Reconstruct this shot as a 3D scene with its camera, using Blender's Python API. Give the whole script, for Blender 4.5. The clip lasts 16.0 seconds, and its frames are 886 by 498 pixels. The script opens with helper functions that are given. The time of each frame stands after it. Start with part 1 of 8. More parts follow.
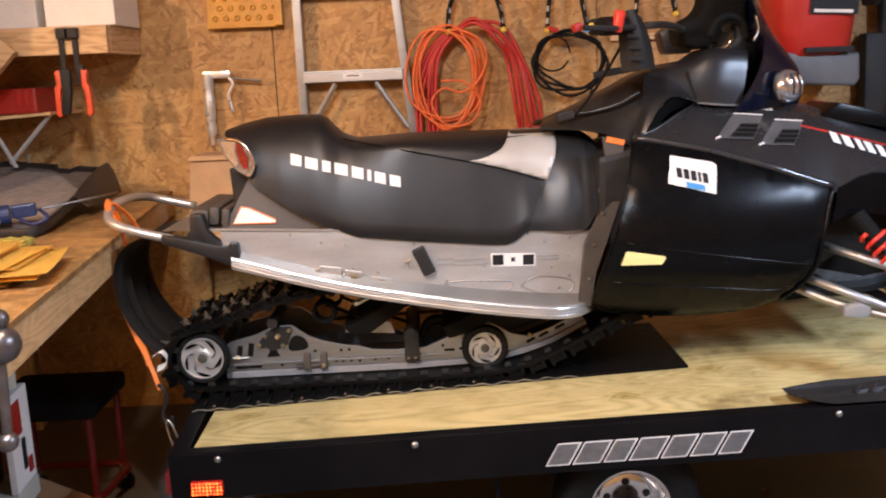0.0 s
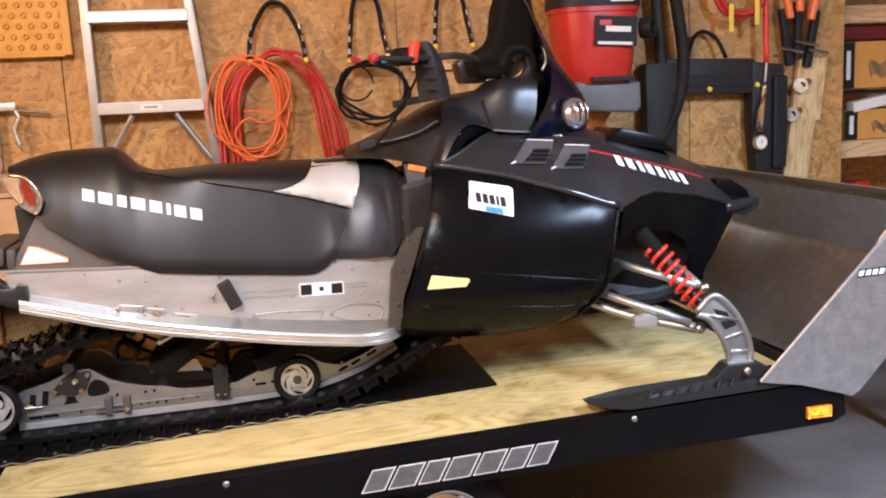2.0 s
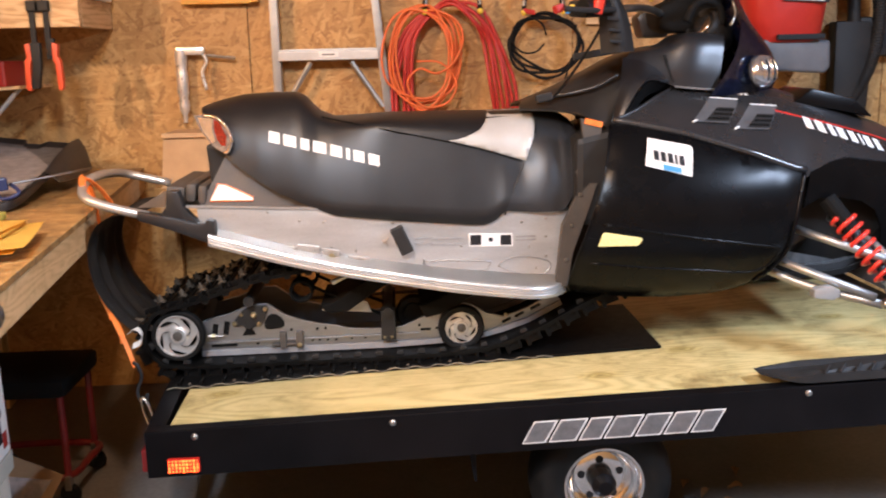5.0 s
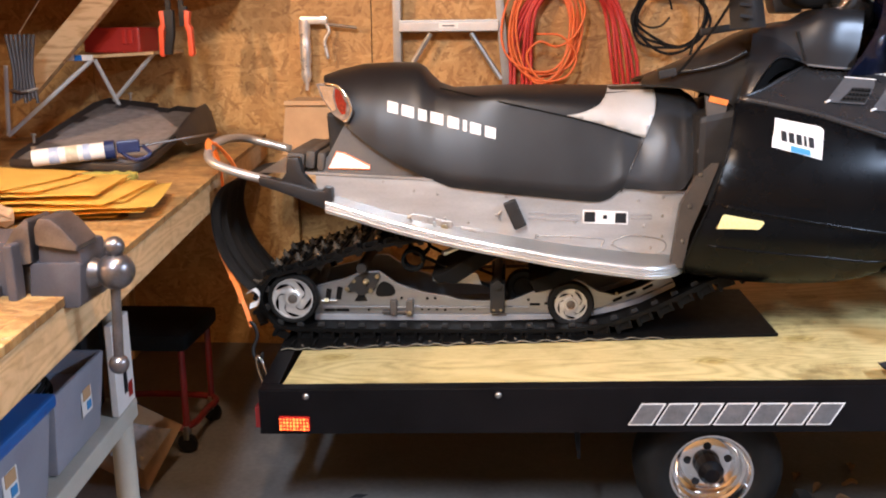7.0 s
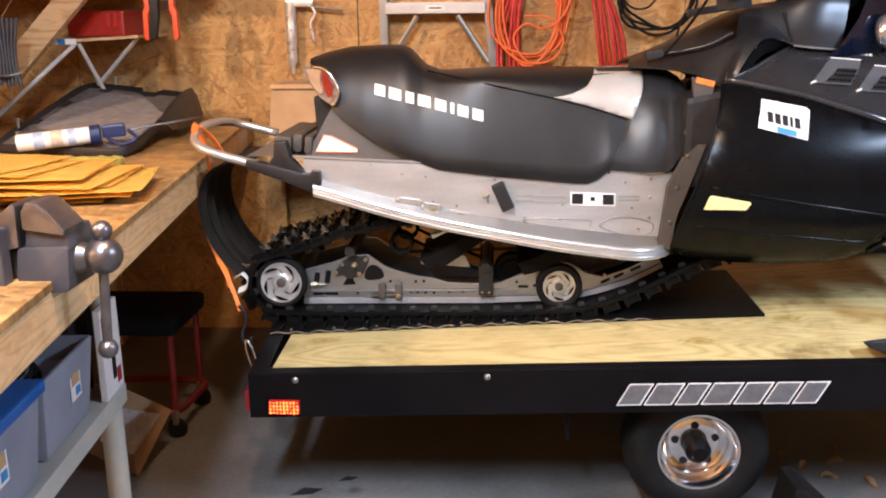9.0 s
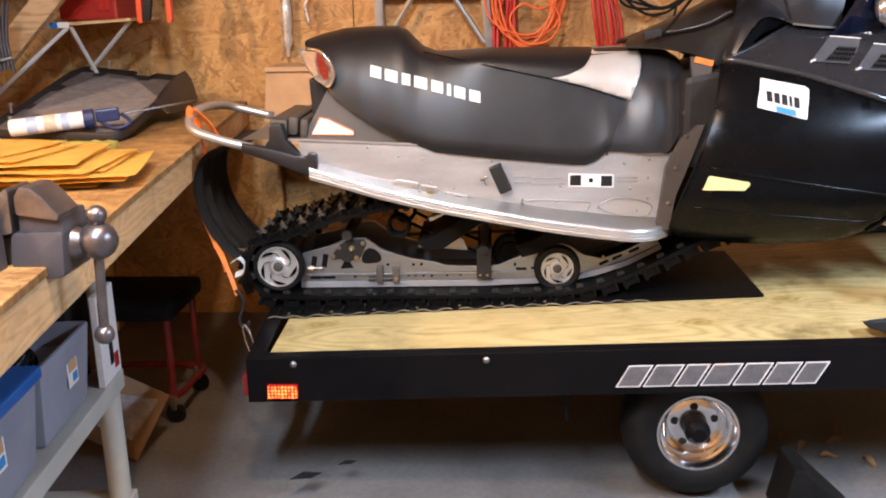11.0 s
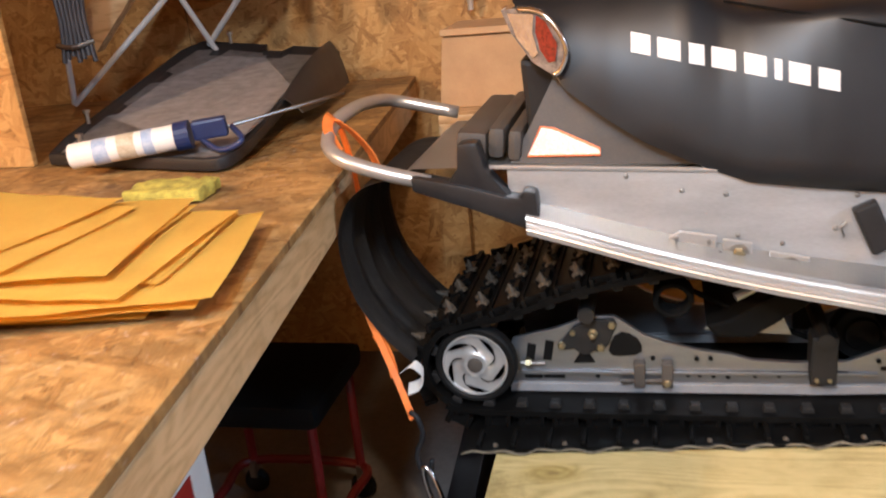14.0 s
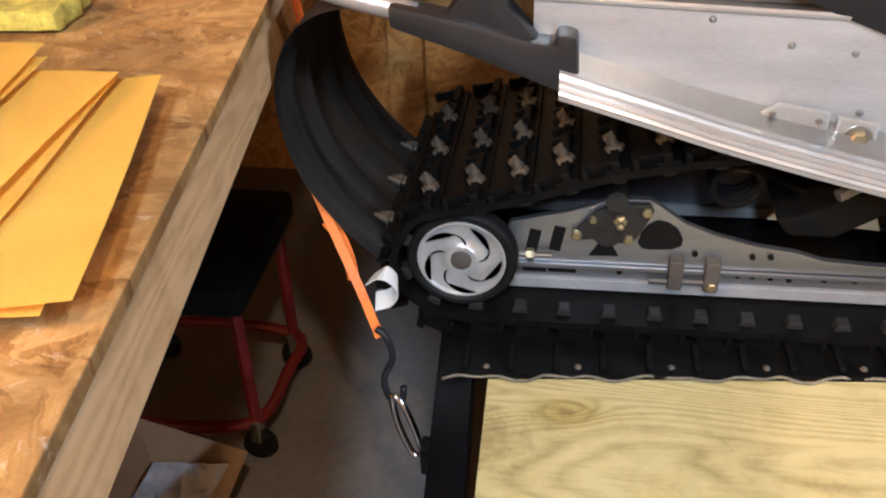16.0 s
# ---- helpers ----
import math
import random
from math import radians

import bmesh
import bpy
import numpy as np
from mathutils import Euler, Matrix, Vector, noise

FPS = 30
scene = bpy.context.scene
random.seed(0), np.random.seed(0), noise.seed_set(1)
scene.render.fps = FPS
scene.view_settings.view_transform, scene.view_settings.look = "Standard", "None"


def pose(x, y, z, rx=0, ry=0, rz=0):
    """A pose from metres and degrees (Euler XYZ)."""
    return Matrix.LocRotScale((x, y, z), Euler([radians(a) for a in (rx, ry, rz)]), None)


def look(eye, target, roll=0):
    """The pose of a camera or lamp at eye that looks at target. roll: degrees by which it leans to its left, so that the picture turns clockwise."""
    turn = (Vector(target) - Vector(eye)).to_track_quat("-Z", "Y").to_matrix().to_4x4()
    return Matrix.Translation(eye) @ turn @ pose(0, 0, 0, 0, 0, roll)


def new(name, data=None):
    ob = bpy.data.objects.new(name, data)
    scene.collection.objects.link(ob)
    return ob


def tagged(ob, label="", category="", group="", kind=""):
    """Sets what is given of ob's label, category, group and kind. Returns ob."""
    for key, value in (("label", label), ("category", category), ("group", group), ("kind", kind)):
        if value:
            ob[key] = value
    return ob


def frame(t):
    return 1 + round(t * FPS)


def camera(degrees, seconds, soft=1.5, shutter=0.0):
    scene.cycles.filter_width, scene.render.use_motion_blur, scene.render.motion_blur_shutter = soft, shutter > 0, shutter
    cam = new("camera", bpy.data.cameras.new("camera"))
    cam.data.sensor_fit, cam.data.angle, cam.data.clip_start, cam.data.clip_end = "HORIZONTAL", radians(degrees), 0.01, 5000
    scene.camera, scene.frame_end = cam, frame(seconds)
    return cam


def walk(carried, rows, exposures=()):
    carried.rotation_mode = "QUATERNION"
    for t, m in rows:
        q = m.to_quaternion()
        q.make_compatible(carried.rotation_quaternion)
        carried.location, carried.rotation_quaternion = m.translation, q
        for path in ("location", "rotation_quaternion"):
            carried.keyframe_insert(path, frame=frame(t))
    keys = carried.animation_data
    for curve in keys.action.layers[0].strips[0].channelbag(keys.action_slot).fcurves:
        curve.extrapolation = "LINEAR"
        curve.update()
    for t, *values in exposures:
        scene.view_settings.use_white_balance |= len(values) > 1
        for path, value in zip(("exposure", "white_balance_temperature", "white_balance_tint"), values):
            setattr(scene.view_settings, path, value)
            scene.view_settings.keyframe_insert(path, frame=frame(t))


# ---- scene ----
cam = camera(51.9, 16.0, soft=2.0, shutter=0.4)
PATH = [
    (0, (0.591, -2.225, 1.398), (0.607, -0.261, 1.02), -2.4),
    (0.5, (0.586, -2.235, 1.402), (0.715, -0.273, 1.034), -1.9),
    (1, (0.605, -2.226, 1.399), (0.878, -0.282, 1.02), -2.4),
    (1.5, (0.618, -2.236, 1.392), (0.985, -0.298, 1.061), -2.8),
    (2, (0.629, -2.242, 1.396), (1.037, -0.313, 1.063), -2.8),
    (2.5, (0.637, -2.242, 1.394), (1.069, -0.321, 1.043), -3.3),
    (3, (0.632, -2.242, 1.394), (1.076, -0.323, 1.048), -3.1),
    (3.5, (0.632, -2.244, 1.394), (1.073, -0.323, 1.053), -2.9),
    (4, (0.623, -2.238, 1.391), (1.058, -0.318, 1.036), -2.7),
    (4.5, (0.575, -2.232, 1.38), (0.83, -0.287, 0.992), -2.0),
    (5, (0.553, -2.234, 1.387), (0.644, -0.28, 0.973), -1.4),
    (5.2, (0.555, -2.234, 1.385), (0.604, -0.278, 0.968), -1.2),
    (7.3, (0.537, -2.234, 1.386), (0.385, -0.298, 0.911), -0.5),
    (7.5, (0.533, -2.235, 1.385), (0.39, -0.298, 0.905), -0.5),
    (8, (0.541, -2.236, 1.385), (0.401, -0.3, 0.9), -0.6),
    (8.5, (0.546, -2.237, 1.385), (0.417, -0.303, 0.892), -0.7),
    (9, (0.542, -2.237, 1.383), (0.421, -0.304, 0.882), -0.7),
    (11.5, (0.535, -2.212, 1.375), (0.422, -0.29, 0.833), -1.1),
    (12, (0.518, -2.152, 1.367), (0.381, -0.234, 0.816), -0.9),
    (12.5, (0.516, -1.951, 1.377), (0.203, -0.063, 0.802), -1.3),
    (13, (0.443, -1.73, 1.378), (-0.038, 0.117, 0.779), -0.7),
    (13.5, (0.28, -1.427, 1.395), (-0.09, 0.417, 0.714), -3.2),
    (14, (0.234, -1.113, 1.371), (-0.243, 0.715, 0.715), -5.7),
    (14.5, (0.17, -0.876, 1.39), (-0.309, 0.926, 0.666), -2.4),
    (15, (0.053, -0.699, 1.371), (-0.269, 1.05, 0.455), -2.5),
    (15.5, (0.023, -0.647, 1.346), (-0.27, 1.024, 0.286), -2.2),
    (16, (0.018, -0.631, 1.334), (-0.243, 0.994, 0.198), -2.0),
]
EXPOSURE = [(0, -0.03, 6250, 15.5), (1, 0.13, 6150, 14.5), (3, 0.34, 6000, 13.5), (5, 0.28, 6150, 14), (7.5, 0.33, 5950, 12.5), (9.2, 0.36, 5950, 12.5), (11.5, 0.34, 5950, 12.5), (13, 0.14, 5850, 11), (14, 0.12, 5850, 9.5), (15, 0.0, 5900, 9.5), (15.5, 0.12, 5750, 8.5), (16, 0.27, 5650, 7.5)]
walk(cam, [(t, look(eye, target, roll)) for t, eye, target, roll in PATH], EXPOSURE)

# ---------------------------------------------------------------- light
world = bpy.data.worlds.new("night_sky")
scene.world = world
world.use_nodes = True
world.node_tree.nodes["Background"].inputs["Color"].default_value = (0.05, 0.07, 0.12, 1)
world.node_tree.nodes["Background"].inputs["Strength"].default_value = 0.05


def lamp(name, kind, m, power, colour, size=(0.3, 0.3), radius=0.1):
    data = bpy.data.lights.new(name, kind)
    data.energy, data.color = power, colour
    if kind == "AREA":
        data.shape, data.size, data.size_y = "RECTANGLE", size[0], size[1]
    else:
        data.shadow_soft_size = radius
    ob = new(name, data)
    ob.matrix_basis = m
    return ob


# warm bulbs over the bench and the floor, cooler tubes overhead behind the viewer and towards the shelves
lamp("warm_bulb_light", "POINT", pose(0.30, -1.2, 2.62), 90, (1.0, 0.72, 0.46), radius=0.06)
lamp("bench_bulb_light", "POINT", pose(-2.15, -1.85, 2.62), 250, (1.0, 0.68, 0.40), radius=0.06)
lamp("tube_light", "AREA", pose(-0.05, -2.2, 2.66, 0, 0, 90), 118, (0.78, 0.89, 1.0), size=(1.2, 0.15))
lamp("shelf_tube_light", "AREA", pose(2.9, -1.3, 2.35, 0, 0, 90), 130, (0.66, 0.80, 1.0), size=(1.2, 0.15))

# ---------------------------------------------------------------- materials
def nodes_of(name):
    m = bpy.data.materials.new(name)
    m.use_nodes = True
    nt = m.node_tree
    return m, nt, nt.nodes["Principled BSDF"]


def add(nt, kind, **values):
    n = nt.nodes.new(kind)
    for k, v in values.items():
        if k in n.inputs:
            n.inputs[k].default_value = v
    return n


def ramp(nt, source, stops):
    r = nt.nodes.new("ShaderNodeValToRGB")
    while len(r.color_ramp.elements) < len(stops):
        r.color_ramp.elements.new(0.5)
    for e, (p, c) in zip(r.color_ramp.elements, stops):
        e.position, e.color = p, (*c, 1) if len(c) == 3 else c
    nt.links.new(source, r.inputs["Fac"])
    return r


def bump(nt, bsdf, height, strength, distance=0.002):
    b = add(nt, "ShaderNodeBump", Strength=strength, Distance=distance)
    nt.links.new(height, b.inputs["Height"])
    nt.links.new(b.outputs["Normal"], bsdf.inputs["Normal"])


def surface(name, dark, light, rough=0.5, metal=0.0, scale=20.0, stretch=(1, 1, 1), relief=0.1, fine=260.0, wear=0.12, coat=0.0, spec=0.5):
    """A worn plain surface: a cloudy change of colour, finer grain, uneven gloss and a light relief."""
    m, nt, b = nodes_of(name)
    co = add(nt, "ShaderNodeTexCoord")
    mp = nt.nodes.new("ShaderNodeMapping")
    mp.inputs["Scale"].default_value = stretch
    nt.links.new(co.outputs["Object"], mp.inputs["Vector"])
    n1 = add(nt, "ShaderNodeTexNoise", Scale=scale, Detail=6.0, Roughness=0.6)
    n2 = add(nt, "ShaderNodeTexNoise", Scale=fine, Detail=3.0)
    for n in (n1, n2):
        nt.links.new(mp.outputs["Vector"], n.inputs["Vector"])
    mix = add(nt, "ShaderNodeMix")
    mix.inputs["Factor"].default_value = 0.3
    nt.links.new(n1.outputs["Fac"], mix.inputs["A"])
    nt.links.new(n2.outputs["Fac"], mix.inputs["B"])
    r = ramp(nt, mix.outputs["Result"], [(0.3, dark), (0.7, light)])
    nt.links.new(r.outputs["Color"], b.inputs["Base Color"])
    g = add(nt, "ShaderNodeMapRange")
    g.inputs["To Min"].default_value, g.inputs["To Max"].default_value = max(0.02, rough - wear), min(1.0, rough + wear)
    nt.links.new(n1.outputs["Fac"], g.inputs["Value"])
    nt.links.new(g.outputs["Result"], b.inputs["Roughness"])
    b.inputs["Metallic"].default_value = metal
    b.inputs["Coat Weight"].default_value = coat
    b.inputs["Specular IOR Level"].default_value = spec
    if relief:
        bump(nt, b, mix.outputs["Result"], relief, 0.001)
    return m


def osb(name, axis, tint=(1, 1, 1), worn=0.0):
    """Oriented strand board: long flakes laid in three directions in the plane across the axis, each of its own tone."""
    m, nt, b = nodes_of(name)
    co = add(nt, "ShaderNodeTexCoord")
    wob = add(nt, "ShaderNodeTexNoise", Scale=26.0, Detail=5.0, Roughness=0.65)
    nt.links.new(co.outputs["Object"], wob.inputs["Vector"])
    shift = add(nt, "ShaderNodeMix")
    shift.data_type = "VECTOR"
    shift.inputs["Factor"].default_value = 0.02
    nt.links.new(co.outputs["Object"], shift.inputs["A"])
    nt.links.new(wob.outputs["Color"], shift.inputs["B"])
    k = "XYZ".index(axis)
    tones = []
    for angle, long_, across in ((0.30, 13.0, 62.0), (-0.85, 16.0, 74.0), (1.25, 14.0, 66.0), (0.05, 11.0, 48.0)):
        turn = nt.nodes.new("ShaderNodeMapping")
        turn.inputs["Rotation"].default_value[k] = angle
        turn.inputs["Location"].default_value = (angle * 3, angle * 7, angle * 5)
        nt.links.new(shift.outputs["Result"], turn.inputs["Vector"])
        size = {"Y": (long_, 4, across), "Z": (long_, across, 4), "X": (4, long_, across)}[axis]
        st = nt.nodes.new("ShaderNodeMapping")
        st.inputs["Scale"].default_value = size
        nt.links.new(turn.outputs["Vector"], st.inputs["Vector"])
        cell = add(nt, "ShaderNodeTexVoronoi", Scale=1.0)
        nt.links.new(st.outputs["Vector"], cell.inputs["Vector"])
        sep = nt.nodes.new("ShaderNodeSeparateColor")
        nt.links.new(cell.outputs["Color"], sep.inputs["Color"])
        fs = nt.nodes.new("ShaderNodeMapping")
        fs.inputs["Scale"].default_value = tuple(v * (1.6 if v == long_ else 7) for v in size)
        nt.links.new(turn.outputs["Vector"], fs.inputs["Vector"])
        fib = add(nt, "ShaderNodeTexNoise", Scale=1.0, Detail=4.0, Roughness=0.6)
        nt.links.new(fs.outputs["Vector"], fib.inputs["Vector"])
        mix = add(nt, "ShaderNodeMix")
        mix.inputs["Factor"].default_value = 0.62
        nt.links.new(sep.outputs["Red"], mix.inputs["A"])
        nt.links.new(fib.outputs["Fac"], mix.inputs["B"])
        tones.append((mix.outputs["Result"], sep.outputs["Green"]))
    # the flake on top wins
    best, level = tones[0]
    for tone, height in tones[1:]:
        over = add(nt, "ShaderNodeMath")
        over.operation = "GREATER_THAN"
        nt.links.new(height, over.inputs[0])
        nt.links.new(level, over.inputs[1])
        mix = add(nt, "ShaderNodeMix")
        nt.links.new(over.outputs["Value"], mix.inputs["Factor"])
        nt.links.new(best, mix.inputs["A"])
        nt.links.new(tone, mix.inputs["B"])
        top = add(nt, "ShaderNodeMath")
        top.operation = "MAXIMUM"
        nt.links.new(height, top.inputs[0])
        nt.links.new(level, top.inputs[1])
        best, level = mix.outputs["Result"], top.outputs["Value"]
    col = [tuple(u * v for u, v in zip(c, tint)) for c in ((0.20, 0.09, 0.026), (0.39, 0.205, 0.062), (0.50, 0.285, 0.095), (0.62, 0.395, 0.16))]
    r = ramp(nt, best, [(0.20, col[0]), (0.36, col[1]), (0.55, col[2]), (0.80, col[3])])
    big = add(nt, "ShaderNodeTexNoise", Scale=2.1, Detail=3.0)
    nt.links.new(co.outputs["Object"], big.inputs["Vector"])
    bl = ramp(nt, big.outputs["Fac"], [(0.3, (0.78, 0.75, 0.71)), (0.65, (1.05, 1.03, 1.0))])
    mul = nt.nodes.new("ShaderNodeMix")
    mul.data_type, mul.blend_type = "RGBA", "MULTIPLY"
    mul.inputs["Factor"].default_value = 1.0
    nt.links.new(r.outputs["Color"], mul.inputs["A"])
    nt.links.new(bl.outputs["Color"], mul.inputs["B"])
    last = mul.outputs["Result"]
    if worn:
        stain = add(nt, "ShaderNodeTexNoise", Scale=6.5, Detail=7.0, Roughness=0.7)
        nt.links.new(co.outputs["Object"], stain.inputs["Vector"])
        st = ramp(nt, stain.outputs["Fac"], [(0.42, (0.40, 0.36, 0.34)), (0.58, (1, 1, 1))])
        m2 = nt.nodes.new("ShaderNodeMix")
        m2.data_type, m2.blend_type = "RGBA", "MULTIPLY"
        m2.inputs["Factor"].default_value = worn
        nt.links.new(last, m2.inputs["A"])
        nt.links.new(st.outputs["Color"], m2.inputs["B"])
        scuff = add(nt, "ShaderNodeTexNoise", Scale=34.0, Detail=5.0, Roughness=0.75, Distortion=1.5)
        nt.links.new(co.outputs["Object"], scuff.inputs["Vector"])
        sm = ramp(nt, scuff.outputs["Fac"], [(0.60, (0, 0, 0)), (0.70, (0.6, 0.6, 0.6))])
        m3 = nt.nodes.new("ShaderNodeMix")
        m3.data_type = "RGBA"
        nt.links.new(sm.outputs["Color"], m3.inputs["Factor"])
        nt.links.new(m2.outputs["Result"], m3.inputs["A"])
        m3.inputs["B"].default_value = (0.52, 0.44, 0.38, 1)
        last = m3.outputs["Result"]
    nt.links.new(last, b.inputs["Base Color"])
    b.inputs["Roughness"].default_value = 0.55
    bump(nt, b, best, 0.4, 0.002)
    return m


def timber(name, dark, light, along="X", rings=14.0, knots=2.4, rough=0.6, flat=False, lines=7.0, grime=0.0):
    """Sawn wood with its grain along one axis, and scattered knots."""
    m, nt, b = nodes_of(name)
    co = add(nt, "ShaderNodeTexCoord")
    mp = nt.nodes.new("ShaderNodeMapping")
    s = {"X": (0.16, 1, 1), "Y": (1, 0.16, 1), "Z": (1, 1, 0.16)}[along]
    mp.inputs["Scale"].default_value = s
    nt.links.new(co.outputs["Object"], mp.inputs["Vector"])
    n = add(nt, "ShaderNodeTexNoise", Scale=rings, Detail=2.0, Roughness=0.45, Distortion=0.4)
    nt.links.new(mp.outputs["Vector"], n.inputs["Vector"])
    mk = nt.nodes.new("ShaderNodeMapping")
    mk.inputs["Scale"].default_value = tuple(0.55 if v < 1 else 1.0 for v in s)
    nt.links.new(co.outputs["Object"], mk.inputs["Vector"])
    vor = add(nt, "ShaderNodeTexVoronoi", Scale=knots)
    if flat:
        vor.voronoi_dimensions = "2D"
    nt.links.new(mk.outputs["Vector"], vor.inputs["Vector"])
    near = add(nt, "ShaderNodeMapRange")
    near.interpolation_type = "SMOOTHSTEP"
    for key, value in (("From Min", 0.0), ("From Max", 0.13), ("To Min", 0.06), ("To Max", 0.0)):
        near.inputs[key].default_value = value
    nt.links.new(vor.outputs["Distance"], near.inputs["Value"])
    total = add(nt, "ShaderNodeMath")
    nt.links.new(n.outputs["Fac"], total.inputs[0])
    nt.links.new(near.outputs["Result"], total.inputs[1])
    wave = add(nt, "ShaderNodeMath")
    wave.operation = "PINGPONG"
    wave.inputs[1].default_value = 0.5
    big = add(nt, "ShaderNodeMath")
    big.operation = "MULTIPLY"
    big.inputs[1].default_value = lines
    nt.links.new(total.outputs["Value"], big.inputs[0])
    nt.links.new(big.outputs["Value"], wave.inputs[0])
    fib = add(nt, "ShaderNodeTexNoise", Scale=160.0, Detail=3.0)
    nt.links.new(mp.outputs["Vector"], fib.inputs["Vector"])
    mix = add(nt, "ShaderNodeMix")
    mix.inputs["Factor"].default_value = 0.4
    nt.links.new(wave.outputs["Value"], mix.inputs["A"])
    nt.links.new(fib.outputs["Fac"], mix.inputs["B"])
    r = ramp(nt, mix.outputs["Result"], [(0.15, dark), (0.42, light)])
    knot = ramp(nt, vor.outputs["Distance"], [(0.012, (0.48, 0.40, 0.26)), (0.028, (0.74, 0.68, 0.48)), (0.046, (0.80, 0.76, 0.56)), (0.056, (0.62, 0.55, 0.36)), (0.08, (0.9, 0.86, 0.74)), (0.13, (1, 1, 1))])
    mul = nt.nodes.new("ShaderNodeMix")
    mul.data_type, mul.blend_type = "RGBA", "MULTIPLY"
    mul.inputs["Factor"].default_value = 0.9
    nt.links.new(r.outputs["Color"], mul.inputs["A"])
    nt.links.new(knot.outputs["Color"], mul.inputs["B"])
    last = mul.outputs["Result"]
    if grime:
        dirt = add(nt, "ShaderNodeTexNoise", Scale=3.2, Detail=8.0, Roughness=0.72)
        nt.links.new(co.outputs["Object"], dirt.inputs["Vector"])
        dr = ramp(nt, dirt.outputs["Fac"], [(0.33, (0.34, 0.29, 0.20)), (0.44, (0.86, 0.84, 0.78)), (0.52, (1, 1, 1)), (0.66, (1.0, 0.98, 0.92))])
        m2 = nt.nodes.new("ShaderNodeMix")
        m2.data_type, m2.blend_type = "RGBA", "MULTIPLY"
        m2.inputs["Factor"].default_value = grime
        nt.links.new(last, m2.inputs["A"])
        nt.links.new(dr.outputs["Color"], m2.inputs["B"])
        last = m2.outputs["Result"]
    nt.links.new(last, b.inputs["Base Color"])
    b.inputs["Roughness"].default_value = rough
    bump(nt, b, mix.outputs["Result"], 0.2, 0.001)
    return m


def glow(name, colour, strength):
    m, nt, b = nodes_of(name)
    b.inputs["Base Color"].default_value = (*colour, 1)
    b.inputs["Emission Color"].default_value = (*colour, 1)
    b.inputs["Emission Strength"].default_value = strength
    return m


OSB_WALL = osb("osb_wall", "Y")
OSB_SIDE = osb("osb_side", "X")
OSB_TOP = osb("osb_bench", "Z", (0.90, 0.93, 0.95), 0.75)
PINE = timber("pine", (0.42, 0.24, 0.10), (0.66, 0.45, 0.24), "X")
PINE_Y = timber("pine_y", (0.40, 0.24, 0.10), (0.64, 0.44, 0.24), "Y")
PINE_Z = timber("pine_z", (0.42, 0.26, 0.10), (0.66, 0.48, 0.24), "Z")
PLY = timber("treated_plywood", (0.42, 0.325, 0.13), (0.60, 0.485, 0.22), "X", 4.4, 3.2, flat=True, lines=30.0, grime=0.85)
CONCRETE = surface("concrete", (0.085, 0.077, 0.072), (0.20, 0.185, 0.172), 0.5, 0, 2.2, relief=0.25, fine=60)
BLACK_STEEL = surface("black_steel", (0.002, 0.0018, 0.0022), (0.006, 0.0052, 0.006), 0.38, 0, 6, relief=0.08, spec=0.13)
SATIN_BLACK = surface("satin_black_paint", (0.002, 0.002, 0.0023), (0.0045, 0.0045, 0.005), 0.27, 0, 5, relief=0.03, wear=0.08, spec=0.14)
BODY_BLACK = surface("body_black_plastic", (0.011, 0.011, 0.012), (0.019, 0.019, 0.021), 0.34, 0, 8, relief=0.03, wear=0.07, spec=0.55)
MATTE_PLASTIC = surface("matte_plastic", (0.011, 0.0105, 0.010), (0.022, 0.020, 0.019), 0.55, 0, 20, relief=0.2, spec=0.35)
BROWN_PLASTIC = surface("dusty_plastic", (0.05, 0.042, 0.036), (0.085, 0.072, 0.06), 0.55, 0, 14, relief=0.15)
VINYL = surface("seat_vinyl", (0.006, 0.006, 0.0068), (0.012, 0.012, 0.013), 0.42, 0, 9, relief=0.3, fine=300, wear=0.08, spec=0.45)
VINYL_GREY = surface("grey_vinyl", (0.014, 0.015, 0.017), (0.024, 0.025, 0.028), 0.42, 0, 10, relief=0.1, fine=500, spec=0.5)
SILVER_VINYL = surface("silver_vinyl", (0.50, 0.49, 0.46), (0.62, 0.61, 0.58), 0.36, 0.35, 9, relief=0.06, fine=500)
RUBBER = surface("rubber", (0.003, 0.003, 0.003), (0.009, 0.0085, 0.008), 0.6, 0, 30, relief=0.35, spec=0.2)
TRACK_RUBBER = surface("track_rubber", (0.0015, 0.0015, 0.0015), (0.006, 0.0055, 0.005), 0.5, 0, 30, relief=0.35, spec=0.12)
ALU = surface("brushed_aluminium", (0.375, 0.385, 0.39), (0.59, 0.605, 0.61), 0.36, 0.55, 4, (1, 1, 5), relief=0.06, fine=90, wear=0.2)
ALU_BRIGHT = surface("bright_aluminium", (0.48, 0.475, 0.46), (0.64, 0.63, 0.61), 0.32, 0.7, 7, relief=0.03)
ALU_DULL = surface("dull_aluminium", (0.34, 0.34, 0.34), (0.48, 0.48, 0.47), 0.46, 0.9, 5, (1, 1, 3), relief=0.06)
SHEET = surface("mill_aluminium_sheet", (0.36, 0.36, 0.36), (0.56, 0.56, 0.555), 0.34, 0.8, 26, relief=0.06, fine=90)
RAIL_ALU = surface("rail_aluminium", (0.26, 0.265, 0.28), (0.36, 0.37, 0.39), 0.36, 0.85, 9, (1, 1, 5), relief=0.06, fine=160)
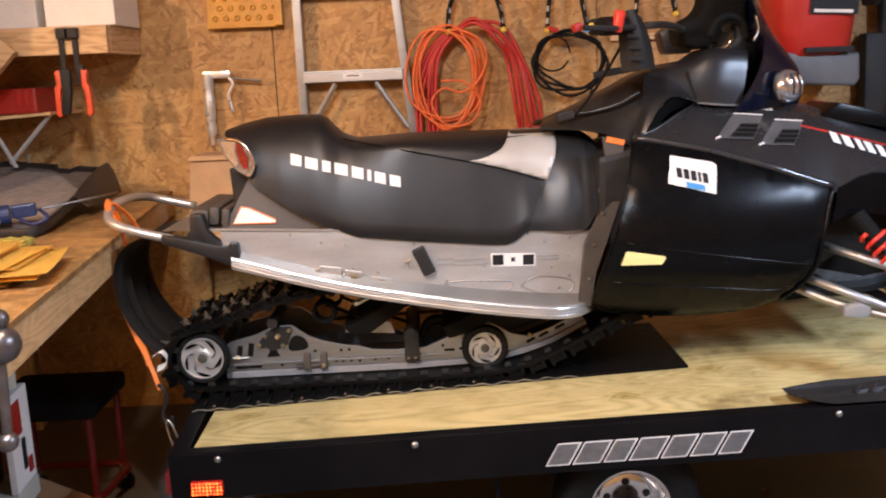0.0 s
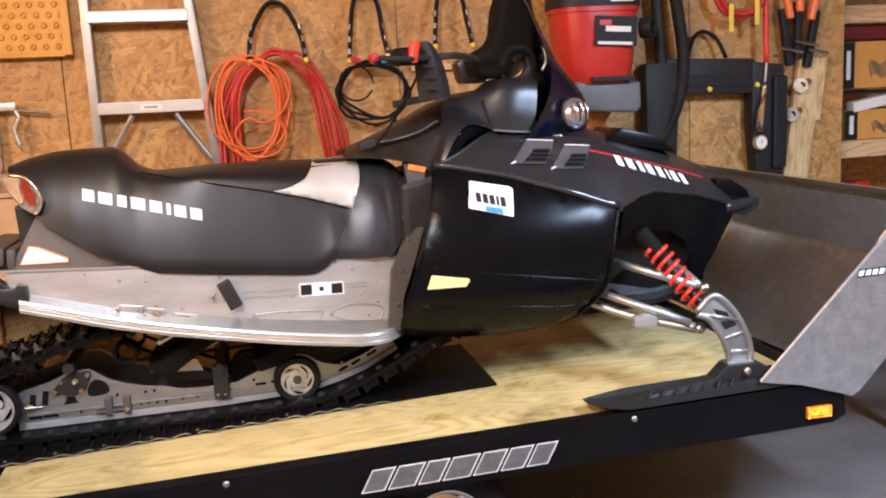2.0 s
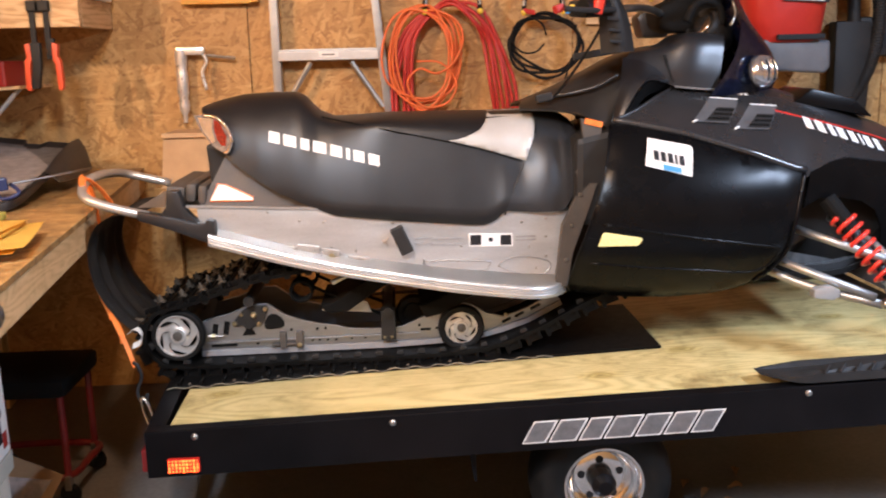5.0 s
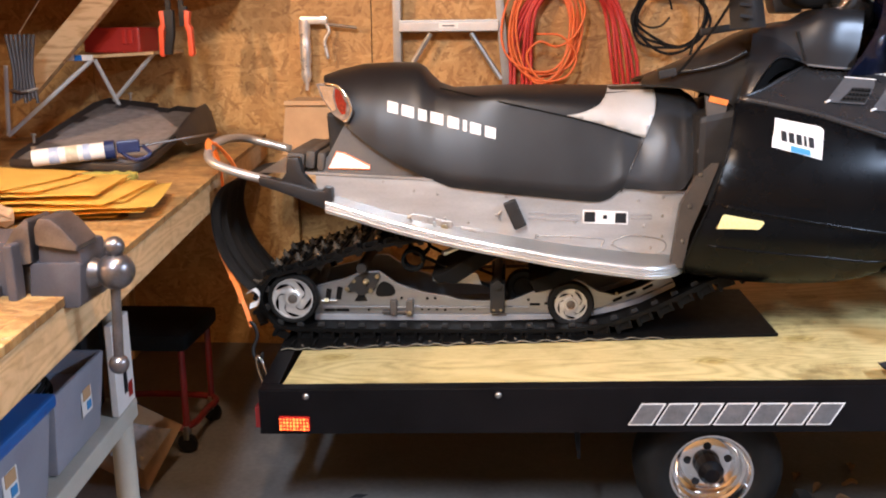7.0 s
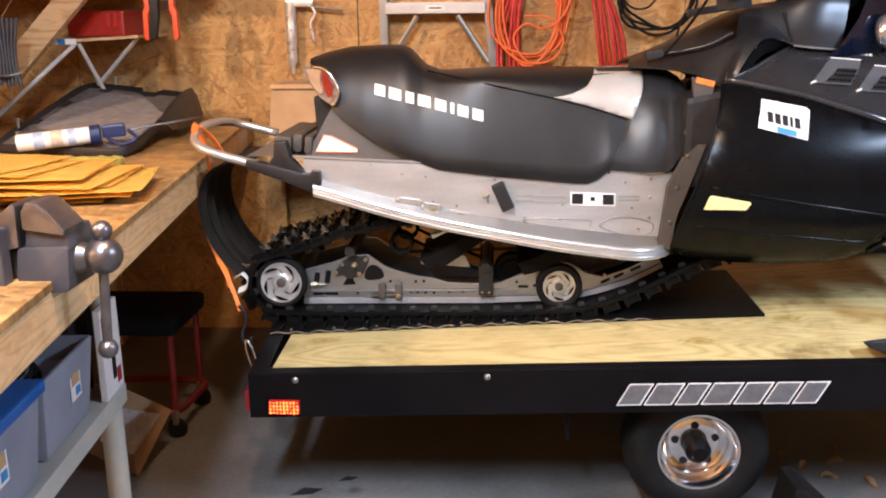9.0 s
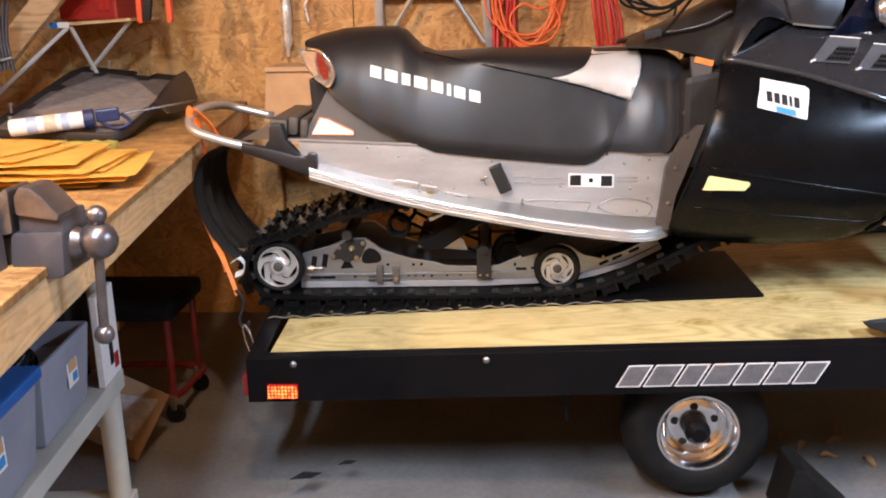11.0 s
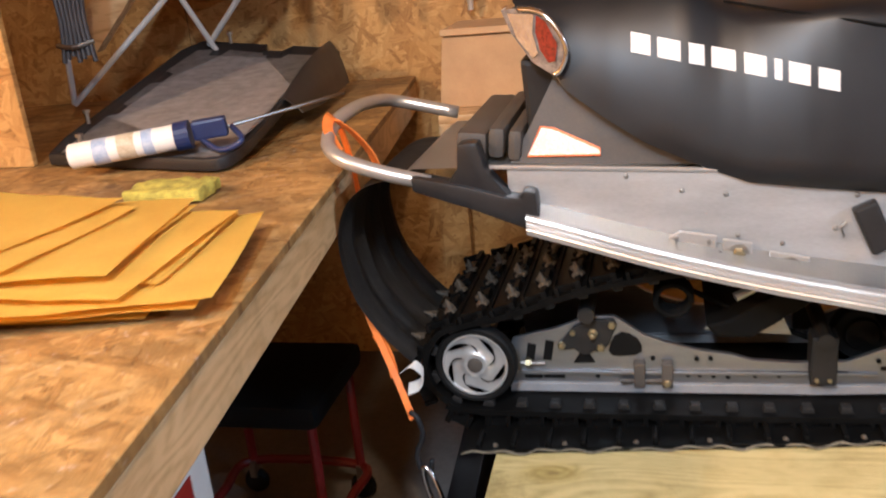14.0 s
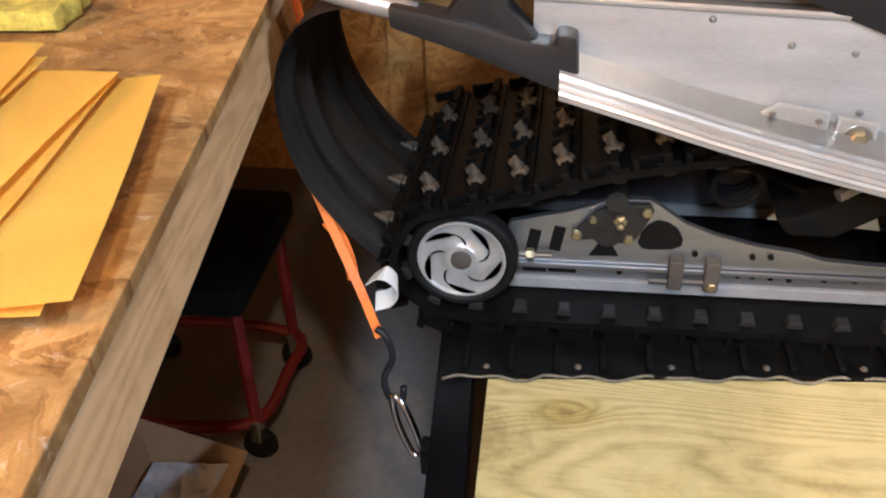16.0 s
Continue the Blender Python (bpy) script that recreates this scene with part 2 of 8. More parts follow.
STEEL = surface("zinc_steel", (0.36, 0.35, 0.33), (0.52, 0.51, 0.48), 0.35, 1.0, 18, relief=0.06)
CHROME = surface("chrome", (0.68, 0.68, 0.68), (0.78, 0.78, 0.78), 0.14, 1.0, 12, relief=0.02, wear=0.06)
BRASS = surface("yellow_zinc", (0.26, 0.21, 0.12), (0.42, 0.35, 0.21), 0.4, 0.8, 30, relief=0.1)
WHITE_PRINT = surface("white_print", (0.72, 0.71, 0.68), (0.82, 0.81, 0.78), 0.5, 0, 30, relief=0.02)
BLUE_PRINT = surface("blue_print", (0.04, 0.22, 0.5), (0.06, 0.28, 0.58), 0.5, 0, 30, relief=0.02)
DARK_PRINT = surface("dark_print", (0.008, 0.008, 0.009), (0.016, 0.016, 0.018), 0.55, 0, 30, relief=0.02, spec=0.3)
GREY_PRINT = surface("grey_print", (0.12, 0.12, 0.125), (0.22, 0.22, 0.225), 0.4, 0.5, 30, relief=0.02)
ORANGE = surface("orange_web", (0.75, 0.16, 0.02), (0.9, 0.24, 0.04), 0.6, 0, 60, relief=0.3)
RED = surface("red_plastic", (0.42, 0.022, 0.015), (0.55, 0.035, 0.025), 0.32, 0, 8, relief=0.03)
RED_PAINT = surface("red_paint", (0.30, 0.015, 0.012), (0.42, 0.03, 0.02), 0.4, 0, 12, relief=0.08)
RED_SPRING = surface("red_spring", (0.6, 0.03, 0.015), (0.75, 0.05, 0.03), 0.3, 0, 20, relief=0.03)
YELLOW = surface("yellow_plastic", (0.75, 0.5, 0.04), (0.88, 0.62, 0.08), 0.45, 0, 20, relief=0.05)
GREY_PLASTIC = surface("grey_plastic", (0.10, 0.11, 0.125), (0.15, 0.16, 0.18), 0.4, 0, 12, relief=0.05)
CARD = surface("cardboard", (0.42, 0.26, 0.13), (0.55, 0.36, 0.19), 0.75, 0, 12, relief=0.1)
MANILA = surface("yellow_envelope", (0.84, 0.52, 0.085), (0.95, 0.66, 0.14), 0.62, 0, 9, relief=0.06)
PINE_RIM = timber("pine_rim", (0.54, 0.35, 0.165), (0.70, 0.485, 0.255), "Y", 9.0, 5.0, lines=18.0, grime=0.4)
ORANGE_RED = surface("orange_red_grip", (0.62, 0.06, 0.02), (0.75, 0.1, 0.03), 0.45, 0, 20)
ORANGE_RED2 = surface("bright_orange", (0.8, 0.16, 0.04), (0.92, 0.24, 0.07), 0.4, 0, 20)
WHEEL_CAST = surface("cast_wheel", (0.50, 0.49, 0.47), (0.66, 0.655, 0.64), 0.34, 0.6, 14, relief=0.03)
DUSTY_STUD = surface("dusty_stud", (0.035, 0.027, 0.019), (0.15, 0.118, 0.085), 0.65, 0.3, 60, relief=0.3)
HOOD_BLACK = surface("hood_paint", (0.016, 0.016, 0.017), (0.024, 0.024, 0.026), 0.27, 0, 5, relief=0.02, wear=0.06, spec=0.95)
PALE_PRINT = surface("pale_grey_print", (0.26, 0.26, 0.26), (0.36, 0.36, 0.36), 0.5, 0.2, 30)
# black foam and plastic; also the painted shade of rail and wheel openings
POD_BLACK = surface("matte_black_and_shade", (0.003, 0.003, 0.003), (0.007, 0.0065, 0.006), 0.8, 0, 20, relief=0.3, spec=0.15)
FLAP = surface("dusty_flap", (0.003, 0.003, 0.003), (0.09, 0.082, 0.075), 0.55, 0, 5, (1, 5, 0.5), relief=0.25, spec=0.16)

# ---------------------------------------------------------------- shapes
BASE = {}


def thing(name, at, label, category, group="", kind=""):
    """A top-level Empty at the thing's base."""
    ob = new(name)
    ob.empty_display_size = 0.05
    ob.location = at
    BASE[ob.name] = Vector(at)
    return tagged(ob, label, category, group, kind)


def part(name, bm, material, parent=None, label="", smooth=False):
    """Links a bmesh, in world coordinates, as one mesh under a thing or part (or alone)."""
    base = BASE[parent.name] if parent else Vector((0, 0, 0))
    if base.length:
        bmesh.ops.translate(bm, verts=bm.verts, vec=-base)
    me = bpy.data.meshes.new(name)
    bm.normal_update()
    bm.to_mesh(me)
    bm.free()
    for mt in (material if isinstance(material, (list, tuple)) else [material]):
        me.materials.append(mt)
    ob = new(name, me)
    if parent:
        ob.parent = parent
        BASE[ob.name] = base
    if smooth:
        for p in me.polygons:
            p.use_smooth = True
        if smooth != "all":
            me.set_sharp_from_angle(angle=radians(38))
    return tagged(ob, label) if label else ob


def alone(name, bm, material, label, category, group="", kind="", smooth=False):
    """A thing that is one mesh; its origin is set at its base."""
    lo = Vector([min(v.co[k] for v in bm.verts) for k in range(3)])
    hi = Vector([max(v.co[k] for v in bm.verts) for k in range(3)])
    at = Vector(((lo.x + hi.x) / 2, (lo.y + hi.y) / 2, lo.z))
    bmesh.ops.translate(bm, verts=bm.verts, vec=-at)
    ob = part(name, bm, material, None, "", smooth)
    ob.location = at
    BASE[ob.name] = at
    return tagged(ob, label, category, group, kind)


def bevelled(bm, width, segments=2):
    if width:
        edges = [e for e in bm.edges if len(e.link_faces) == 2 and e.calc_face_angle(0) > 0.6]
        bmesh.ops.bevel(bm, geom=edges, offset=width, segments=segments, affect="EDGES", profile=0.6)
    return bm


def box(c, s, bevel=0.003, turn=(0, 0, 0), bm=None):
    """A bevelled box by its middle, size and turn in degrees."""
    b = bmesh.new()
    bmesh.ops.create_cube(b, size=1)
    bmesh.ops.scale(b, vec=s, verts=b.verts)
    bevelled(b, min(bevel, 0.45 * min(s)))
    bmesh.ops.transform(b, matrix=pose(*c, *turn), verts=b.verts)
    return merge(bm, b)


def merge(bm, b):
    if bm is None:
        return b
    me = bpy.data.meshes.new("tmp")
    b.to_mesh(me)
    b.free()
    bm.from_mesh(me)
    bpy.data.meshes.remove(me)
    return bm


def prism(points, a, b_, axis="y", bevel=0.0, bm=None, segments=2):
    """A prism: an outline in the plane across the axis, from a to b_ along it."""
    b = bmesh.new()
    put = {"y": lambda p, d: (p[0], d, p[1]), "x": lambda p, d: (d, p[0], p[1]), "z": lambda p, d: (p[0], p[1], d)}[axis]
    low = [b.verts.new(put(p, a)) for p in points]
    high = [b.verts.new(put(p, b_)) for p in points]
    n = len(points)
    b.faces.new(low)
    b.faces.new(high[::-1])
    for i in range(n):
        b.faces.new((low[i], high[i], high[(i + 1) % n], low[(i + 1) % n]))
    bmesh.ops.recalc_face_normals(b, faces=b.faces)
    bevelled(b, bevel, segments)
    return merge(bm, b)


def smooth_line(points, steps=6, closed=False):
    """A Catmull-Rom line through the points."""
    pts = [Vector(p) for p in points]
    n = len(pts)
    out = []
    for i in range(n if closed else n - 1):
        p0 = pts[(i - 1) % n] if closed or i else 2 * pts[0] - pts[1]
        p1, p2 = pts[i], pts[(i + 1) % n]
        p3 = pts[(i + 2) % n] if closed or i + 2 < n else 2 * pts[-1] - pts[-2]
        for k in range(steps):
            t = k / steps
            out.append(0.5 * ((2 * p1) + (p2 - p0) * t + (2 * p0 - 5 * p1 + 4 * p2 - p3) * t * t + (3 * p1 - p0 - 3 * p2 + p3) * t ** 3))
    if not closed:
        out.append(pts[-1])
    return out


def tube(points, r, sides=10, steps=6, closed=False, bm=None, flat=None, caps=True):
    """A round bar swept along a smooth line; r is a number or one for each end. flat: (width, height) of a strap instead."""
    line = smooth_line(points, steps, closed) if steps > 1 else [Vector(p) for p in points]
    b = bmesh.new()
    n = len(line)
    rings, side = [], None
    for i, p in enumerate(line):
        q = line[(i + 1) % n] if closed or i < n - 1 else p
        o = line[i - 1] if closed or i else p
        way = (q - o).normalized()
        if side is None:
            side = way.orthogonal().normalized() if flat is None else way.cross(Vector((0, 0, 1)) if abs(way.z) < 0.95 else Vector((1, 0, 0))).normalized()
        side = (side - way * side.dot(way)).normalized()
        up = way.cross(side)
        rad = r[0] + (r[1] - r[0]) * i / (n - 1) if isinstance(r, tuple) else r
        ring = []
        for k in range(sides if flat is None else 4):
            if flat is None:
                a = 2 * math.pi * k / sides
                off = side * math.cos(a) * rad + up * math.sin(a) * rad
            else:
                off = side * flat[0] / 2 * (1, -1, -1, 1)[k] + up * flat[1] / 2 * (1, 1, -1, -1)[k]
            ring.append(b.verts.new(p + off))
        rings.append(ring)
    m = len(rings[0])
    for i in range(n if closed else n - 1):
        r0, r1 = rings[i], rings[(i + 1) % n]
        for k in range(m):
            b.faces.new((r0[k], r0[(k + 1) % m], r1[(k + 1) % m], r1[k]))
    if not closed and caps:
        b.faces.new(rings[0])
        b.faces.new(rings[-1][::-1])
    bmesh.ops.recalc_face_normals(b, faces=b.faces)
    return merge(bm, b)


def lathe(profile, centre, axis=(0, 0, 1), sides=32, bm=None, start=0.0, sweep=360.0, caps=True):
    """A turned body: (radius, height) pairs round an axis."""
    b = bmesh.new()
    rings = []
    full = sweep >= 360
    count = sides if full else sides + 1
    for rad, h in profile:
        rings.append([b.verts.new((rad * math.cos(radians(start + sweep * k / sides)), rad * math.sin(radians(start + sweep * k / sides)), h)) for k in range(count)])
    for r0, r1 in zip(rings, rings[1:]):
        for k in range(sides):
            b.faces.new((r0[k], r0[(k + 1) % count], r1[(k + 1) % count], r1[k]))
    if full and caps:
        for ring, rad in ((rings[0], profile[0][0]), (rings[-1], profile[-1][0])):
            if rad > 1e-4:
                b.faces.new(ring)
    bmesh.ops.remove_doubles(b, verts=b.verts, dist=1e-6)
    bmesh.ops.recalc_face_normals(b, faces=b.faces)
    turn = Vector(axis).to_track_quat("Z", "Y").to_matrix().to_4x4()
    bmesh.ops.transform(b, matrix=Matrix.Translation(centre) @ turn, verts=b.verts)
    return merge(bm, b)


def ball(centre, r, bm=None, scale=(1, 1, 1), seg=16):
    b = bmesh.new()
    bmesh.ops.create_uvsphere(b, u_segments=seg, v_segments=seg // 2 + 2, radius=r)
    bmesh.ops.scale(b, vec=scale, verts=b.verts)
    bmesh.ops.translate(b, verts=b.verts, vec=centre)
    return merge(bm, b)


def bolt(centre, r, h, axis=(0, -1, 0), bm=None, sides=6):
    return lathe([(0.0, 0.0), (r, 0.0), (r, h * 0.7), (r * 0.75, h), (0.0, h)], centre, axis, sides, bm)


def interp(table, x):
    return float(np.interp(x, [p[0] for p in table], [p[1] for p in table]))


def panel(outline, depth, thick=0.006, step=0.03, mirror=None, bm=None, soft=0.0):
    """A curved sheet: an outline in x and z, cut into a grid, its y given by depth(x, z), with thickness away from the viewer's side.
    mirror: the y about which it is mirrored."""
    b = bmesh.new()
    f = b.faces.new([b.verts.new((x, 0, z)) for x, z in outline])
    xs, zs = [p[0] for p in outline], [p[1] for p in outline]
    for lo, hi, no in ((min(xs), max(xs), (1, 0, 0)), (min(zs), max(zs), (0, 0, 1))):
        for k in range(1, max(2, int((hi - lo) / step))):
            d = lo + (hi - lo) * k / max(2, int((hi - lo) / step))
            bmesh.ops.bisect_plane(b, geom=b.verts[:] + b.edges[:] + b.faces[:], plane_co=Vector(no) * d, plane_no=no)
    bmesh.ops.triangulate(b, faces=[f for f in b.faces if len(f.verts) > 4])
    for v in b.verts:
        v.co.y = depth(v.co.x, v.co.z)
    if soft:
        for v in b.verts:
            if v.is_boundary:
                v.co.y += soft
    bmesh.ops.recalc_face_normals(b, faces=b.faces)
    if sum(f.normal.y * f.calc_area() for f in b.faces) > 0:
        bmesh.ops.reverse_faces(b, faces=b.faces)
    b.normal_update()
    if thick:
        ret = bmesh.ops.extrude_face_region(b, geom=b.faces[:])
        for v in ret["geom"]:
            if isinstance(v, bmesh.types.BMVert):
                v.co.y += thick
        bmesh.ops.recalc_face_normals(b, faces=b.faces)
    if mirror is not None:
        for v in b.verts:
            v.co.y = 2 * mirror - v.co.y
        bmesh.ops.reverse_faces(b, faces=b.faces)
    return merge(bm, b)


def loft(lines, along_=5, across=4, thick=0.005, mirror=None, bm=None):
    """A smooth skin through a few guide lines with equal numbers of points, with thickness."""
    b = bmesh.new()
    guides = [smooth_line(p, along_) for p in lines]
    rows_ = []
    for i in range(len(guides[0])):
        pts = smooth_line([g_[i] for g_ in guides], across)
        rows_.append([b.verts.new((p.x, p.y if mirror is None else 2 * mirror - p.y, p.z)) for p in pts])
    for r0, r1 in zip(rows_, rows_[1:]):
        for k in range(len(r0) - 1):
            b.faces.new((r0[k], r0[k + 1], r1[k + 1], r1[k]))
    bmesh.ops.recalc_face_normals(b, faces=b.faces)
    if sum(f.normal.y * f.calc_area() for f in b.faces) * (1 if mirror is None else -1) > 0:
        bmesh.ops.reverse_faces(b, faces=b.faces)
    if thick:
        bmesh.ops.solidify(b, geom=b.faces[:], thickness=thick)
    return merge(bm, b)


def bars(places, height, material, parent, name, face, lean=0.25, label=""):
    """A row of plain slanted blocks in place of lettering: (start, width) pairs on a line, with face(s, h) giving the place."""
    for s, w in places:
        b = bmesh.new()
        n = max(1, int(w / 0.012))
        low = [b.verts.new(face(s + w * k / n, 0)) for k in range(n + 1)]
        high = [b.verts.new(face(s + height * lean + w * k / n, height)) for k in range(n + 1)]
        for k in range(n):
            b.faces.new((low[k], low[k + 1], high[k + 1], high[k]))
        bmesh.ops.recalc_face_normals(b, faces=b.faces)
        part(name, b, material, parent, label)

# ---------------------------------------------------------------- the garage
WALL_Y = 1.65
X0, X1, Y0, ROOF = -2.6, 5.2, -4.4, 2.75


def structure(name, bm, material, label, category):
    return alone(name, bm, material, label, category, kind="structure")


structure("floor", box(((X0 + X1) / 2, (Y0 + 3.2) / 2, -0.06), (X1 - X0 + 0.4, 3.2 - Y0 + 0.4, 0.12), 0), CONCRETE, "stained grey concrete garage floor", "floor")
structure("ceiling", box(((X0 + X1) / 2, (Y0 + 3.2) / 2, ROOF + 0.05), (X1 - X0 + 0.4, 3.2 - Y0 + 0.4, 0.1), 0), OSB_TOP, "strand board garage ceiling", "ceiling")
# back wall: separate sheets with dark joints at the seams
wall_back = thing("wall_north", (1.0, WALL_Y + 0.05, 0), "strand board wall in sheets with tools hung on it", "wall", kind="structure")
part("studs", box(((X0 + 3.42) / 2, WALL_Y + 0.055, ROOF / 2), (3.42 - X0, 0.07, ROOF), 0), DARK_PRINT, wall_back)
for xa, xb in ((X0, -1.265), (-1.262, -0.047), (-0.043, 1.297), (1.3, 2.639), (2.643, 3.435)):
    part("sheet", box(((xa + xb) / 2, WALL_Y + 0.008, ROOF / 2), (xb - xa, 0.016, ROOF), 0.001), OSB_WALL, wall_back)
structure("wall_south", box(((X0 + X1) / 2, Y0 - 0.05, ROOF / 2), (X1 - X0, 0.1, ROOF), 0), OSB_WALL, "strand board wall behind the viewer", "wall")
structure("wall_west", box((X0 - 0.05, (Y0 + 3.2) / 2, ROOF / 2), (0.1, 3.2 - Y0, ROOF), 0), OSB_SIDE, "strand board side wall", "wall")
structure("wall_east", box((X1 + 0.05, (Y0 + 3.2) / 2, ROOF / 2), (0.1, 3.2 - Y0, ROOF), 0), OSB_SIDE, "strand board side wall", "wall")
# the shelf bay past the end of the back wall
structure("wall_bay", box(((3.42 + X1) / 2, 2.35, ROOF / 2), (X1 - 3.42, 0.1, ROOF), 0), OSB_WALL, "shaded strand board wall behind shelves", "wall")
structure("wall_end", box((3.41, 2.02, ROOF / 2), (0.05, 0.62, ROOF), 0.002), PINE_Z, "wooden end of the strand board wall", "wall")

# ---------------------------------------------------------------- the trailer
def deck(x):
    """Height of the deck, which rises towards the hitch."""
    return 0.457 + 0.030 * x


REAR, FRONT, FAR = -0.127, 2.272, 1.25
SKEW = 0.07
trailer = thing("snowmobile_trailer", (1.05, 0.6, 0), "black steel flat-deck trailer with a plywood floor", "trailer")


def rail_outline(top, bottom):
    return [(REAR, deck(REAR) + top), (FRONT, deck(FRONT) + top), (FRONT + 0.012, deck(FRONT) + bottom + 0.02), (FRONT - 0.03, deck(FRONT) + bottom), (REAR, deck(REAR) + bottom)]


for y in (0.0, FAR):
    part("side_rail", prism(rail_outline(0.003, -0.125), y, y + 0.045, "y", 0.004), BLACK_STEEL, trailer)
# plywood sheet with a rim of steel
ply = prism([(REAR + 0.058, deck(REAR + 0.058) - 0.02), (REAR + 0.058, deck(REAR + 0.058)), (2.2, deck(2.2)), (2.2, deck(2.2) - 0.02)], 0.012, FAR + 0.03, "y", 0.0015)
for v in ply.verts:
    if v.co.x < 0:
        v.co.x -= SKEW * min(v.co.y, 0.42)
part("plywood_deck", ply, PLY, trailer, "treated plywood with knots")
sill = bmesh.new()
for y0, y1 in ((0.0455, 0.42), (0.4205, FAR)):
    prism([(REAR, deck(REAR) - 0.1), (REAR, deck(REAR) + 0.002), (REAR + 0.050, deck(REAR) + 0.004), (REAR + 0.050, deck(REAR) - 0.1)], y0, y1, "y", 0.002, sill)
for v in sill.verts:
    v.co.x -= SKEW * min(v.co.y, 0.42)
part("rear_sill", sill, BLACK_STEEL, trailer)
part("front_sill", box((2.235, 0.63, deck(2.235) - 0.05), (0.07, 1.2, 0.1), 0.004), BLACK_STEEL, trailer)
for x in (0.4, 1.0, 1.6):
    part("cross_member", box((x, 0.63, deck(x) - 0.06), (0.05, 1.15, 0.07), 0.004), BLACK_STEEL, trailer)
for x in (0.002, 0.515, 1.62):
    part("deck_bolt", lathe([(0, 0.006), (0.006, 0.005), (0.009, 0.002), (0.0095, 0)], (x, 0.0, deck(x) - 0.017), (0, -1, 0), 14), STEEL, trailer, smooth=True)
part("axle", tube([(1.09, 0.09, 0.22), (1.09, FAR - 0.05, 0.22)], 0.025, 12, 1), BLACK_STEEL, trailer)
for y in (0.2, FAR - 0.15):
    part("spring_hanger", prism([(0.98, deck(1) - 0.11), (1.2, deck(1) - 0.11), (1.13, 0.2), (1.05, 0.2)], y, y + 0.03, "y", 0.003), BLACK_STEEL, trailer)
part("tongue", box((3.0, 0.62, 0.44), (1.6, 0.075, 0.075), 0.005), BLACK_STEEL, trailer)
part("stake", prism([(0.715, deck(0.7) - 0.12), (0.735, deck(0.7) - 0.12), (0.738, 0.25), (0.73, 0.25)], 0.06, 0.09), BLACK_STEEL, trailer)


def wheel(y, side):
    """Small five-stud wheel on a steel rim."""
    c = Vector((1.092, y, 0.212))
    ax = (0, -side, 0)
    w = part("wheel", lathe([(0.02, -0.10), (0.035, -0.1), (0.035, 0.0), (0.02, 0.02)], c, ax, 16), BLACK_STEEL, trailer)
    prof = [(0.108, -0.005), (0.118, 0.004), (0.140, 0.010), (0.165, 0.008), (0.184, -0.004), (0.196, -0.022), (0.201, -0.045), (0.2015, -0.075), (0.200, -0.1), (0.19, -0.122), (0.165, -0.14), (0.13, -0.14), (0.108, -0.13)]
    part("tyre", lathe(prof, c, ax, 56, caps=False), RUBBER, w, "worn black rubber", smooth="all")
    rim = [(0.113, -0.004), (0.112, 0.004), (0.106, 0.004), (0.1, -0.004), (0.098, -0.022), (0.091, -0.026), (0.087, -0.046), (0.082, -0.05), (0.078, -0.052), (0.066, -0.047), (0.045, -0.045), (0.034, -0.046), (0.034, -0.056), (0.11, -0.06)]
    part("rim", lathe(rim, c, ax, 48, caps=False), CHROME, w, "bright galvanised steel", smooth=True)
    part("hub_cap", lathe([(0.034, -0.06), (0.034, -0.03), (0.03, -0.005), (0.024, 0.004), (0.0, 0.006)], c, ax, 20), MATTE_PLASTIC, w, smooth=True)
    for k in range(5):
        a = radians(90 + 72 * k + 4)
        p = c + Vector((0.057 * math.cos(a), -side * -0.0465, 0.057 * math.sin(a)))
        part("stud_hole", lathe([(0.0115, 0.0), (0.0115, 0.0012), (0.0, 0.0012)], p, ax, 12), DARK_PRINT, w)
    return w


wheel(0.075, 1)
wheel(FAR - 0.04, -1)


def face_lamp(x0, x1, z0, z1, colour, strength, name, label):
    b = box(((x0 + x1) / 2, -0.004, (z0 + z1) / 2), (x1 - x0, 0.014, z1 - z0), 0.003)
    lens = part(name, b, glow(name + "_lens", colour, strength), trailer, label)
    nx, nz = 9, 4
    fb = bmesh.new()
    for i in range(nx):
        for j in range(nz):
            px, pz = x0 + (x1 - x0) * (i + 0.5) / nx, z0 + (z1 - z0) * (j + 0.5) / nz
            ball((px, -0.011, pz), 0.0018 + 0.0026 * random.random(), fb, (1, 0.5, 1), 6)
    part("lens_dots", fb, glow(name + "_dots", (min(1, colour[0] * 2.2), colour[1] * 1.2 + 0.06, 0.01), strength * 16), lens)


face_lamp(-0.071, 0.011, 0.345, 0.383, (0.30, 0.008, 0.003), 0.5, "side_marker_lamp", "lit red marker lamp")
face_lamp(2.151, 2.229, 0.424, 0.458, (0.5, 0.11, 0.004), 0.3, "side_marker_lamp", "amber marker lamp")
# reflector and unlit rear lamp get a slight added glow for caught light
part("corner_reflector", lathe([(0.02, 0), (0.02, 0.006), (0.0, 0.009)], (FRONT + 0.01, 0.03, deck(FRONT) - 0.06), (1, -0.5, 0), 16), glow("amber_reflector_glow", (0.75, 0.18, 0.01), 0.05), trailer)
part("rear_lamp", box((REAR - 0.006, 0.05, 0.375), (0.014, 0.09, 0.06), 0.003), glow("rear_red_glow", (0.16, 0.008, 0.008), 0.01), trailer, "dull red rear lamp")

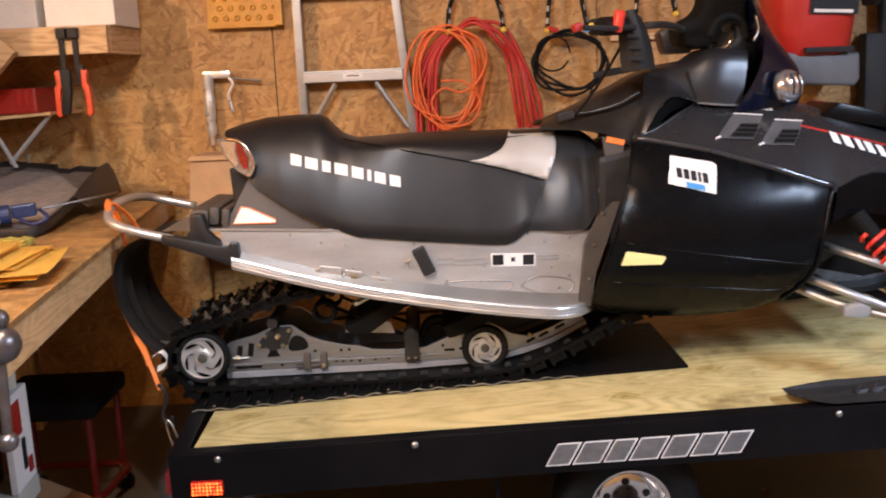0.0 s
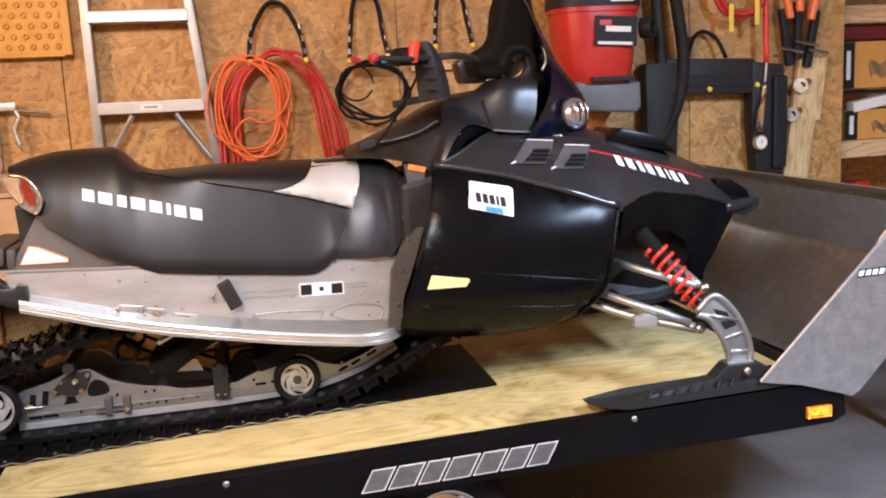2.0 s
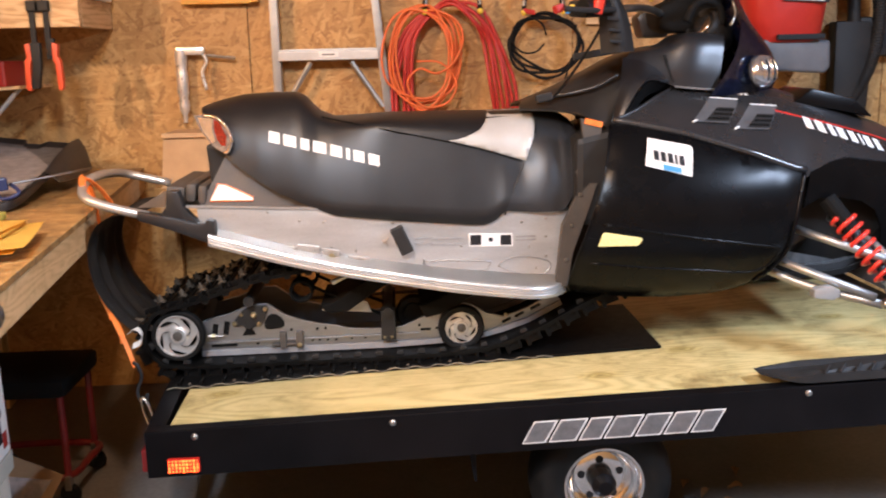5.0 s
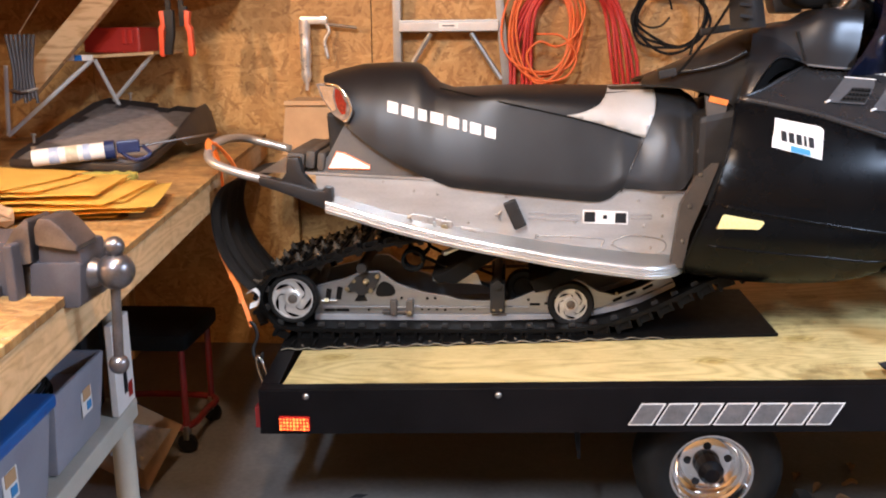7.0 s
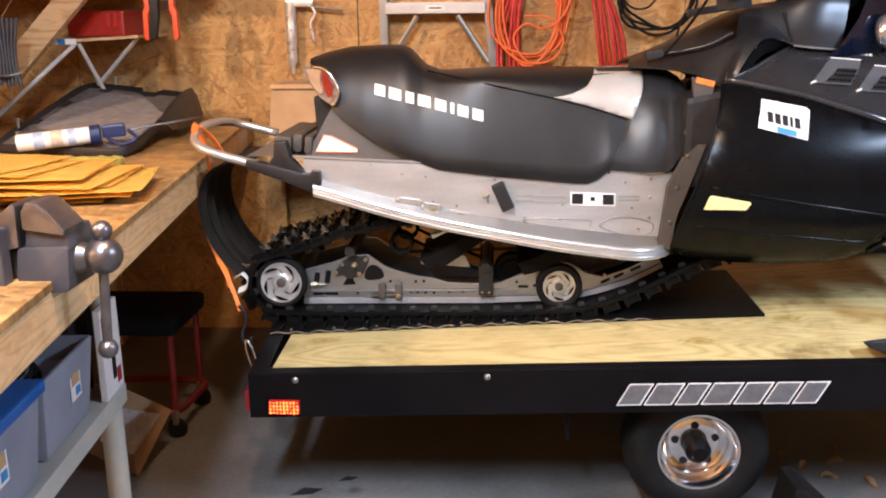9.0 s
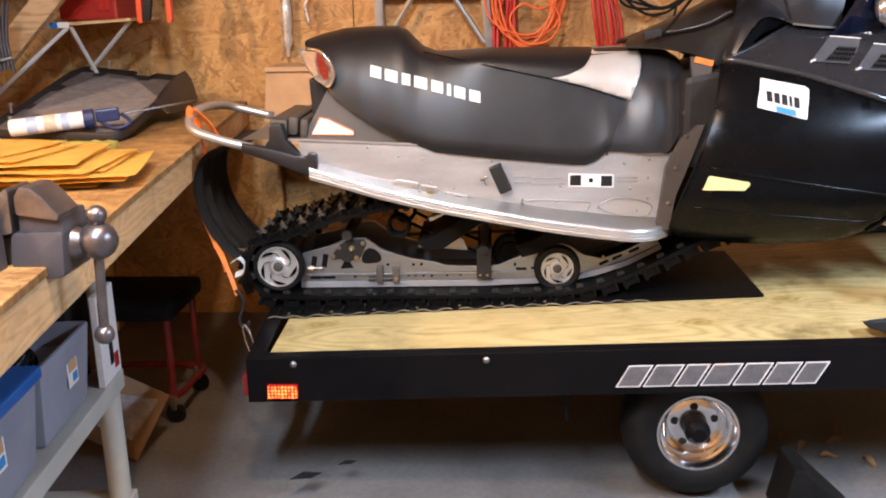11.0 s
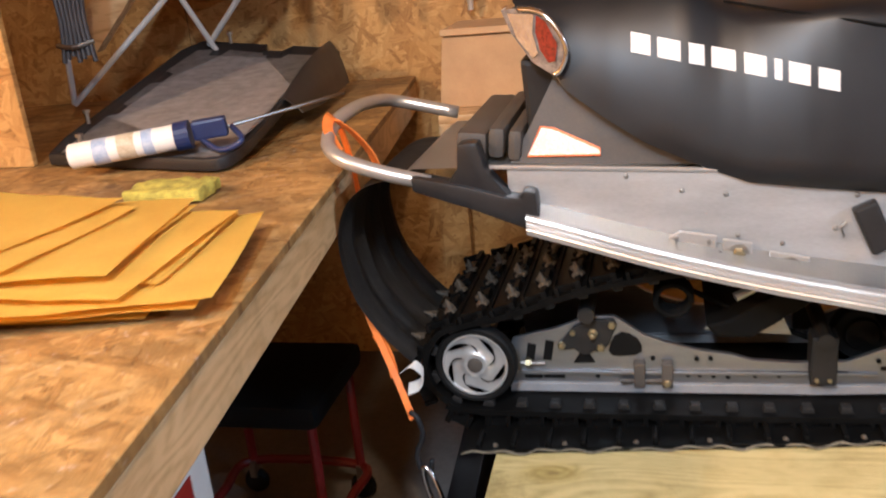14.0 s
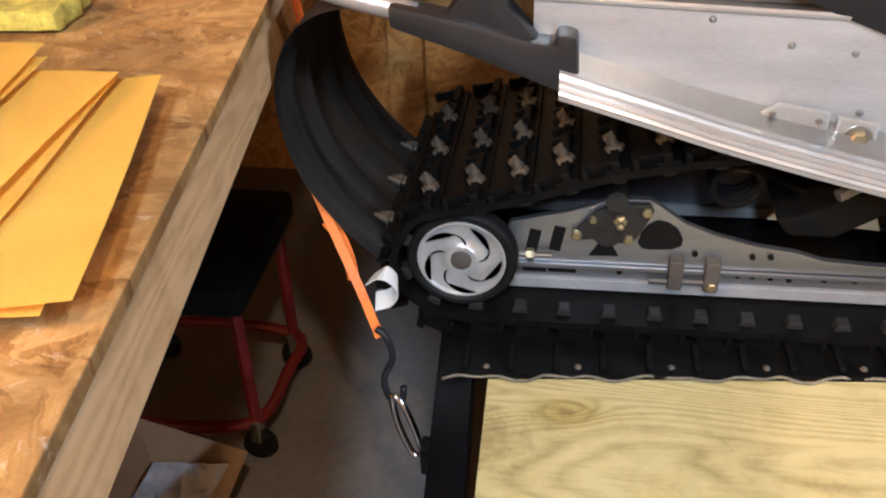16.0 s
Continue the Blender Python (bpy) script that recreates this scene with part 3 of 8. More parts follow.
# name plate as plain slanted blocks, outlined
widths = [0.072, 0.082, 0.068, 0.085, 0.078, 0.075, 0.07]
starts, s = [], 0.0
for w in widths:
    starts.append((s, w - 0.017))
    s += w - 0.0015
bars([(a - 0.004, w + 0.008) for a, w in starts], 0.061, WHITE_PRINT, trailer, "name_outline", lambda s, h: (0.857 + s, -0.0015, 0.380 + 0.028 * s + h), 0.55, "silver outlined emblem blocks")
bars(starts, 0.054, GREY_PRINT, trailer, "name_block", lambda s, h: (0.858 + s, -0.003, 0.384 + 0.028 * s + h), 0.55)

# aluminium stone shield on the front of the deck
shield = thing("stone_shield", (2.4, 0.6, deck(2.3)), "bent sheet aluminium stone shield with riveted flange", "shield")
back = [(2.27, 0.535), (2.40, 0.60), (2.53, 0.71), (2.605, 0.80), (2.60, 0.84), (2.555, 0.93), (2.49, 1.045)]
line = smooth_line([(x, 0, z) for x, z in back], 5)
sb = bmesh.new()
rows = []
for p in line:
    rows.append([sb.verts.new((p.x, y, p.z)) for y in (-0.006, 0.4, 0.8, 1.215)])
for r0, r1 in zip(rows, rows[1:]):
    for k in range(3):
        sb.faces.new((r0[k], r0[k + 1], r1[k + 1], r1[k]))
bmesh.ops.solidify(sb, geom=sb.faces[:], thickness=0.004)
part("curved_sheet", sb, SHEET, shield, smooth=True)
side = [(2.0, 0.553), (2.497, 1.048), (2.56, 0.94), (2.61, 0.81), (2.48, 0.666), (2.315, 0.49), (2.29, 0.479), (2.26, 0.49), (2.13, 0.53)]
for y in (-0.012, 1.215):
    part("side_sheet", prism(side, y, y + 0.004, "y"), SHEET, shield)
part("edge_flange", tube([(2.0, -0.01, 0.555), (2.497, -0.01, 1.05)], 0.005, 8, 1), ALU_BRIGHT, shield)
part("top_flange", box((2.475, 0.6, 1.05), (0.075, 1.235, 0.004), 0.001, (0, 24, 0)), SHEET, shield)
for y in np.linspace(0.08, 1.12, 7):
    part("rivet", lathe([(0.0, 0.004), (0.006, 0.003), (0.008, 0)], (2.47, y, 1.054), (-0.3, 0, 1), 10), STEEL, shield)
part("grab_loop", tube([(2.5, 0.12, 0.80), (2.46, 0.12, 0.86), (2.50, 0.12, 0.93), (2.56, 0.12, 0.90)], 0.008, 8, 5), WHITE_PRINT, shield, smooth=True)
for grow, mt, lift in ((0.004, DARK_PRINT, 0.0130), (0.0, WHITE_PRINT, 0.0142)):
    bars([(0.022 * k - grow, 0.016 + 2 * grow) for k in range(9)], 0.016 + 2 * grow, mt, shield, "name_block", lambda s, h: (2.30 + s, -lift, 0.832 - grow + 0.02 * s + h), 0.3, "white maker's mark in plain blocks with dark edges")

# ---------------------------------------------------------------- the snowmobile
YC = 0.585
sled = thing("snowmobile", (0.7, YC, deck(0.7)), "black and silver snowmobile on a rubber track", "snowmobile")
TAN = (0, -1, 0)


def far(y):
    return 2 * YC - y


# --- skid: rails, slides, wheels
rail_top = [(-0.06, 0.612), (-0.02, 0.623), (0.02, 0.633), (0.055, 0.646), (0.080, 0.658), (0.136, 0.660), (0.150, 0.651), (0.19, 0.622), (0.232, 0.606), (0.29, 0.591), (0.345, 0.584), (0.385, 0.572), (0.46, 0.568), (0.547, 0.572), (0.634, 0.608), (0.694, 0.632), (0.734, 0.641), (0.765, 0.634), (0.81, 0.605), (0.867, 0.592), (0.938, 0.618), (1.02, 0.662)]
rail_low = [(1.04, 0.639), (0.938, 0.588), (0.857, 0.561), (0.785, 0.541), (0.70, 0.532), (0.50, 0.526), (-0.07, 0.520), (-0.075, 0.57)]
strip_low = [(-0.07, 0.519), (0.50, 0.525), (0.70, 0.531), (0.785, 0.540), (0.857, 0.560), (0.938, 0.587), (1.04, 0.638), (1.045, 0.624), (0.943, 0.571), (0.862, 0.543), (0.785, 0.524), (0.70, 0.515), (0.50, 0.506), (-0.07, 0.500)]


def rail(y, side):
    """One slide rail; side is 1 for the near one, whose fittings face the open side."""
    out = -side
    face = y if side > 0 else y + 0.012
    r = part("slide_rail", prism(rail_top + rail_low, y, y + 0.012, "y", 0.002), RAIL_ALU, sled, "worn aluminium rail")
    part("slide_strip", prism(strip_low, y - 0.006, y + 0.018, "y", 0.002), GREY_SLIDE, r, "pale plastic runner")
    part("rail_flange", prism([(-0.06, 0.538), (0.60, 0.546), (0.60, 0.552), (-0.06, 0.545)], face, face + out * 0.007, "y", 0.001), RAIL_ALU, r)
    yy = face + out * 0.001

    # no holes are cut: black faces paint the shade inside each opening
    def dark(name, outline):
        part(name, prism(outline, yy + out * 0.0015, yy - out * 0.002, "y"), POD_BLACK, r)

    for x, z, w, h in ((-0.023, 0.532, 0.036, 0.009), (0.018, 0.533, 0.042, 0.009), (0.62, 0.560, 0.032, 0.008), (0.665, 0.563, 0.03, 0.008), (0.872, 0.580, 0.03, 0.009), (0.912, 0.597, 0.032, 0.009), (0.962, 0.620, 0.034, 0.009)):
        part("slot_shade", box((x, yy, z), (w, 0.003, h), 0.003, (0, -26 if x > 0.8 else 0, 0)), POD_BLACK, r)
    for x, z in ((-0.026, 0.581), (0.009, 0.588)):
        part("slot_shade", box((x, yy, z), (0.017, 0.003, 0.042), 0.006, (0, 10, 0)), POD_BLACK, r)
    dark("cutout_shade", [(0.124, 0.589), (0.128, 0.606), (0.136, 0.620), (0.149, 0.628), (0.164, 0.625), (0.178, 0.615), (0.186, 0.600), (0.186, 0.588), (0.174, 0.581), (0.142, 0.578), (0.130, 0.580)])
    dark("cutout_shade", [(0.690, 0.578), (0.724, 0.612), (0.732, 0.607), (0.729, 0.578)])
    dark("cutout_shade", [(0.056, 0.562), (0.068, 0.582), (0.070, 0.596), (0.088, 0.596), (0.088, 0.582), (0.098, 0.564)])
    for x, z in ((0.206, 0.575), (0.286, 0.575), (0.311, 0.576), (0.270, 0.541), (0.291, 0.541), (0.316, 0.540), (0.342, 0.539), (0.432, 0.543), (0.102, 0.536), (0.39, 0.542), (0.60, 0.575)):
        part("rail_hole_shade", lathe([(0.0, 0.003), (0.0045, 0.003), (0.0045, 0)], (x, yy, z), (0, out, 0), 8), POD_BLACK, r)
    plate_ = [(0.028, 0.600), (0.039, 0.615), (0.061, 0.641), (0.086, 0.656), (0.135, 0.657), (0.142, 0.645), (0.124, 0.603), (0.112, 0.590), (0.096, 0.590), (0.086, 0.582), (0.073, 0.582), (0.060, 0.595), (0.040, 0.592)]
    part("pivot_plate", prism(plate_, face + out * 0.001, face + out * 0.009, "y", 0.003), MATTE_PLASTIC, r, "dark steel pivot plate")
    for x, z, s in ((0.036, 0.603, 0.008), (0.058, 0.630, 0.006), (0.096, 0.629, 0.010), (0.132, 0.646, 0.008), (0.110, 0.599, 0.008)):
        part("pivot_bolt", bolt((x, face + out * 0.008, z), s, 0.008, (0, out, 0)), BRASS, r)
    part("pivot_pin", lathe([(0.005, 0.0), (0.005, 0.014), (0.0, 0.016)], (0.096, face + out * 0.014, 0.629), (0, out, 0), 10), BRASS, r)
    for x in (0.181, 0.232):
        part("rail_block", box((x, face + out * 0.011, 0.547), (0.021, 0.022, 0.050), 0.003), BROWN_PLASTIC, r, "tan spacer block")
    part("long_bar", tube([(0.145, face + out * 0.012, 0.530), (0.23, face + out * 0.012, 0.532)], 0.0045, 6, 1), BROWN_PLASTIC, r)
    part("block_bolt", bolt((0.232, face + out * 0.022, 0.532), 0.008, 0.006, (0, out, 0)), BRASS, r)
    part("groove", box((0.24, face + out * 0.0008, 0.5475), (0.62, 0.002, 0.0025), 0, (0, -0.7, 0)), DARK_PRINT, r)
    part("adjuster_bolt", tube([(-0.045, face + out * 0.012, 0.566), (0.002, face + out * 0.012, 0.566)], 0.0045, 8, 1), STEEL, r)
    part("adjuster_nut", bolt((-0.035, face + out * 0.012, 0.566), 0.009, 0.012, (1, 0, 0)), BRASS, r)
    block = part("bumper_block", box((0.505, face + out * 0.004, 0.585), (0.045, 0.05, 0.095), 0.004), MATTE_PLASTIC, r, "black rubber stop block")
    for dx in (-0.012, 0.010):
        part("stop_bolt", bolt((0.505 + dx, face + out * 0.029, 0.548), 0.0045, 0.004, (0, out, 0)), BRASS, block)
    part("tunnel_bolt", bolt((0.67, face, 0.592), 0.007, 0.008, (0, out, 0)), BRASS, r)
    part("tunnel_bolt", bolt((0.868, face, 0.600), 0.006, 0.008, (0, out, 0)), BRASS, r)


RAIL_FAR = 0.70
GREY_SLIDE = surface("pale_runner", (0.20, 0.20, 0.205), (0.32, 0.32, 0.325), 0.5, 0, 20, relief=0.05)
rail(0.48, 1)
rail(RAIL_FAR, -1)


def idler(x, z, r, y, side, swirl):
    """Rubber-tyred wheel with a swirl of curved slots, painted as flat black shade on the disc."""
    ax = (0, -side, 0)
    c = Vector((x, y, z))
    w = part("idler_wheel", lathe([(r * (0.80 if swirl else 0.70), -0.02), (r * (0.80 if swirl else 0.70), 0.0), (r * (0.86 if swirl else 0.78), 0.004), (r * 0.94, 0.004), (r * 0.99, 0.0), (r, -0.006), (r, -0.022), (r * 0.95, -0.026), (r * 0.8, -0.024)], c, ax, 48, caps=False), RUBBER, sled, "rubber tyre on a cast wheel", smooth=True)
    part("disc", lathe([(r * 0.81, -0.001), (r * 0.79, 0.002), (r * 0.76, 0.002), (r * 0.74, -0.003), (r * 0.45, -0.006), (r * 0.3, -0.003), (r * 0.27, 0.0), (r * 0.2, 0.0), (r * 0.17, -0.001), (0.0, -0.001)], c, ax, 40, caps=False), WHEEL_CAST, w, "polished cast wheel", smooth=True)
    top, low = (0.73, 0.31) if swirl else (0.62, 0.33)
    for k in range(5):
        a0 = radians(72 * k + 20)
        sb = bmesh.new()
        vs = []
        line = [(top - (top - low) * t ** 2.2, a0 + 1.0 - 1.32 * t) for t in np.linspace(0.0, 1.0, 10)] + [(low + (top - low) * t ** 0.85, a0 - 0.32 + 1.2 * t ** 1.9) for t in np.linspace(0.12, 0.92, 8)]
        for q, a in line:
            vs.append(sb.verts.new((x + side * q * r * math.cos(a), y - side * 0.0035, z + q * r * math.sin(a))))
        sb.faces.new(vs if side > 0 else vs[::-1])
        part("slot_shade", sb, POD_BLACK, w)
    part("axle_cap", lathe([(r * 0.19, -0.002), (r * 0.18, 0.004), (r * 0.1, 0.006), (0, 0.006)], c, ax, 20), BROWN_PLASTIC, w, "dull brown axle cap", smooth=True)


for y, sd in ((0.413, 1), (far(0.413), -1)):
    idler(-0.124, 0.587, 0.0795, y, sd, True)
    idler(0.729, 0.567, 0.071, 0.455 if sd > 0 else RAIL_FAR + 0.04, sd, False)
part("inner_idler", lathe([(0.0, 0.012), (0.03, 0.012), (0.034, 0.004), (0.05, 0.008), (0.055, 0.0), (0.055, -0.02), (0.0, -0.02)], (0.585, YC - 0.03, 0.595), TAN, 28), RUBBER, sled, "black inner idler wheel", smooth=True)
part("rear_axle", tube([(-0.124, 0.42, 0.587), (-0.124, far(0.42), 0.587)], 0.012, 12, 1), STEEL, sled)
part("front_axle", tube([(0.729, 0.46, 0.567), (0.729, RAIL_FAR + 0.03, 0.567)], 0.012, 12, 1), STEEL, sled)

# arms, springs and dampers between the rails
part("rear_arm", prism([(0.30, 0.655), (0.34, 0.665), (0.56, 0.80), (0.62, 0.82), (0.60, 0.78), (0.38, 0.63), (0.32, 0.63)], 0.452, far(0.452), "y", 0.006), POD_BLACK, sled, "black pressed rear arm")
part("front_arm", prism([(0.60, 0.64), (0.66, 0.66), (0.90, 0.80), (0.94, 0.79), (0.70, 0.62), (0.62, 0.60)], 0.46, far(0.46), "y", 0.006), POD_BLACK, sled, "black front arm")
part("cross_shaft", tube([(0.087, 0.44, 0.678), (0.087, far(0.44), 0.678)], 0.016, 12, 1), MATTE_PLASTIC, sled)
part("cross_shaft", tube([(0.505, 0.44, 0.63), (0.505, far(0.44), 0.63)], 0.014, 12, 1), MATTE_PLASTIC, sled)
part("skid_plate", prism([(0.30, 0.625), (0.335, 0.662), (0.44, 0.652), (0.455, 0.615)], 0.50, 0.505, "y", 0.001), ALU_DULL, sled, "dull aluminium bracket")
for y in (0.455, far(0.455)):
    coil_ = [(0.245 + 0.032 * math.cos(a), y + 0.0022 * a * (1 if y < YC else -1), 0.70 + 0.032 * math.sin(a)) for a in np.linspace(0, 2 * math.pi * 4, 60)]
    part("torsion_spring", tube(coil_ + [(0.40, y + 0.055 * (1 if y < YC else -1), 0.64), (0.50, y + 0.055 * (1 if y < YC else -1), 0.60)], 0.0055, 8, 1), POD_BLACK, sled, "black torsion spring", smooth="all")
part("damper", tube([(0.36, YC - 0.02, 0.64), (0.52, YC - 0.02, 0.72)], 0.022, 14, 1), POD_BLACK, sled)
part("damper_rod", tube([(0.52, YC - 0.02, 0.72), (0.64, YC - 0.02, 0.78)], 0.008, 10, 1), STEEL, sled)

# --- track: belt, drive clips and lugs
TRACK_Y0, TRACK_Y1 = 0.397, far(0.397)
low_run = [(-0.124, 0.500), (0.2, 0.500), (0.6, 0.505), (0.8, 0.520), (0.95, 0.573), (1.10, 0.65), (1.22, 0.70)]
nose = [(1.32, 0.76), (1.33, 0.84), (1.25, 0.87), (1.15, 0.84)]
top_run = [(0.95, 0.80), (0.6, 0.79), (0.3, 0.775), (0.1, 0.74), (-0.05, 0.69), (-0.14, 0.668), (-0.185, 0.65), (-0.212, 0.60), (-0.208, 0.555), (-0.18, 0.52)]
loop = [Vector((p.x, 0, p.z)) for p in smooth_line([(x, 0, z) for x, z in low_run + nose + top_run], 5, True)]
tb = bmesh.new()
rings = []
n = len(loop)
outs = []
for i, p in enumerate(loop):
    way = (loop[(i + 1) % n] - loop[i - 1]).normalized()
    out = Vector((way.z, 0, -way.x))
    outs.append(out)
    rings.append([tb.verts.new((q.x, y, q.z)) for q, y in ((p, TRACK_Y0), (p, TRACK_Y1), (p + out * 0.011, TRACK_Y1), (p + out * 0.011, TRACK_Y0))])
for i in range(n):
    a, b = rings[i], rings[(i + 1) % n]
    for k in range(4):
        tb.faces.new((a[k], a[(k + 1) % 4], b[(k + 1) % 4], b[k]))
bmesh.ops.recalc_face_normals(tb, faces=tb.faces)
track = part("track", tb, TRACK_RUBBER, sled, "black rubber track with lugs", smooth=True)
# points at an even pitch along the belt
dist = [0.0]
for i in range(n):
    dist.append(dist[-1] + (loop[(i + 1) % n] - loop[i]).length)
pitch_count = round(dist[-1] / 0.064)


def along(d):
    d = d % dist[-1]
    i = int(np.searchsorted(dist, d, side="right")) - 1
    i = min(i, n - 1)
    t = (d - dist[i]) / max(1e-9, dist[i + 1] - dist[i])
    o = (outs[i] * (1 - t) + outs[(i + 1) % n] * t).normalized()
    return loop[i].lerp(loop[(i + 1) % n], t), o


def lug_mesh(tall):
    """A row of rubber paddles across the belt, cupped at the edge; the upper run shows them low and bare."""
    b = bmesh.new()
    for y0, y1, h in ((0.075, 0.115, 0.034), (0.135, 0.18, 0.034), (0.2, 0.245, 0.034), (0.265, 0.305, 0.034)):
        box((0, (y0 + y1) / 2, h * tall / 2), (0.011, y1 - y0, h * tall), 0.002, bm=b)
        for yy in (y0 + 0.006, y1 - 0.006):
            box((0.012, yy, h * tall * 0.42), (0.024, 0.008, h * tall * 0.8), 0.001, bm=b)
    for y0, sd in ((0.0, 1), (0.376, -1)):
        box((0.0, y0 + sd * 0.028, 0.016 * tall), (0.012, 0.056, 0.032 * tall), 0.003, bm=b)
        box((0.022, y0 + sd * 0.010, 0.014 * tall), (0.044, 0.006, 0.026 * tall), 0.002, (6 * sd, 0, 0), b)
        box((0.040, y0 + sd * 0.004, 0.012 * tall), (0.008, 0.012, 0.026 * tall), 0.002, bm=b)
    box((0, 0.188, 0.002), (0.03, 0.376, 0.006), 0.001, bm=b)
    me = bpy.data.meshes.new("lug")
    b.to_mesh(me)
    b.free()
    me.materials.append(TRACK_RUBBER)
    return me


def clip_mesh():
    b = bmesh.new()
    prism([(-0.012, 0.0), (-0.008, -0.012), (0.008, -0.012), (0.012, 0.0)], 0.010, 0.030, "y", 0.002, b)
    me = bpy.data.meshes.new("drive_clip")
    b.to_mesh(me)
    b.free()
    me.materials.append(MATTE_PLASTIC)
    return me


def stud_mesh():
    b = lathe([(0.0, 0.0), (0.013, 0.0), (0.013, 0.004), (0.006, 0.007), (0.005, 0.016), (0.003, 0.026), (0.0, 0.028)], (0, 0, 0), (0, 0, 1), 8)
    box((0.004, 0.012, 0.008), (0.014, 0.01, 0.02), 0.002, (10, 20, 0), b)
    me = bpy.data.meshes.new("stud")
    b.to_mesh(me)
    b.free()
    me.materials.append(DUSTY_STUD)
    return me


LUG, LOW_LUG, CLIP, STUD = lug_mesh(1.0), lug_mesh(0.55), clip_mesh(), stud_mesh()
for k in range(pitch_count):
    p, o = along((k + 0.3) * dist[-1] / pitch_count)
    way = Vector((-o.z, 0, o.x))
    turn = Matrix((way, Vector((0, 1, 0)), o)).transposed().to_4x4()
    lug = new("lug", LUG if o.z < 0.2 else LOW_LUG)
    lug.parent = track
    lug.matrix_basis = Matrix.Translation(Vector((p.x, TRACK_Y0 + 0.002, p.z)) + o * 0.011 - BASE["snowmobile"]) @ turn
    if o.z > -0.3 and p.x < 0.26:
        for yy in (0.045, 0.15, 0.26):
            stud = new("stud", STUD)
            stud.parent = track
            stud.matrix_basis = Matrix.Translation(Vector((p.x, TRACK_Y0 + yy, p.z)) + o * (0.024 if o.z > 0.2 else 0.036) - BASE["snowmobile"]) @ turn
    for yy in (TRACK_Y0 + 0.004, TRACK_Y1 - 0.034):
        clip = new("drive_clip", CLIP)
        clip.parent = track
        clip.matrix_basis = Matrix.Translation(Vector((p.x, yy, p.z)) - BASE["snowmobile"]) @ turn

# --- tunnel and running boards
tun_top = [(-0.21, 0.982), (-0.05, 0.982), (0.30, 0.964), (0.857, 0.94), (1.06, 0.931)]
side_poly = [(-0.03, 0.90), (-0.03, 0.981)] + [p for p in tun_top[2:]] + [(1.05, 0.72), (0.855, 0.745), (0.695, 0.765), (0.534, 0.785), (0.373, 0.812), (0.211, 0.850), (0.05, 0.893)]
tunnel = part("tunnel", panel(side_poly, lambda x, z: 0.385, 0.003, 0.2), ALU, sled, "brushed aluminium tunnel with rivets")
part("far_side", panel(side_poly, lambda x, z: 0.385, 0.003, 0.3, YC), ALU, tunnel)
tt = bmesh.new()
rows = []
for x, z in [(-0.215, 0.975), (-0.2, 0.983)] + tun_top[1:]:
    rows.append([tt.verts.new((x, y, z)) for y in (0.385, 0.392, far(0.392), far(0.385))])
for a, b in zip(rows, rows[1:]):
    for k in range(3):
        tt.faces.new((a[k], a[k + 1], b[k + 1], b[k]))
bmesh.ops.solidify(tt, geom=tt.faces[:], thickness=0.003)
part("tunnel_top", tt, ALU_BRIGHT, tunnel)
part("top_edge", tube([(-0.06, 0.384, 0.982), (0.30, 0.384, 0.965), (0.857, 0.384, 0.941), (1.05, 0.384, 0.931)], 0.004, 6, 1), ALU_BRIGHT, tunnel)
for x, z in [(0.33, 0.972 - 0.05), (0.40, 0.945), (0.53, 0.915), (0.66, 0.915), (0.79, 0.912), (0.17, 0.958), (0.26, 0.93), (0.98, 0.915), (0.98, 0.86), (0.98, 0.80), (0.91, 0.905), (0.35, 0.85), (0.42, 0.835), (0.62, 0.80), (0.72, 0.795), (0.84, 0.775), (0.95, 0.765), (0.5, 0.86), (0.93, 0.83), (0.73, 0.84)]:
    part("rivet", lathe([(0, 0.003), (0.0035, 0.002), (0.0045, 0)], (x, 0.3845, z), TAN, 8), STEEL, tunnel)
# pressed pockets, labels and the strap clip on the tunnel side
for outline in ([(0.62, 0.797), (0.80, 0.792), (0.81, 0.777), (0.79, 0.764), (0.66, 0.777)], [(0.84, 0.774), (0.89, 0.802), (0.985, 0.787), (0.985, 0.754), (0.93, 0.744)]):
    part("pressed_rib", tube([(x, 0.3845, z) for x, z in outline], 0.0022, 6, 3, True), ALU_DULL, tunnel, smooth="all")
sticker = part("data_plate", panel([(0.751, 0.877), (0.881, 0.872), (0.882, 0.834), (0.752, 0.837)], lambda x, z: 0.383, 0.001, 0.2), WHITE_PRINT, tunnel, "white data sticker with dark squares")
for x0, x1 in ((0.756, 0.788), (0.845, 0.877)):
    part("dark_square", box(((x0 + x1) / 2, 0.3825, 0.8565 - 0.03 * (x0 - 0.75)), (x1 - x0, 0.001, 0.03), 0), DARK_PRINT, sticker)
part("dark_dot", box((0.816, 0.3825, 0.856), (0.012, 0.001, 0.012), 0), DARK_PRINT, sticker)
for x, z, w in ((0.62, 0.866, 0.05), (0.69, 0.862, 0.09), (0.62, 0.85, 0.05), (0.69, 0.846, 0.1), (0.92, 0.862, 0.06), (0.92, 0.852, 0.06)):
    part("small_print", box((x, 0.3838, z), (w, 0.001, 0.006), 0), PALE_PRINT, tunnel)
clip = part("strap_clip", box((0.555, 0.372, 0.865), (0.038, 0.024, 0.085), 0.005, (0, -24, 0)), MATTE_PLASTIC, tunnel, "black plastic strap clip")
part("clip_ring", tube([(0.515, 0.378, 0.872), (0.507, 0.378, 0.862), (0.512, 0.378, 0.848)], 0.0025, 6, 4), STEEL, clip)

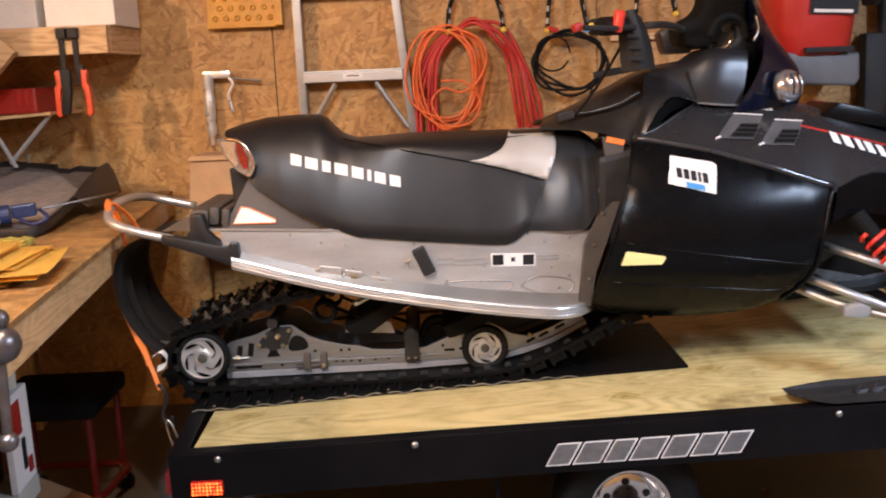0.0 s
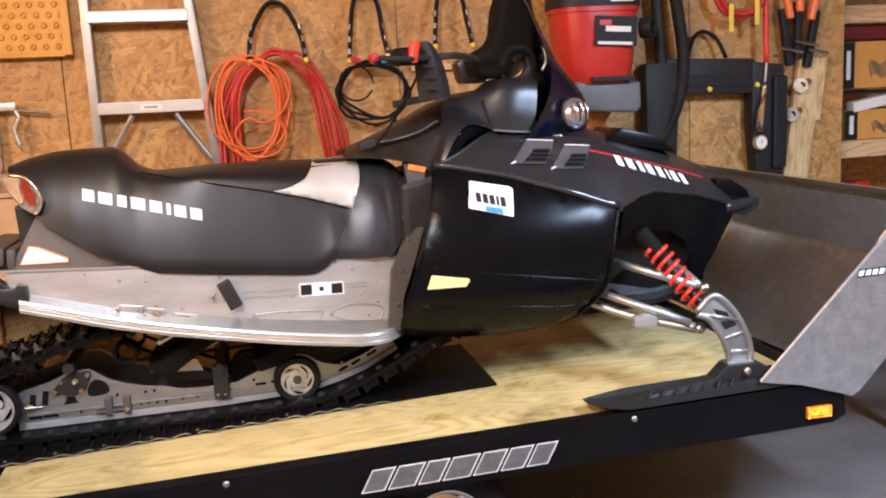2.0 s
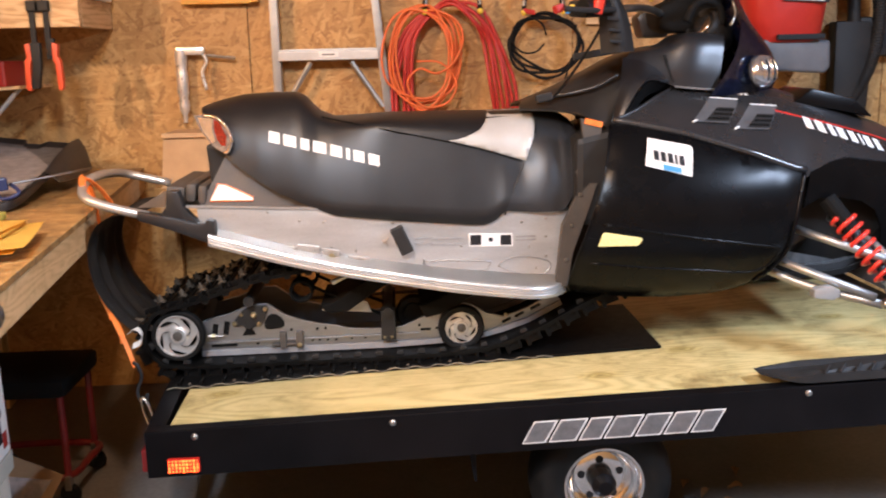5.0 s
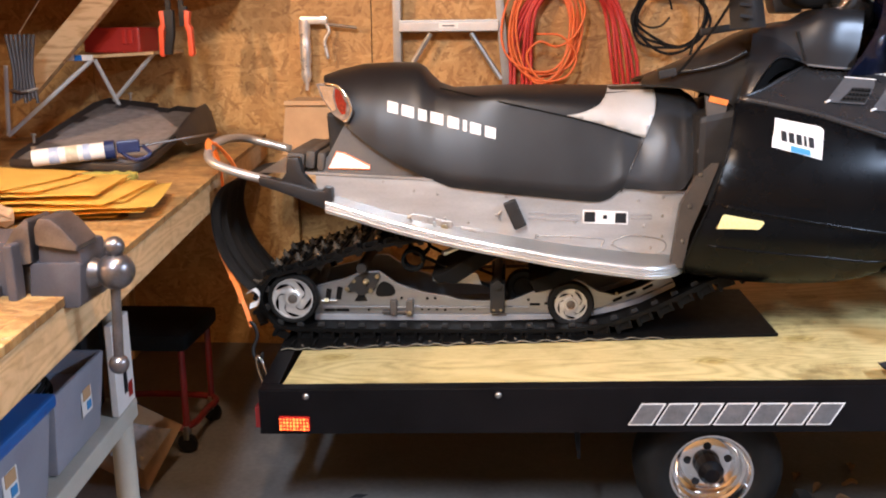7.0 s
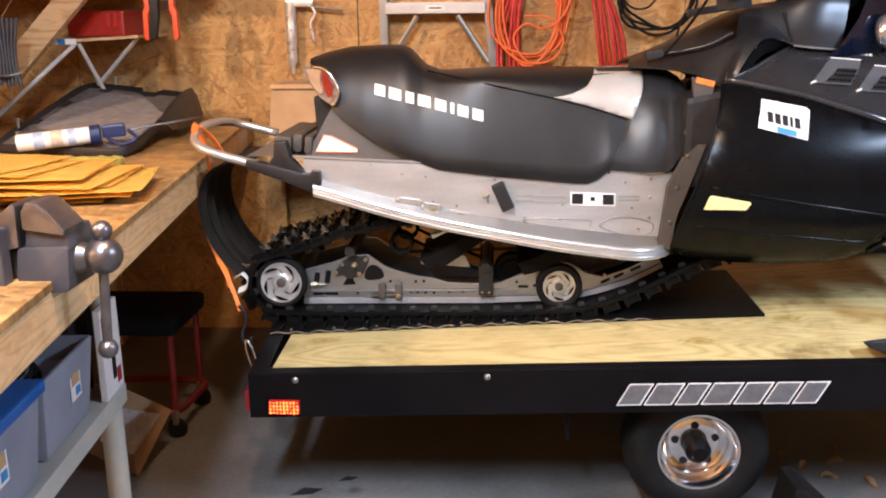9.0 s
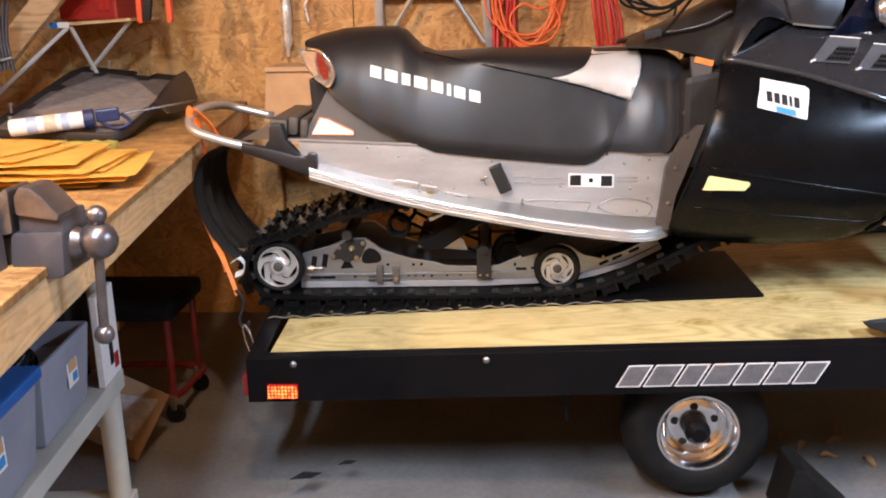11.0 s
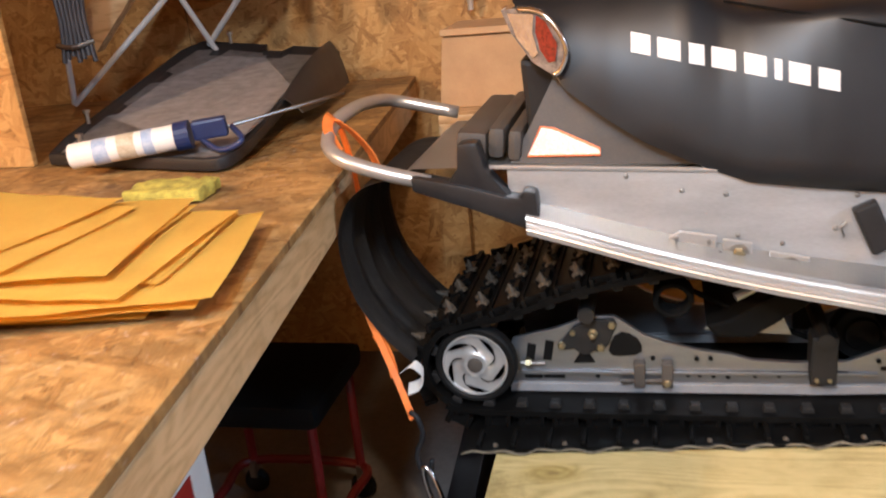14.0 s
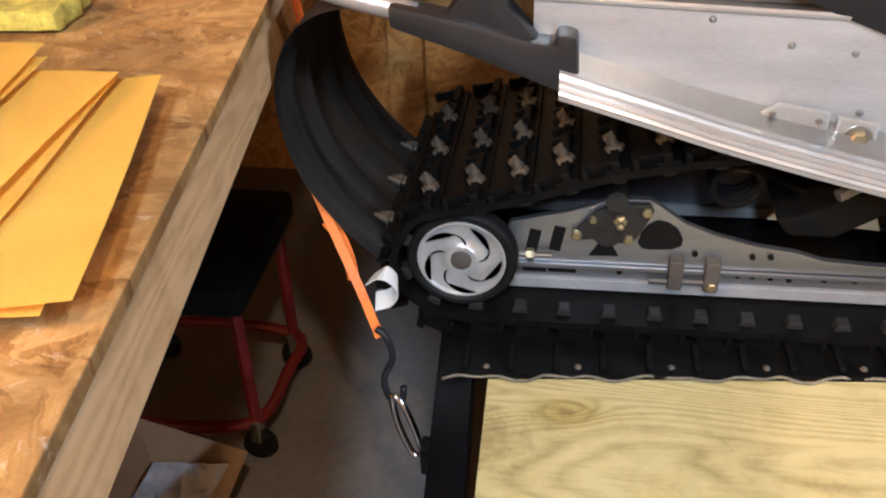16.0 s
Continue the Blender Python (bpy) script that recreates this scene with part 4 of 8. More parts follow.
edge_pts = [(0.003, 0.872, 0.350), (0.10, 0.846, 0.342), (0.211, 0.815, 0.335), (0.373, 0.779, 0.322), (0.534, 0.752, 0.305), (0.695, 0.727, 0.29), (0.855, 0.708, 0.278), (0.93, 0.701, 0.278), (0.985, 0.698, 0.302), (1.02, 0.697, 0.338), (1.045, 0.698, 0.372)]


def running_board(mirror):
    fy = (lambda y: far(y)) if mirror else (lambda y: y)
    line = smooth_line([(x, fy(y), z) for x, z, y in edge_pts], 5)
    b = bmesh.new()
    rows = []
    prof = [(0.0, 0.034), (-0.004, 0.032), (-0.006, 0.028), (-0.0035, 0.0255), (-0.008, 0.022), (-0.005, 0.0185), (-0.009, 0.015), (-0.006, 0.0115), (-0.009, 0.008), (-0.0065, 0.005), (-0.006, 0.0), (0.0, -0.003), (0.012, -0.003), (0.012, 0.034)]
    for p in line:
        rows.append([b.verts.new((p.x, p.y + (-dy if mirror else dy), p.z + dz)) for dy, dz in prof])
    for a, c in zip(rows, rows[1:]):
        for k in range(len(prof)):
            b.faces.new((a[k], a[(k + 1) % len(prof)], c[(k + 1) % len(prof)], c[k]))
    b.faces.new(rows[0])
    b.faces.new(rows[-1][::-1])
    bmesh.ops.recalc_face_normals(b, faces=b.faces)
    ed = part("running_board", b, ALU_BRIGHT, sled, "ribbed aluminium edge", smooth=False)
    tread = bmesh.new()
    rows = []
    for p in line:
        rows.append([tread.verts.new((p.x, fy(y), z)) for y, z in ((fy(p.y) + 0.008, p.z + 0.031), (0.386, p.z + 0.048))])
    for a, c in zip(rows, rows[1:]):
        tread.faces.new((a[0], a[1], c[1], c[0]))
    bmesh.ops.solidify(tread, geom=tread.faces[:], thickness=0.003)
    part("tread_plate", tread, ALU_BRIGHT, ed, smooth="all")
    if not mirror:
        for outline, bolts_ in (([(0.237, 0.812), (0.237, 0.853), (0.256, 0.865), (0.316, 0.855), (0.314, 0.797)], ((0.25, 0.852), (0.303, 0.845), (0.26, 0.815))), ([(0.322, 0.797), (0.324, 0.850), (0.372, 0.842), (0.372, 0.786)], ((0.35, 0.824),)), ([(0.395, 0.784), (0.398, 0.828), (0.462, 0.816), (0.462, 0.772)], ((0.43, 0.80),))):
            br = part("tread_bracket", prism(outline, 0.370, 0.376, "y", 0.003), ALU_BRIGHT, ed, "bright folded tread bracket")
            big = len(bolts_) == 1
            for x, z in bolts_:
                part("bracket_bolt", bolt((x, 0.3695, z), 0.011 if big else 0.004, 0.008 if big else 0.004), BRASS if big else STEEL, br)
            if big:
                x, z = bolts_[0]
                part("bolt_washer", lathe([(0.0, 0.0015), (0.017, 0.0015), (0.017, 0.0)], (x, 0.370, z), TAN, 14), STEEL, br)
    return ed


running_board(False)
running_board(True)
part("foot_peg_bolt", tube([(0.345, 0.37, 0.745), (0.42, 0.40, 0.775)], 0.008, 8, 1), STEEL, sled)

# --- rear bumper: loop of tube, moulded ends, snow flap
loop_line = [(-0.165, 0.375, 0.960), (-0.25, 0.372, 0.982), (-0.318, 0.378, 1.004), (-0.352, 0.402, 1.020), (-0.367, 0.44, 1.034), (-0.374, 0.50, 1.048), (-0.376, YC, 1.052), (-0.372, far(0.5), 1.05), (-0.352, far(0.42), 1.043), (-0.315, far(0.385), 1.03), (-0.2, far(0.375), 1.0)]
bumper = part("rear_bumper", tube(loop_line, 0.0135, 14, 5), ALU_BRIGHT, sled, "bare aluminium grab loop", smooth="all")
for m in (False, True):
    g = (lambda y: far(y)) if m else (lambda y: y)
    mb = bmesh.new()
    prism([(-0.195, 0.950), (-0.195, 0.978), (-0.10, 0.958), (-0.03, 0.938), (-0.004, 0.934), (-0.002, 0.948), (0.022, 0.944), (0.026, 0.884), (0.008, 0.874), (-0.09, 0.914)], min(g(0.352), g(0.395)), max(g(0.352), g(0.395)), "y", 0.008, mb)
    prism([(-0.135, 0.958), (-0.114, 0.985), (-0.110, 1.03), (-0.074, 1.032), (-0.064, 0.985), (-0.018, 0.93), (-0.06, 0.92)], min(g(0.36), g(0.40)), max(g(0.36), g(0.40)), "y", 0.008, mb)
    part("bumper_end", mb, BODY_BLACK, bumper, "moulded black plastic bracket", smooth=True)
for x0, w, z in ((-0.095, 0.055, 1.005), (-0.05, 0.03, 1.018), (-0.018, 0.025, 1.012)):
    part("tail_cap", box((x0, YC, z), (w, 0.36, 0.055 if w < 0.05 else 0.07), 0.012, (0, 6, 0)), BROWN_PLASTIC, bumper, "ribbed dark plastic cap", smooth=True)
part("warning_label", box((-0.095, 0.402, 1.012), (0.016, 0.002, 0.028), 0, (0, -12, 0)), ORANGE_RED2, bumper)
fb = bmesh.new()
flap = smooth_line([(-0.19, 0, 0.965), (-0.27, 0, 0.962), (-0.325, 0, 0.925), (-0.35, 0, 0.85), (-0.335, 0, 0.75), (-0.29, 0, 0.67), (-0.235, 0, 0.61)], 6)
rows = []
ny = 25
for p in flap:
    row = []
    for k in range(ny):
        y = 0.372 + (0.72 - 0.372) * k / (ny - 1)
        ridge = 0.011 * (1 if k in (3, 4, 8, 9, 15, 16, 20, 21) else 0) * (1 if p.z < 0.9 else 0.2)
        row.append(fb.verts.new((p.x + ridge, y, p.z)))
    rows.append(row)
for a, b in zip(rows, rows[1:]):
    for k in range(ny - 1):
        fb.faces.new((a[k], a[k + 1], b[k + 1], b[k]))
bmesh.ops.solidify(fb, geom=fb.faces[:], thickness=0.006)
part("snow_flap", fb, FLAP, sled, "dusty black plastic snow flap with ribs", smooth=True)

# --- seat
def sc(x, z, d=0.105):
    """Moves an outline read at the near side to a plane d further off."""
    k = 1 + d / 2.58
    return (0.516 + (x - 0.516) * k, 1.38 + (z - 1.38) * k)


seat_top = [sc(*p) for p in [(0.0, 1.262), (0.01, 1.268), (0.044, 1.279), (0.11, 1.293), (0.19, 1.297), (0.262, 1.297), (0.285, 1.287), (0.304, 1.264), (0.328, 1.240), (0.369, 1.224), (0.45, 1.226), (0.53, 1.231), (0.68, 1.231), (0.81, 1.229), (0.91, 1.231), (0.97, 1.230), (1.02, 1.222), (1.055, 1.200), (1.078, 1.165), (1.088, 1.13)]]
seat_low = [(-0.02, 1.245), (0.005, 1.215), (0.03, 1.17), (0.071, 1.104), (0.13, 1.06), (0.202, 1.013), (0.301, 0.967), (0.367, 0.942), (0.53, 0.923), (0.76, 0.902), (0.80, 0.901), (0.83, 0.913), (0.86, 0.94), (0.95, 0.935), (1.03, 0.937), (1.06, 0.98), (1.11, 1.10)]
seat_half = [(-0.02, 0.085), (0.03, 0.14), (0.07, 0.172), (0.15, 0.190), (0.25, 0.204), (0.37, 0.216), (0.45, 0.222), (0.85, 0.222), (0.97, 0.222), (1.04, 0.214), (1.085, 0.19), (1.11, 0.15)]
SEAM = [(0.858, 0.93), (0.885, 1.0), (0.92, 1.075), (0.955, 1.155), (0.962, 1.20), (0.955, 1.24)]


CREASE = [(0.243, 1.236), (0.331, 1.220), (0.524, 1.182), (0.70, 1.143), (0.80, 1.117), (0.86, 1.098), (0.927, 1.076)]


def seat_y(x, z):
    """Near surface of the seat: a leaning side, a crease, and a rounded cushion above it."""
    lo, hi = interp(seat_low, x), interp(seat_top, x)
    span = max(0.02, hi - lo)
    h = min(max((z - lo) / span, 0.0), 1.0)
    hc = min(max((interp(CREASE, x) - lo) / span, 0.3), 0.88)
    fade = (lambda k: k * k * (3 - 2 * k))(min(1.0, max(0.0, (x - 0.12) / 0.42))) * min(1.0, max(0.0, (0.99 - x) / 0.08))
    round_ = (1 - h ** 3.2) ** 0.5 * (1 - 0.2 * h)
    tuck = 0.07 * max(0.0, 1 - h / 0.12) ** 2
    if h < hc:
        fold = 1 - 0.25 * (h / hc) ** 1.25 - tuck
    else:
        fold = 0.75 * (1 - ((h - hc) / (1 - hc)) ** 2.4) ** 0.5
    c = round_ * (1 - fade) + fold * fade
    return YC - interp(seat_half, x) * c


def seam_x(z):
    return interp([(q, p) for p, q in SEAM], z)


def warp(u, z):
    """Columns of the seat's mesh bend to follow the seam."""
    k = max(0.0, 1 - abs(u - 0.915) / (0.30 if u < 0.915 else 0.185))
    return u + (seam_x(z) - 0.915) * k * k * (3 - 2 * k)


def seat_shell(us, material, name, label, cap):
    b = bmesh.new()
    cols = []
    hs = [0, 0.05, 0.1, 0.16, 0.22, 0.28, 0.34, 0.40, 0.46, 0.52, 0.58, 0.64, 0.70, 0.76, 0.82, 0.87, 0.91, 0.945, 0.97, 0.99, 1.0]
    for u in us:
        lo, hi = interp(seat_low, u), interp(seat_top, u)
        near = []
        for h in hs:
            x = warp(u, lo + (hi - lo) * h)
            l2, h2 = interp(seat_low, x), interp(seat_top, x)
            z = l2 + (h2 - l2) * h
            near.append((x, seat_y(x, z), z))
        cols.append([b.verts.new(p) for p in near + [(x, far(y), z) for x, y, z in near[-2::-1]]])
    for a, c in zip(cols, cols[1:]):
        for k in range(len(a) - 1):
            b.faces.new((a[k], a[k + 1], c[k + 1], c[k]))
    b.faces.new(cols[cap])
    bmesh.ops.remove_doubles(b, verts=b.verts, dist=1e-5)
    bmesh.ops.recalc_face_normals(b, faces=b.faces)
    return part(name, b, material, sled, label, smooth="all")


seat = seat_shell(list(np.linspace(-0.02, 0.915, 110)), VINYL, "seat", "black vinyl seat with a raised tail", 0)
seat_shell(list(np.linspace(0.915, 1.105, 26)), VINYL_GREY, "tank_cover", "smooth dark grey tank cover", -1)
PATCH = [(x, min(z, interp(seat_top, x) - 0.0005)) for x, z in [(0.70, 1.146), (0.725, 1.149), (0.75, 1.155), (0.775, 1.165), (0.795, 1.175), (0.812, 1.195), (0.822, 1.213), (0.828, 1.3), (0.845, 1.3), (0.87, 1.3), (0.90, 1.3), (0.93, 1.3), (0.957, 1.3), (0.962, 1.20), (0.955, 1.155), (0.937, 1.113), (0.925, 1.082), (0.86, 1.102), (0.80, 1.121)]]
for m in (None, YC):
    part("seat_panel", panel(PATCH, lambda x, z: seat_y(x, z) - 0.0012, 0.002, 0.012, m), SILVER_VINYL, seat, "silver vinyl panel", smooth="all")
part("seam_piping", tube([(x, seat_y(x, z) - 0.001, z) for x, z in SEAM], 0.0022, 6, 5), VINYL, seat)
edge = [(0.331, 1.220), (0.43, 1.201), (0.524, 1.182), (0.61, 1.163), (0.70, 1.143), (0.80, 1.117), (0.86, 1.098), (0.915, 1.080)]
part("seam_piping", tube([(x, seat_y(x, z) - 0.001, z) for x, z in edge], 0.0024, 6, 5), POD_BLACK, seat)
# plain blocks in place of the lettering on the seat side
letters = [(0.0, 0.031), (0.042, 0.036), (0.091, 0.024), (0.126, 0.037), (0.176, 0.033), (0.221, 0.011), (0.242, 0.031), (0.285, 0.031)]


def seat_face(s, h):
    x, z = 0.182 + s, 1.158 - 0.245 * s + h
    return (x, seat_y(x, z) - 0.002, z)


bars(letters, 0.031, WHITE_PRINT, seat, "side_block", seat_face, 0.0, "white lettering as plain blocks")

# tail lamp under the hump
tl = [(-0.03, 1.238), (0.0, 1.240), (0.038, 1.232), (0.07, 1.20), (0.082, 1.165), (0.07, 1.135), (0.055, 1.128), (0.02, 1.15), (-0.015, 1.20)]
lampbase = part("tail_lamp", panel(tl, lambda x, z: 0.435 - 0.25 * (x + 0.03), 0.05, 0.03), surface("lamp_shell", (0.10, 0.09, 0.09), (0.38, 0.36, 0.36), 0.15, 0.4, 70, coat=1.0, relief=0.4), sled, "clear and red tail lamp", smooth=True)
part("red_lens", panel([(0.031, 1.227), (0.046, 1.217), (0.064, 1.18), (0.060, 1.152), (0.048, 1.15), (0.035, 1.17), (0.028, 1.2)], lambda x, z: 0.431 - 0.25 * (x + 0.03), 0.003, 0.03), surface("lamp_red", (0.07, 0.003, 0.003), (0.30, 0.018, 0.012), 0.12, 0, 140, coat=1.0, relief=0.5), lampbase)
part("lens_rim", tube([(0.0, 0.424, 1.238), (0.038, 0.414, 1.231), (0.068, 0.406, 1.20), (0.079, 0.403, 1.165), (0.068, 0.406, 1.137), (0.055, 0.409, 1.130)], 0.0045, 8, 5), CHROME, lampbase, "chrome lamp rim", smooth="all")
part("clear_lens", panel([(-0.018, 1.232), (0.027, 1.229), (0.023, 1.2), (0.031, 1.165), (0.022, 1.158), (-0.004, 1.19)], lambda x, z: 0.431 - 0.25 * (x + 0.03), 0.003, 0.02), surface("lamp_facets", (0.45, 0.4, 0.36), (0.8, 0.76, 0.72), 0.12, 0.8, 90, coat=1.0, relief=0.6), lampbase)
part("tail_support", prism([(-0.01, 1.15), (0.07, 1.14), (0.05, 0.98), (0.0, 0.98)], 0.47, far(0.47), "y", 0.01), MATTE_PLASTIC, sled)
tri = part("rear_side_cover", panel([(-0.03, 0.978), (0.002, 1.03), (0.055, 1.128), (0.07, 1.125), (0.19, 1.05), (0.33, 0.966)], lambda x, z: 0.412 + 0.25 * max(0, z - 0.98), 0.006, 0.05), BROWN_PLASTIC, sled, "grey plastic cover with a reflector")
# the near-white colour paints light thrown back by the amber reflector
part("side_reflector", panel([(0.003, 0.992), (0.027, 1.040), (0.05, 1.036), (0.127, 1.0), (0.127, 0.99)], lambda x, z: 0.409 + 0.25 * max(0, z - 0.98), 0.003, 0.2), surface("amber_reflector_glare", (0.98, 0.74, 0.55), (1.0, 0.95, 0.88), 0.25, 0.3, 200, coat=1.0), tri, "amber reflector with its white glare in the colour")
part("reflector_edge", tube([(x, 0.409 + 0.25 * max(0, z - 0.98), z) for x, z in ((0.003, 0.992), (0.027, 1.040), (0.05, 1.036), (0.127, 1.0), (0.127, 0.99))], 0.002, 6, 1, True), ORANGE_RED2, tri)

# --- body: side panel, hood, console, nose
def body_y(x, z):
    """Near surface of the side panel."""
    return 0.205 + 1.7 * (z - 0.92) ** 2 * (1.0 if z > 0.92 else 1.4) + 0.25 * (x - 1.38) ** 2


side_out = [(1.155, 1.185), (1.20, 1.187), (1.33, 1.158), (1.50, 1.105), (1.60, 1.072), (1.69, 1.040), (1.675, 0.985), (1.658, 0.90), (1.65, 0.83), (1.625, 0.775), (1.58, 0.72), (1.53, 0.692), (1.46, 0.675), (1.35, 0.668), (1.22, 0.672), (1.13, 0.683), (1.04, 0.70), (1.035, 0.74), (1.05, 0.83), (1.075, 0.91), (1.11, 1.02), (1.135, 1.10)]
side_panel = part("side_panel", panel(side_out, body_y, 0.006, 0.03, soft=0.006), SATIN_BLACK, sled, "satin black side panel with a white sticker", smooth=True)
part("far_side_panel", panel(side_out, body_y, 0.006, 0.06, YC), SATIN_BLACK, sled, smooth=True)


def crease(points, r, material=None, name="crease"):
    line = smooth_line([(x, 0, z) for x, z in points], 6)
    return part(name, tube([(p.x, body_y(p.x, p.z) + r * 0.35, p.z) for p in line], r, 8, 1), material or SATIN_BLACK, side_panel, smooth="all")


crease([(1.115, 0.92), (1.25, 0.896), (1.42, 0.868), (1.60, 0.838), (1.622, 0.832)], 0.005)
crease([(1.085, 0.803), (1.25, 0.785), (1.40, 0.772), (1.53, 0.757), (1.585, 0.765), (1.615, 0.80), (1.622, 0.832)], 0.004)
crease([(1.155, 1.185), (1.135, 1.10), (1.11, 1.02), (1.075, 0.91), (1.05, 0.83), (1.035, 0.74), (1.045, 0.70)], 0.003)
crease([(1.69, 1.04), (1.675, 0.985), (1.658, 0.90), (1.65, 0.83), (1.625, 0.775), (1.58, 0.72)], 0.006)
part("side_reflector", panel([(1.113, 0.896), (1.120, 0.898), (1.218, 0.882), (1.222, 0.876), (1.211, 0.858), (1.101, 0.857)], lambda x, z: body_y(x, z) - 0.005, 0.003, 0.05), surface("yellow_reflector", (0.95, 0.85, 0.25), (0.98, 0.92, 0.5), 0.25, 0, 200, coat=1.0), side_panel, "shiny yellow reflector")
st = [(1.252, 1.150), (1.365, 1.128), (1.374, 1.12), (1.362, 1.045), (1.236, 1.077), (1.24, 1.1), (1.245, 1.115)]
sticker = part("registration_sticker", panel(st, lambda x, z: body_y(x, z) - 0.003, 0.001, 0.04), WHITE_PRINT, side_panel, "white registration sticker with a blue tab")


def on_panel(lift):
    return lambda s, h: (1.262 + s, body_y(1.262 + s, 1.093 - 0.235 * s + h) - lift, 1.093 - 0.235 * s + h)


bars([(0.0, 0.014), (0.019, 0.014), (0.038, 0.014), (0.057, 0.007), (0.069, 0.014)], 0.026, DARK_PRINT, sticker, "number_bar", on_panel(0.0045), 0.02)
bars([(0.022, 0.05)], 0.015, BLUE_PRINT, sticker, "blue_tab", lambda s, h: on_panel(0.0045)(s, h - 0.022), 0.0)

hood_e = [(1.13, 1.20), (1.2, 1.193), (1.36, 1.160), (1.54, 1.103), (1.69, 1.048), (1.73, 1.05), (1.77, 1.072), (1.82, 1.082), (1.97, 1.06), (2.12, 1.02), (2.2, 1.0), (2.235, 0.99)]
hood_w = [(1.13, 0.225), (1.3, 0.265), (1.55, 0.315), (1.75, 0.315), (1.95, 0.27), (2.1, 0.20), (2.235, 0.11)]
hood_c = [(1.13, 1.285), (1.3, 1.315), (1.5, 1.305), (1.7, 1.275), (1.9, 1.21), (2.05, 1.155), (2.15, 1.11), (2.235, 1.035)]


def hood_pt(x, v):
    """Hood surface: v runs from the near edge (0) to the middle (1)."""
    w, e, c = interp(hood_w, x), interp(hood_e, x), interp(hood_c, x)
    return Vector((x, YC - w * (1 - v), e + (c - e) * (1 - (1 - v) ** 1.7) if c > e else e))


def hood_at(x, z, lift=0.0):
    lo, hi = 0.0, 1.0
    for _ in range(30):
        m = (lo + hi) / 2
        if hood_pt(x, m).z < z:
            lo = m
        else:
            hi = m
    p = hood_pt(x, lo)
    return (x, p.y - lift, p.z + lift * 0.6)


def hood_start(v):
    """The hood's raked rear rim."""
    return 1.165 + 0.215 * min(1.0, v / 0.62) ** 0.9 + 0.04 * max(0.0, v - 0.62)


hb = bmesh.new()
cols = []
for u in np.linspace(0, 1, 70):
    near = [hood_pt(hood_start(v) + (2.235 - hood_start(v)) * u, v) for v in np.linspace(0, 1, 18)]
    col = [Vector((p.x, p.y + 0.004, p.z - 0.02)) for p in near[:1]] + near + [Vector((p.x, far(p.y), p.z)) for p in near[-2::-1]]
    cols.append([hb.verts.new(p) for p in col])
for a, b in zip(cols, cols[1:]):
    for k in range(len(a) - 1):
        hb.faces.new((a[k], a[k + 1], b[k + 1], b[k]))
bmesh.ops.recalc_face_normals(hb, faces=hb.faces)
hood = part("hood", hb, HOOD_BLACK, sled, "glossy black hood with vents", smooth=True)
part("hood_edge", tube([hood_pt(x, 0.0) for x in np.linspace(1.17, 1.70, 14)], 0.011, 12, 2), HOOD_BLACK, hood, smooth="all")
part("rear_rim", tube([hood_pt(hood_start(v), v) for v in np.linspace(0, 0.75, 10)], 0.006, 8, 2), BODY_BLACK, hood, smooth="all")
part("pinstripe", tube([hood_at(x, 1.262 - 0.265 * (x - 1.46) - 0.12 * max(0, x - 1.8) ** 2, 0.0) for x in np.linspace(1.62, 2.06, 12)], 0.003, 6, 2), RED, hood, "red pinstripe")
GREY_VENT = surface("vent_plastic", (0.06, 0.06, 0.063), (0.10, 0.10, 0.104), 0.4, 0, 20, relief=0.1)
for dx, dz in ((0.0, 0.0), (0.119, -0.022)):
    rim_out = [(1.394 + dx, 1.186 + dz), (1.470 + dx, 1.248 + dz), (1.556 + dx, 1.240 + dz), (1.500 + dx, 1.178 + dz)]
    cx, cz = sum(p[0] for p in rim_out) / 4 - 0.004, sum(p[1] for p in rim_out) / 4 - 0.012
    rim_in = [(cx + 0.012 + (x - cx) * 0.66, cz - 0.004 + (z - cz) * 0.56) for x, z in rim_out]
    vb = bmesh.new()
    vo = [vb.verts.new(hood_at(x, z, 0.004)) for x, z in rim_out]
    vi = [vb.verts.new(hood_at(x, z, 0.0012)) for x, z in rim_in]
    for k in range(4):
        vb.faces.new((vo[k], vo[(k + 1) % 4], vi[(k + 1) % 4], vi[k]))
    v = part("hood_vent", vb, GREY_VENT, hood, "grey bevelled vent with a dark mesh")
    mb = bmesh.new()
    mb.faces.new([mb.verts.new(hood_at(x, z, 0.0015)) for x, z in rim_in])
    part("vent_mesh", mb, MATTE_PLASTIC, v)
    nb = bmesh.new()
    for i in range(6):
        for j in range(3):
            a_, c_ = (i + 0.5 + 0.5 * (j % 2)) / 6.5, (j + 0.6) / 3.2
            x = (rim_in[0][0] * (1 - a_) + rim_in[3][0] * a_) * (1 - c_) + (rim_in[1][0] * (1 - a_) + rim_in[2][0] * a_) * c_
            z = (rim_in[0][1] * (1 - a_) + rim_in[3][1] * a_) * (1 - c_) + (rim_in[1][1] * (1 - a_) + rim_in[2][1] * a_) * c_
            lathe([(0.0042, 0.0), (0.0042, 0.0012), (0.0, 0.0012)], hood_at(x, z, 0.0035), (0, -0.75, 0.66), 6, nb)
    part("mesh_holes", nb, POD_BLACK, v)
    part("vent_frame", tube([hood_at(x, z, 0.004) for x, z in (rim_out[1], rim_out[2])], 0.0020, 6, 1), WHITE_PRINT, v, "thin white upper vent edge")
    part("vent_corner", tube([hood_at(x, z, 0.003) for x, z in (rim_out[0], (rim_out[0][0] + 0.014, rim_out[0][1] + 0.004))], 0.0035, 6, 1), WHITE_PRINT, v)
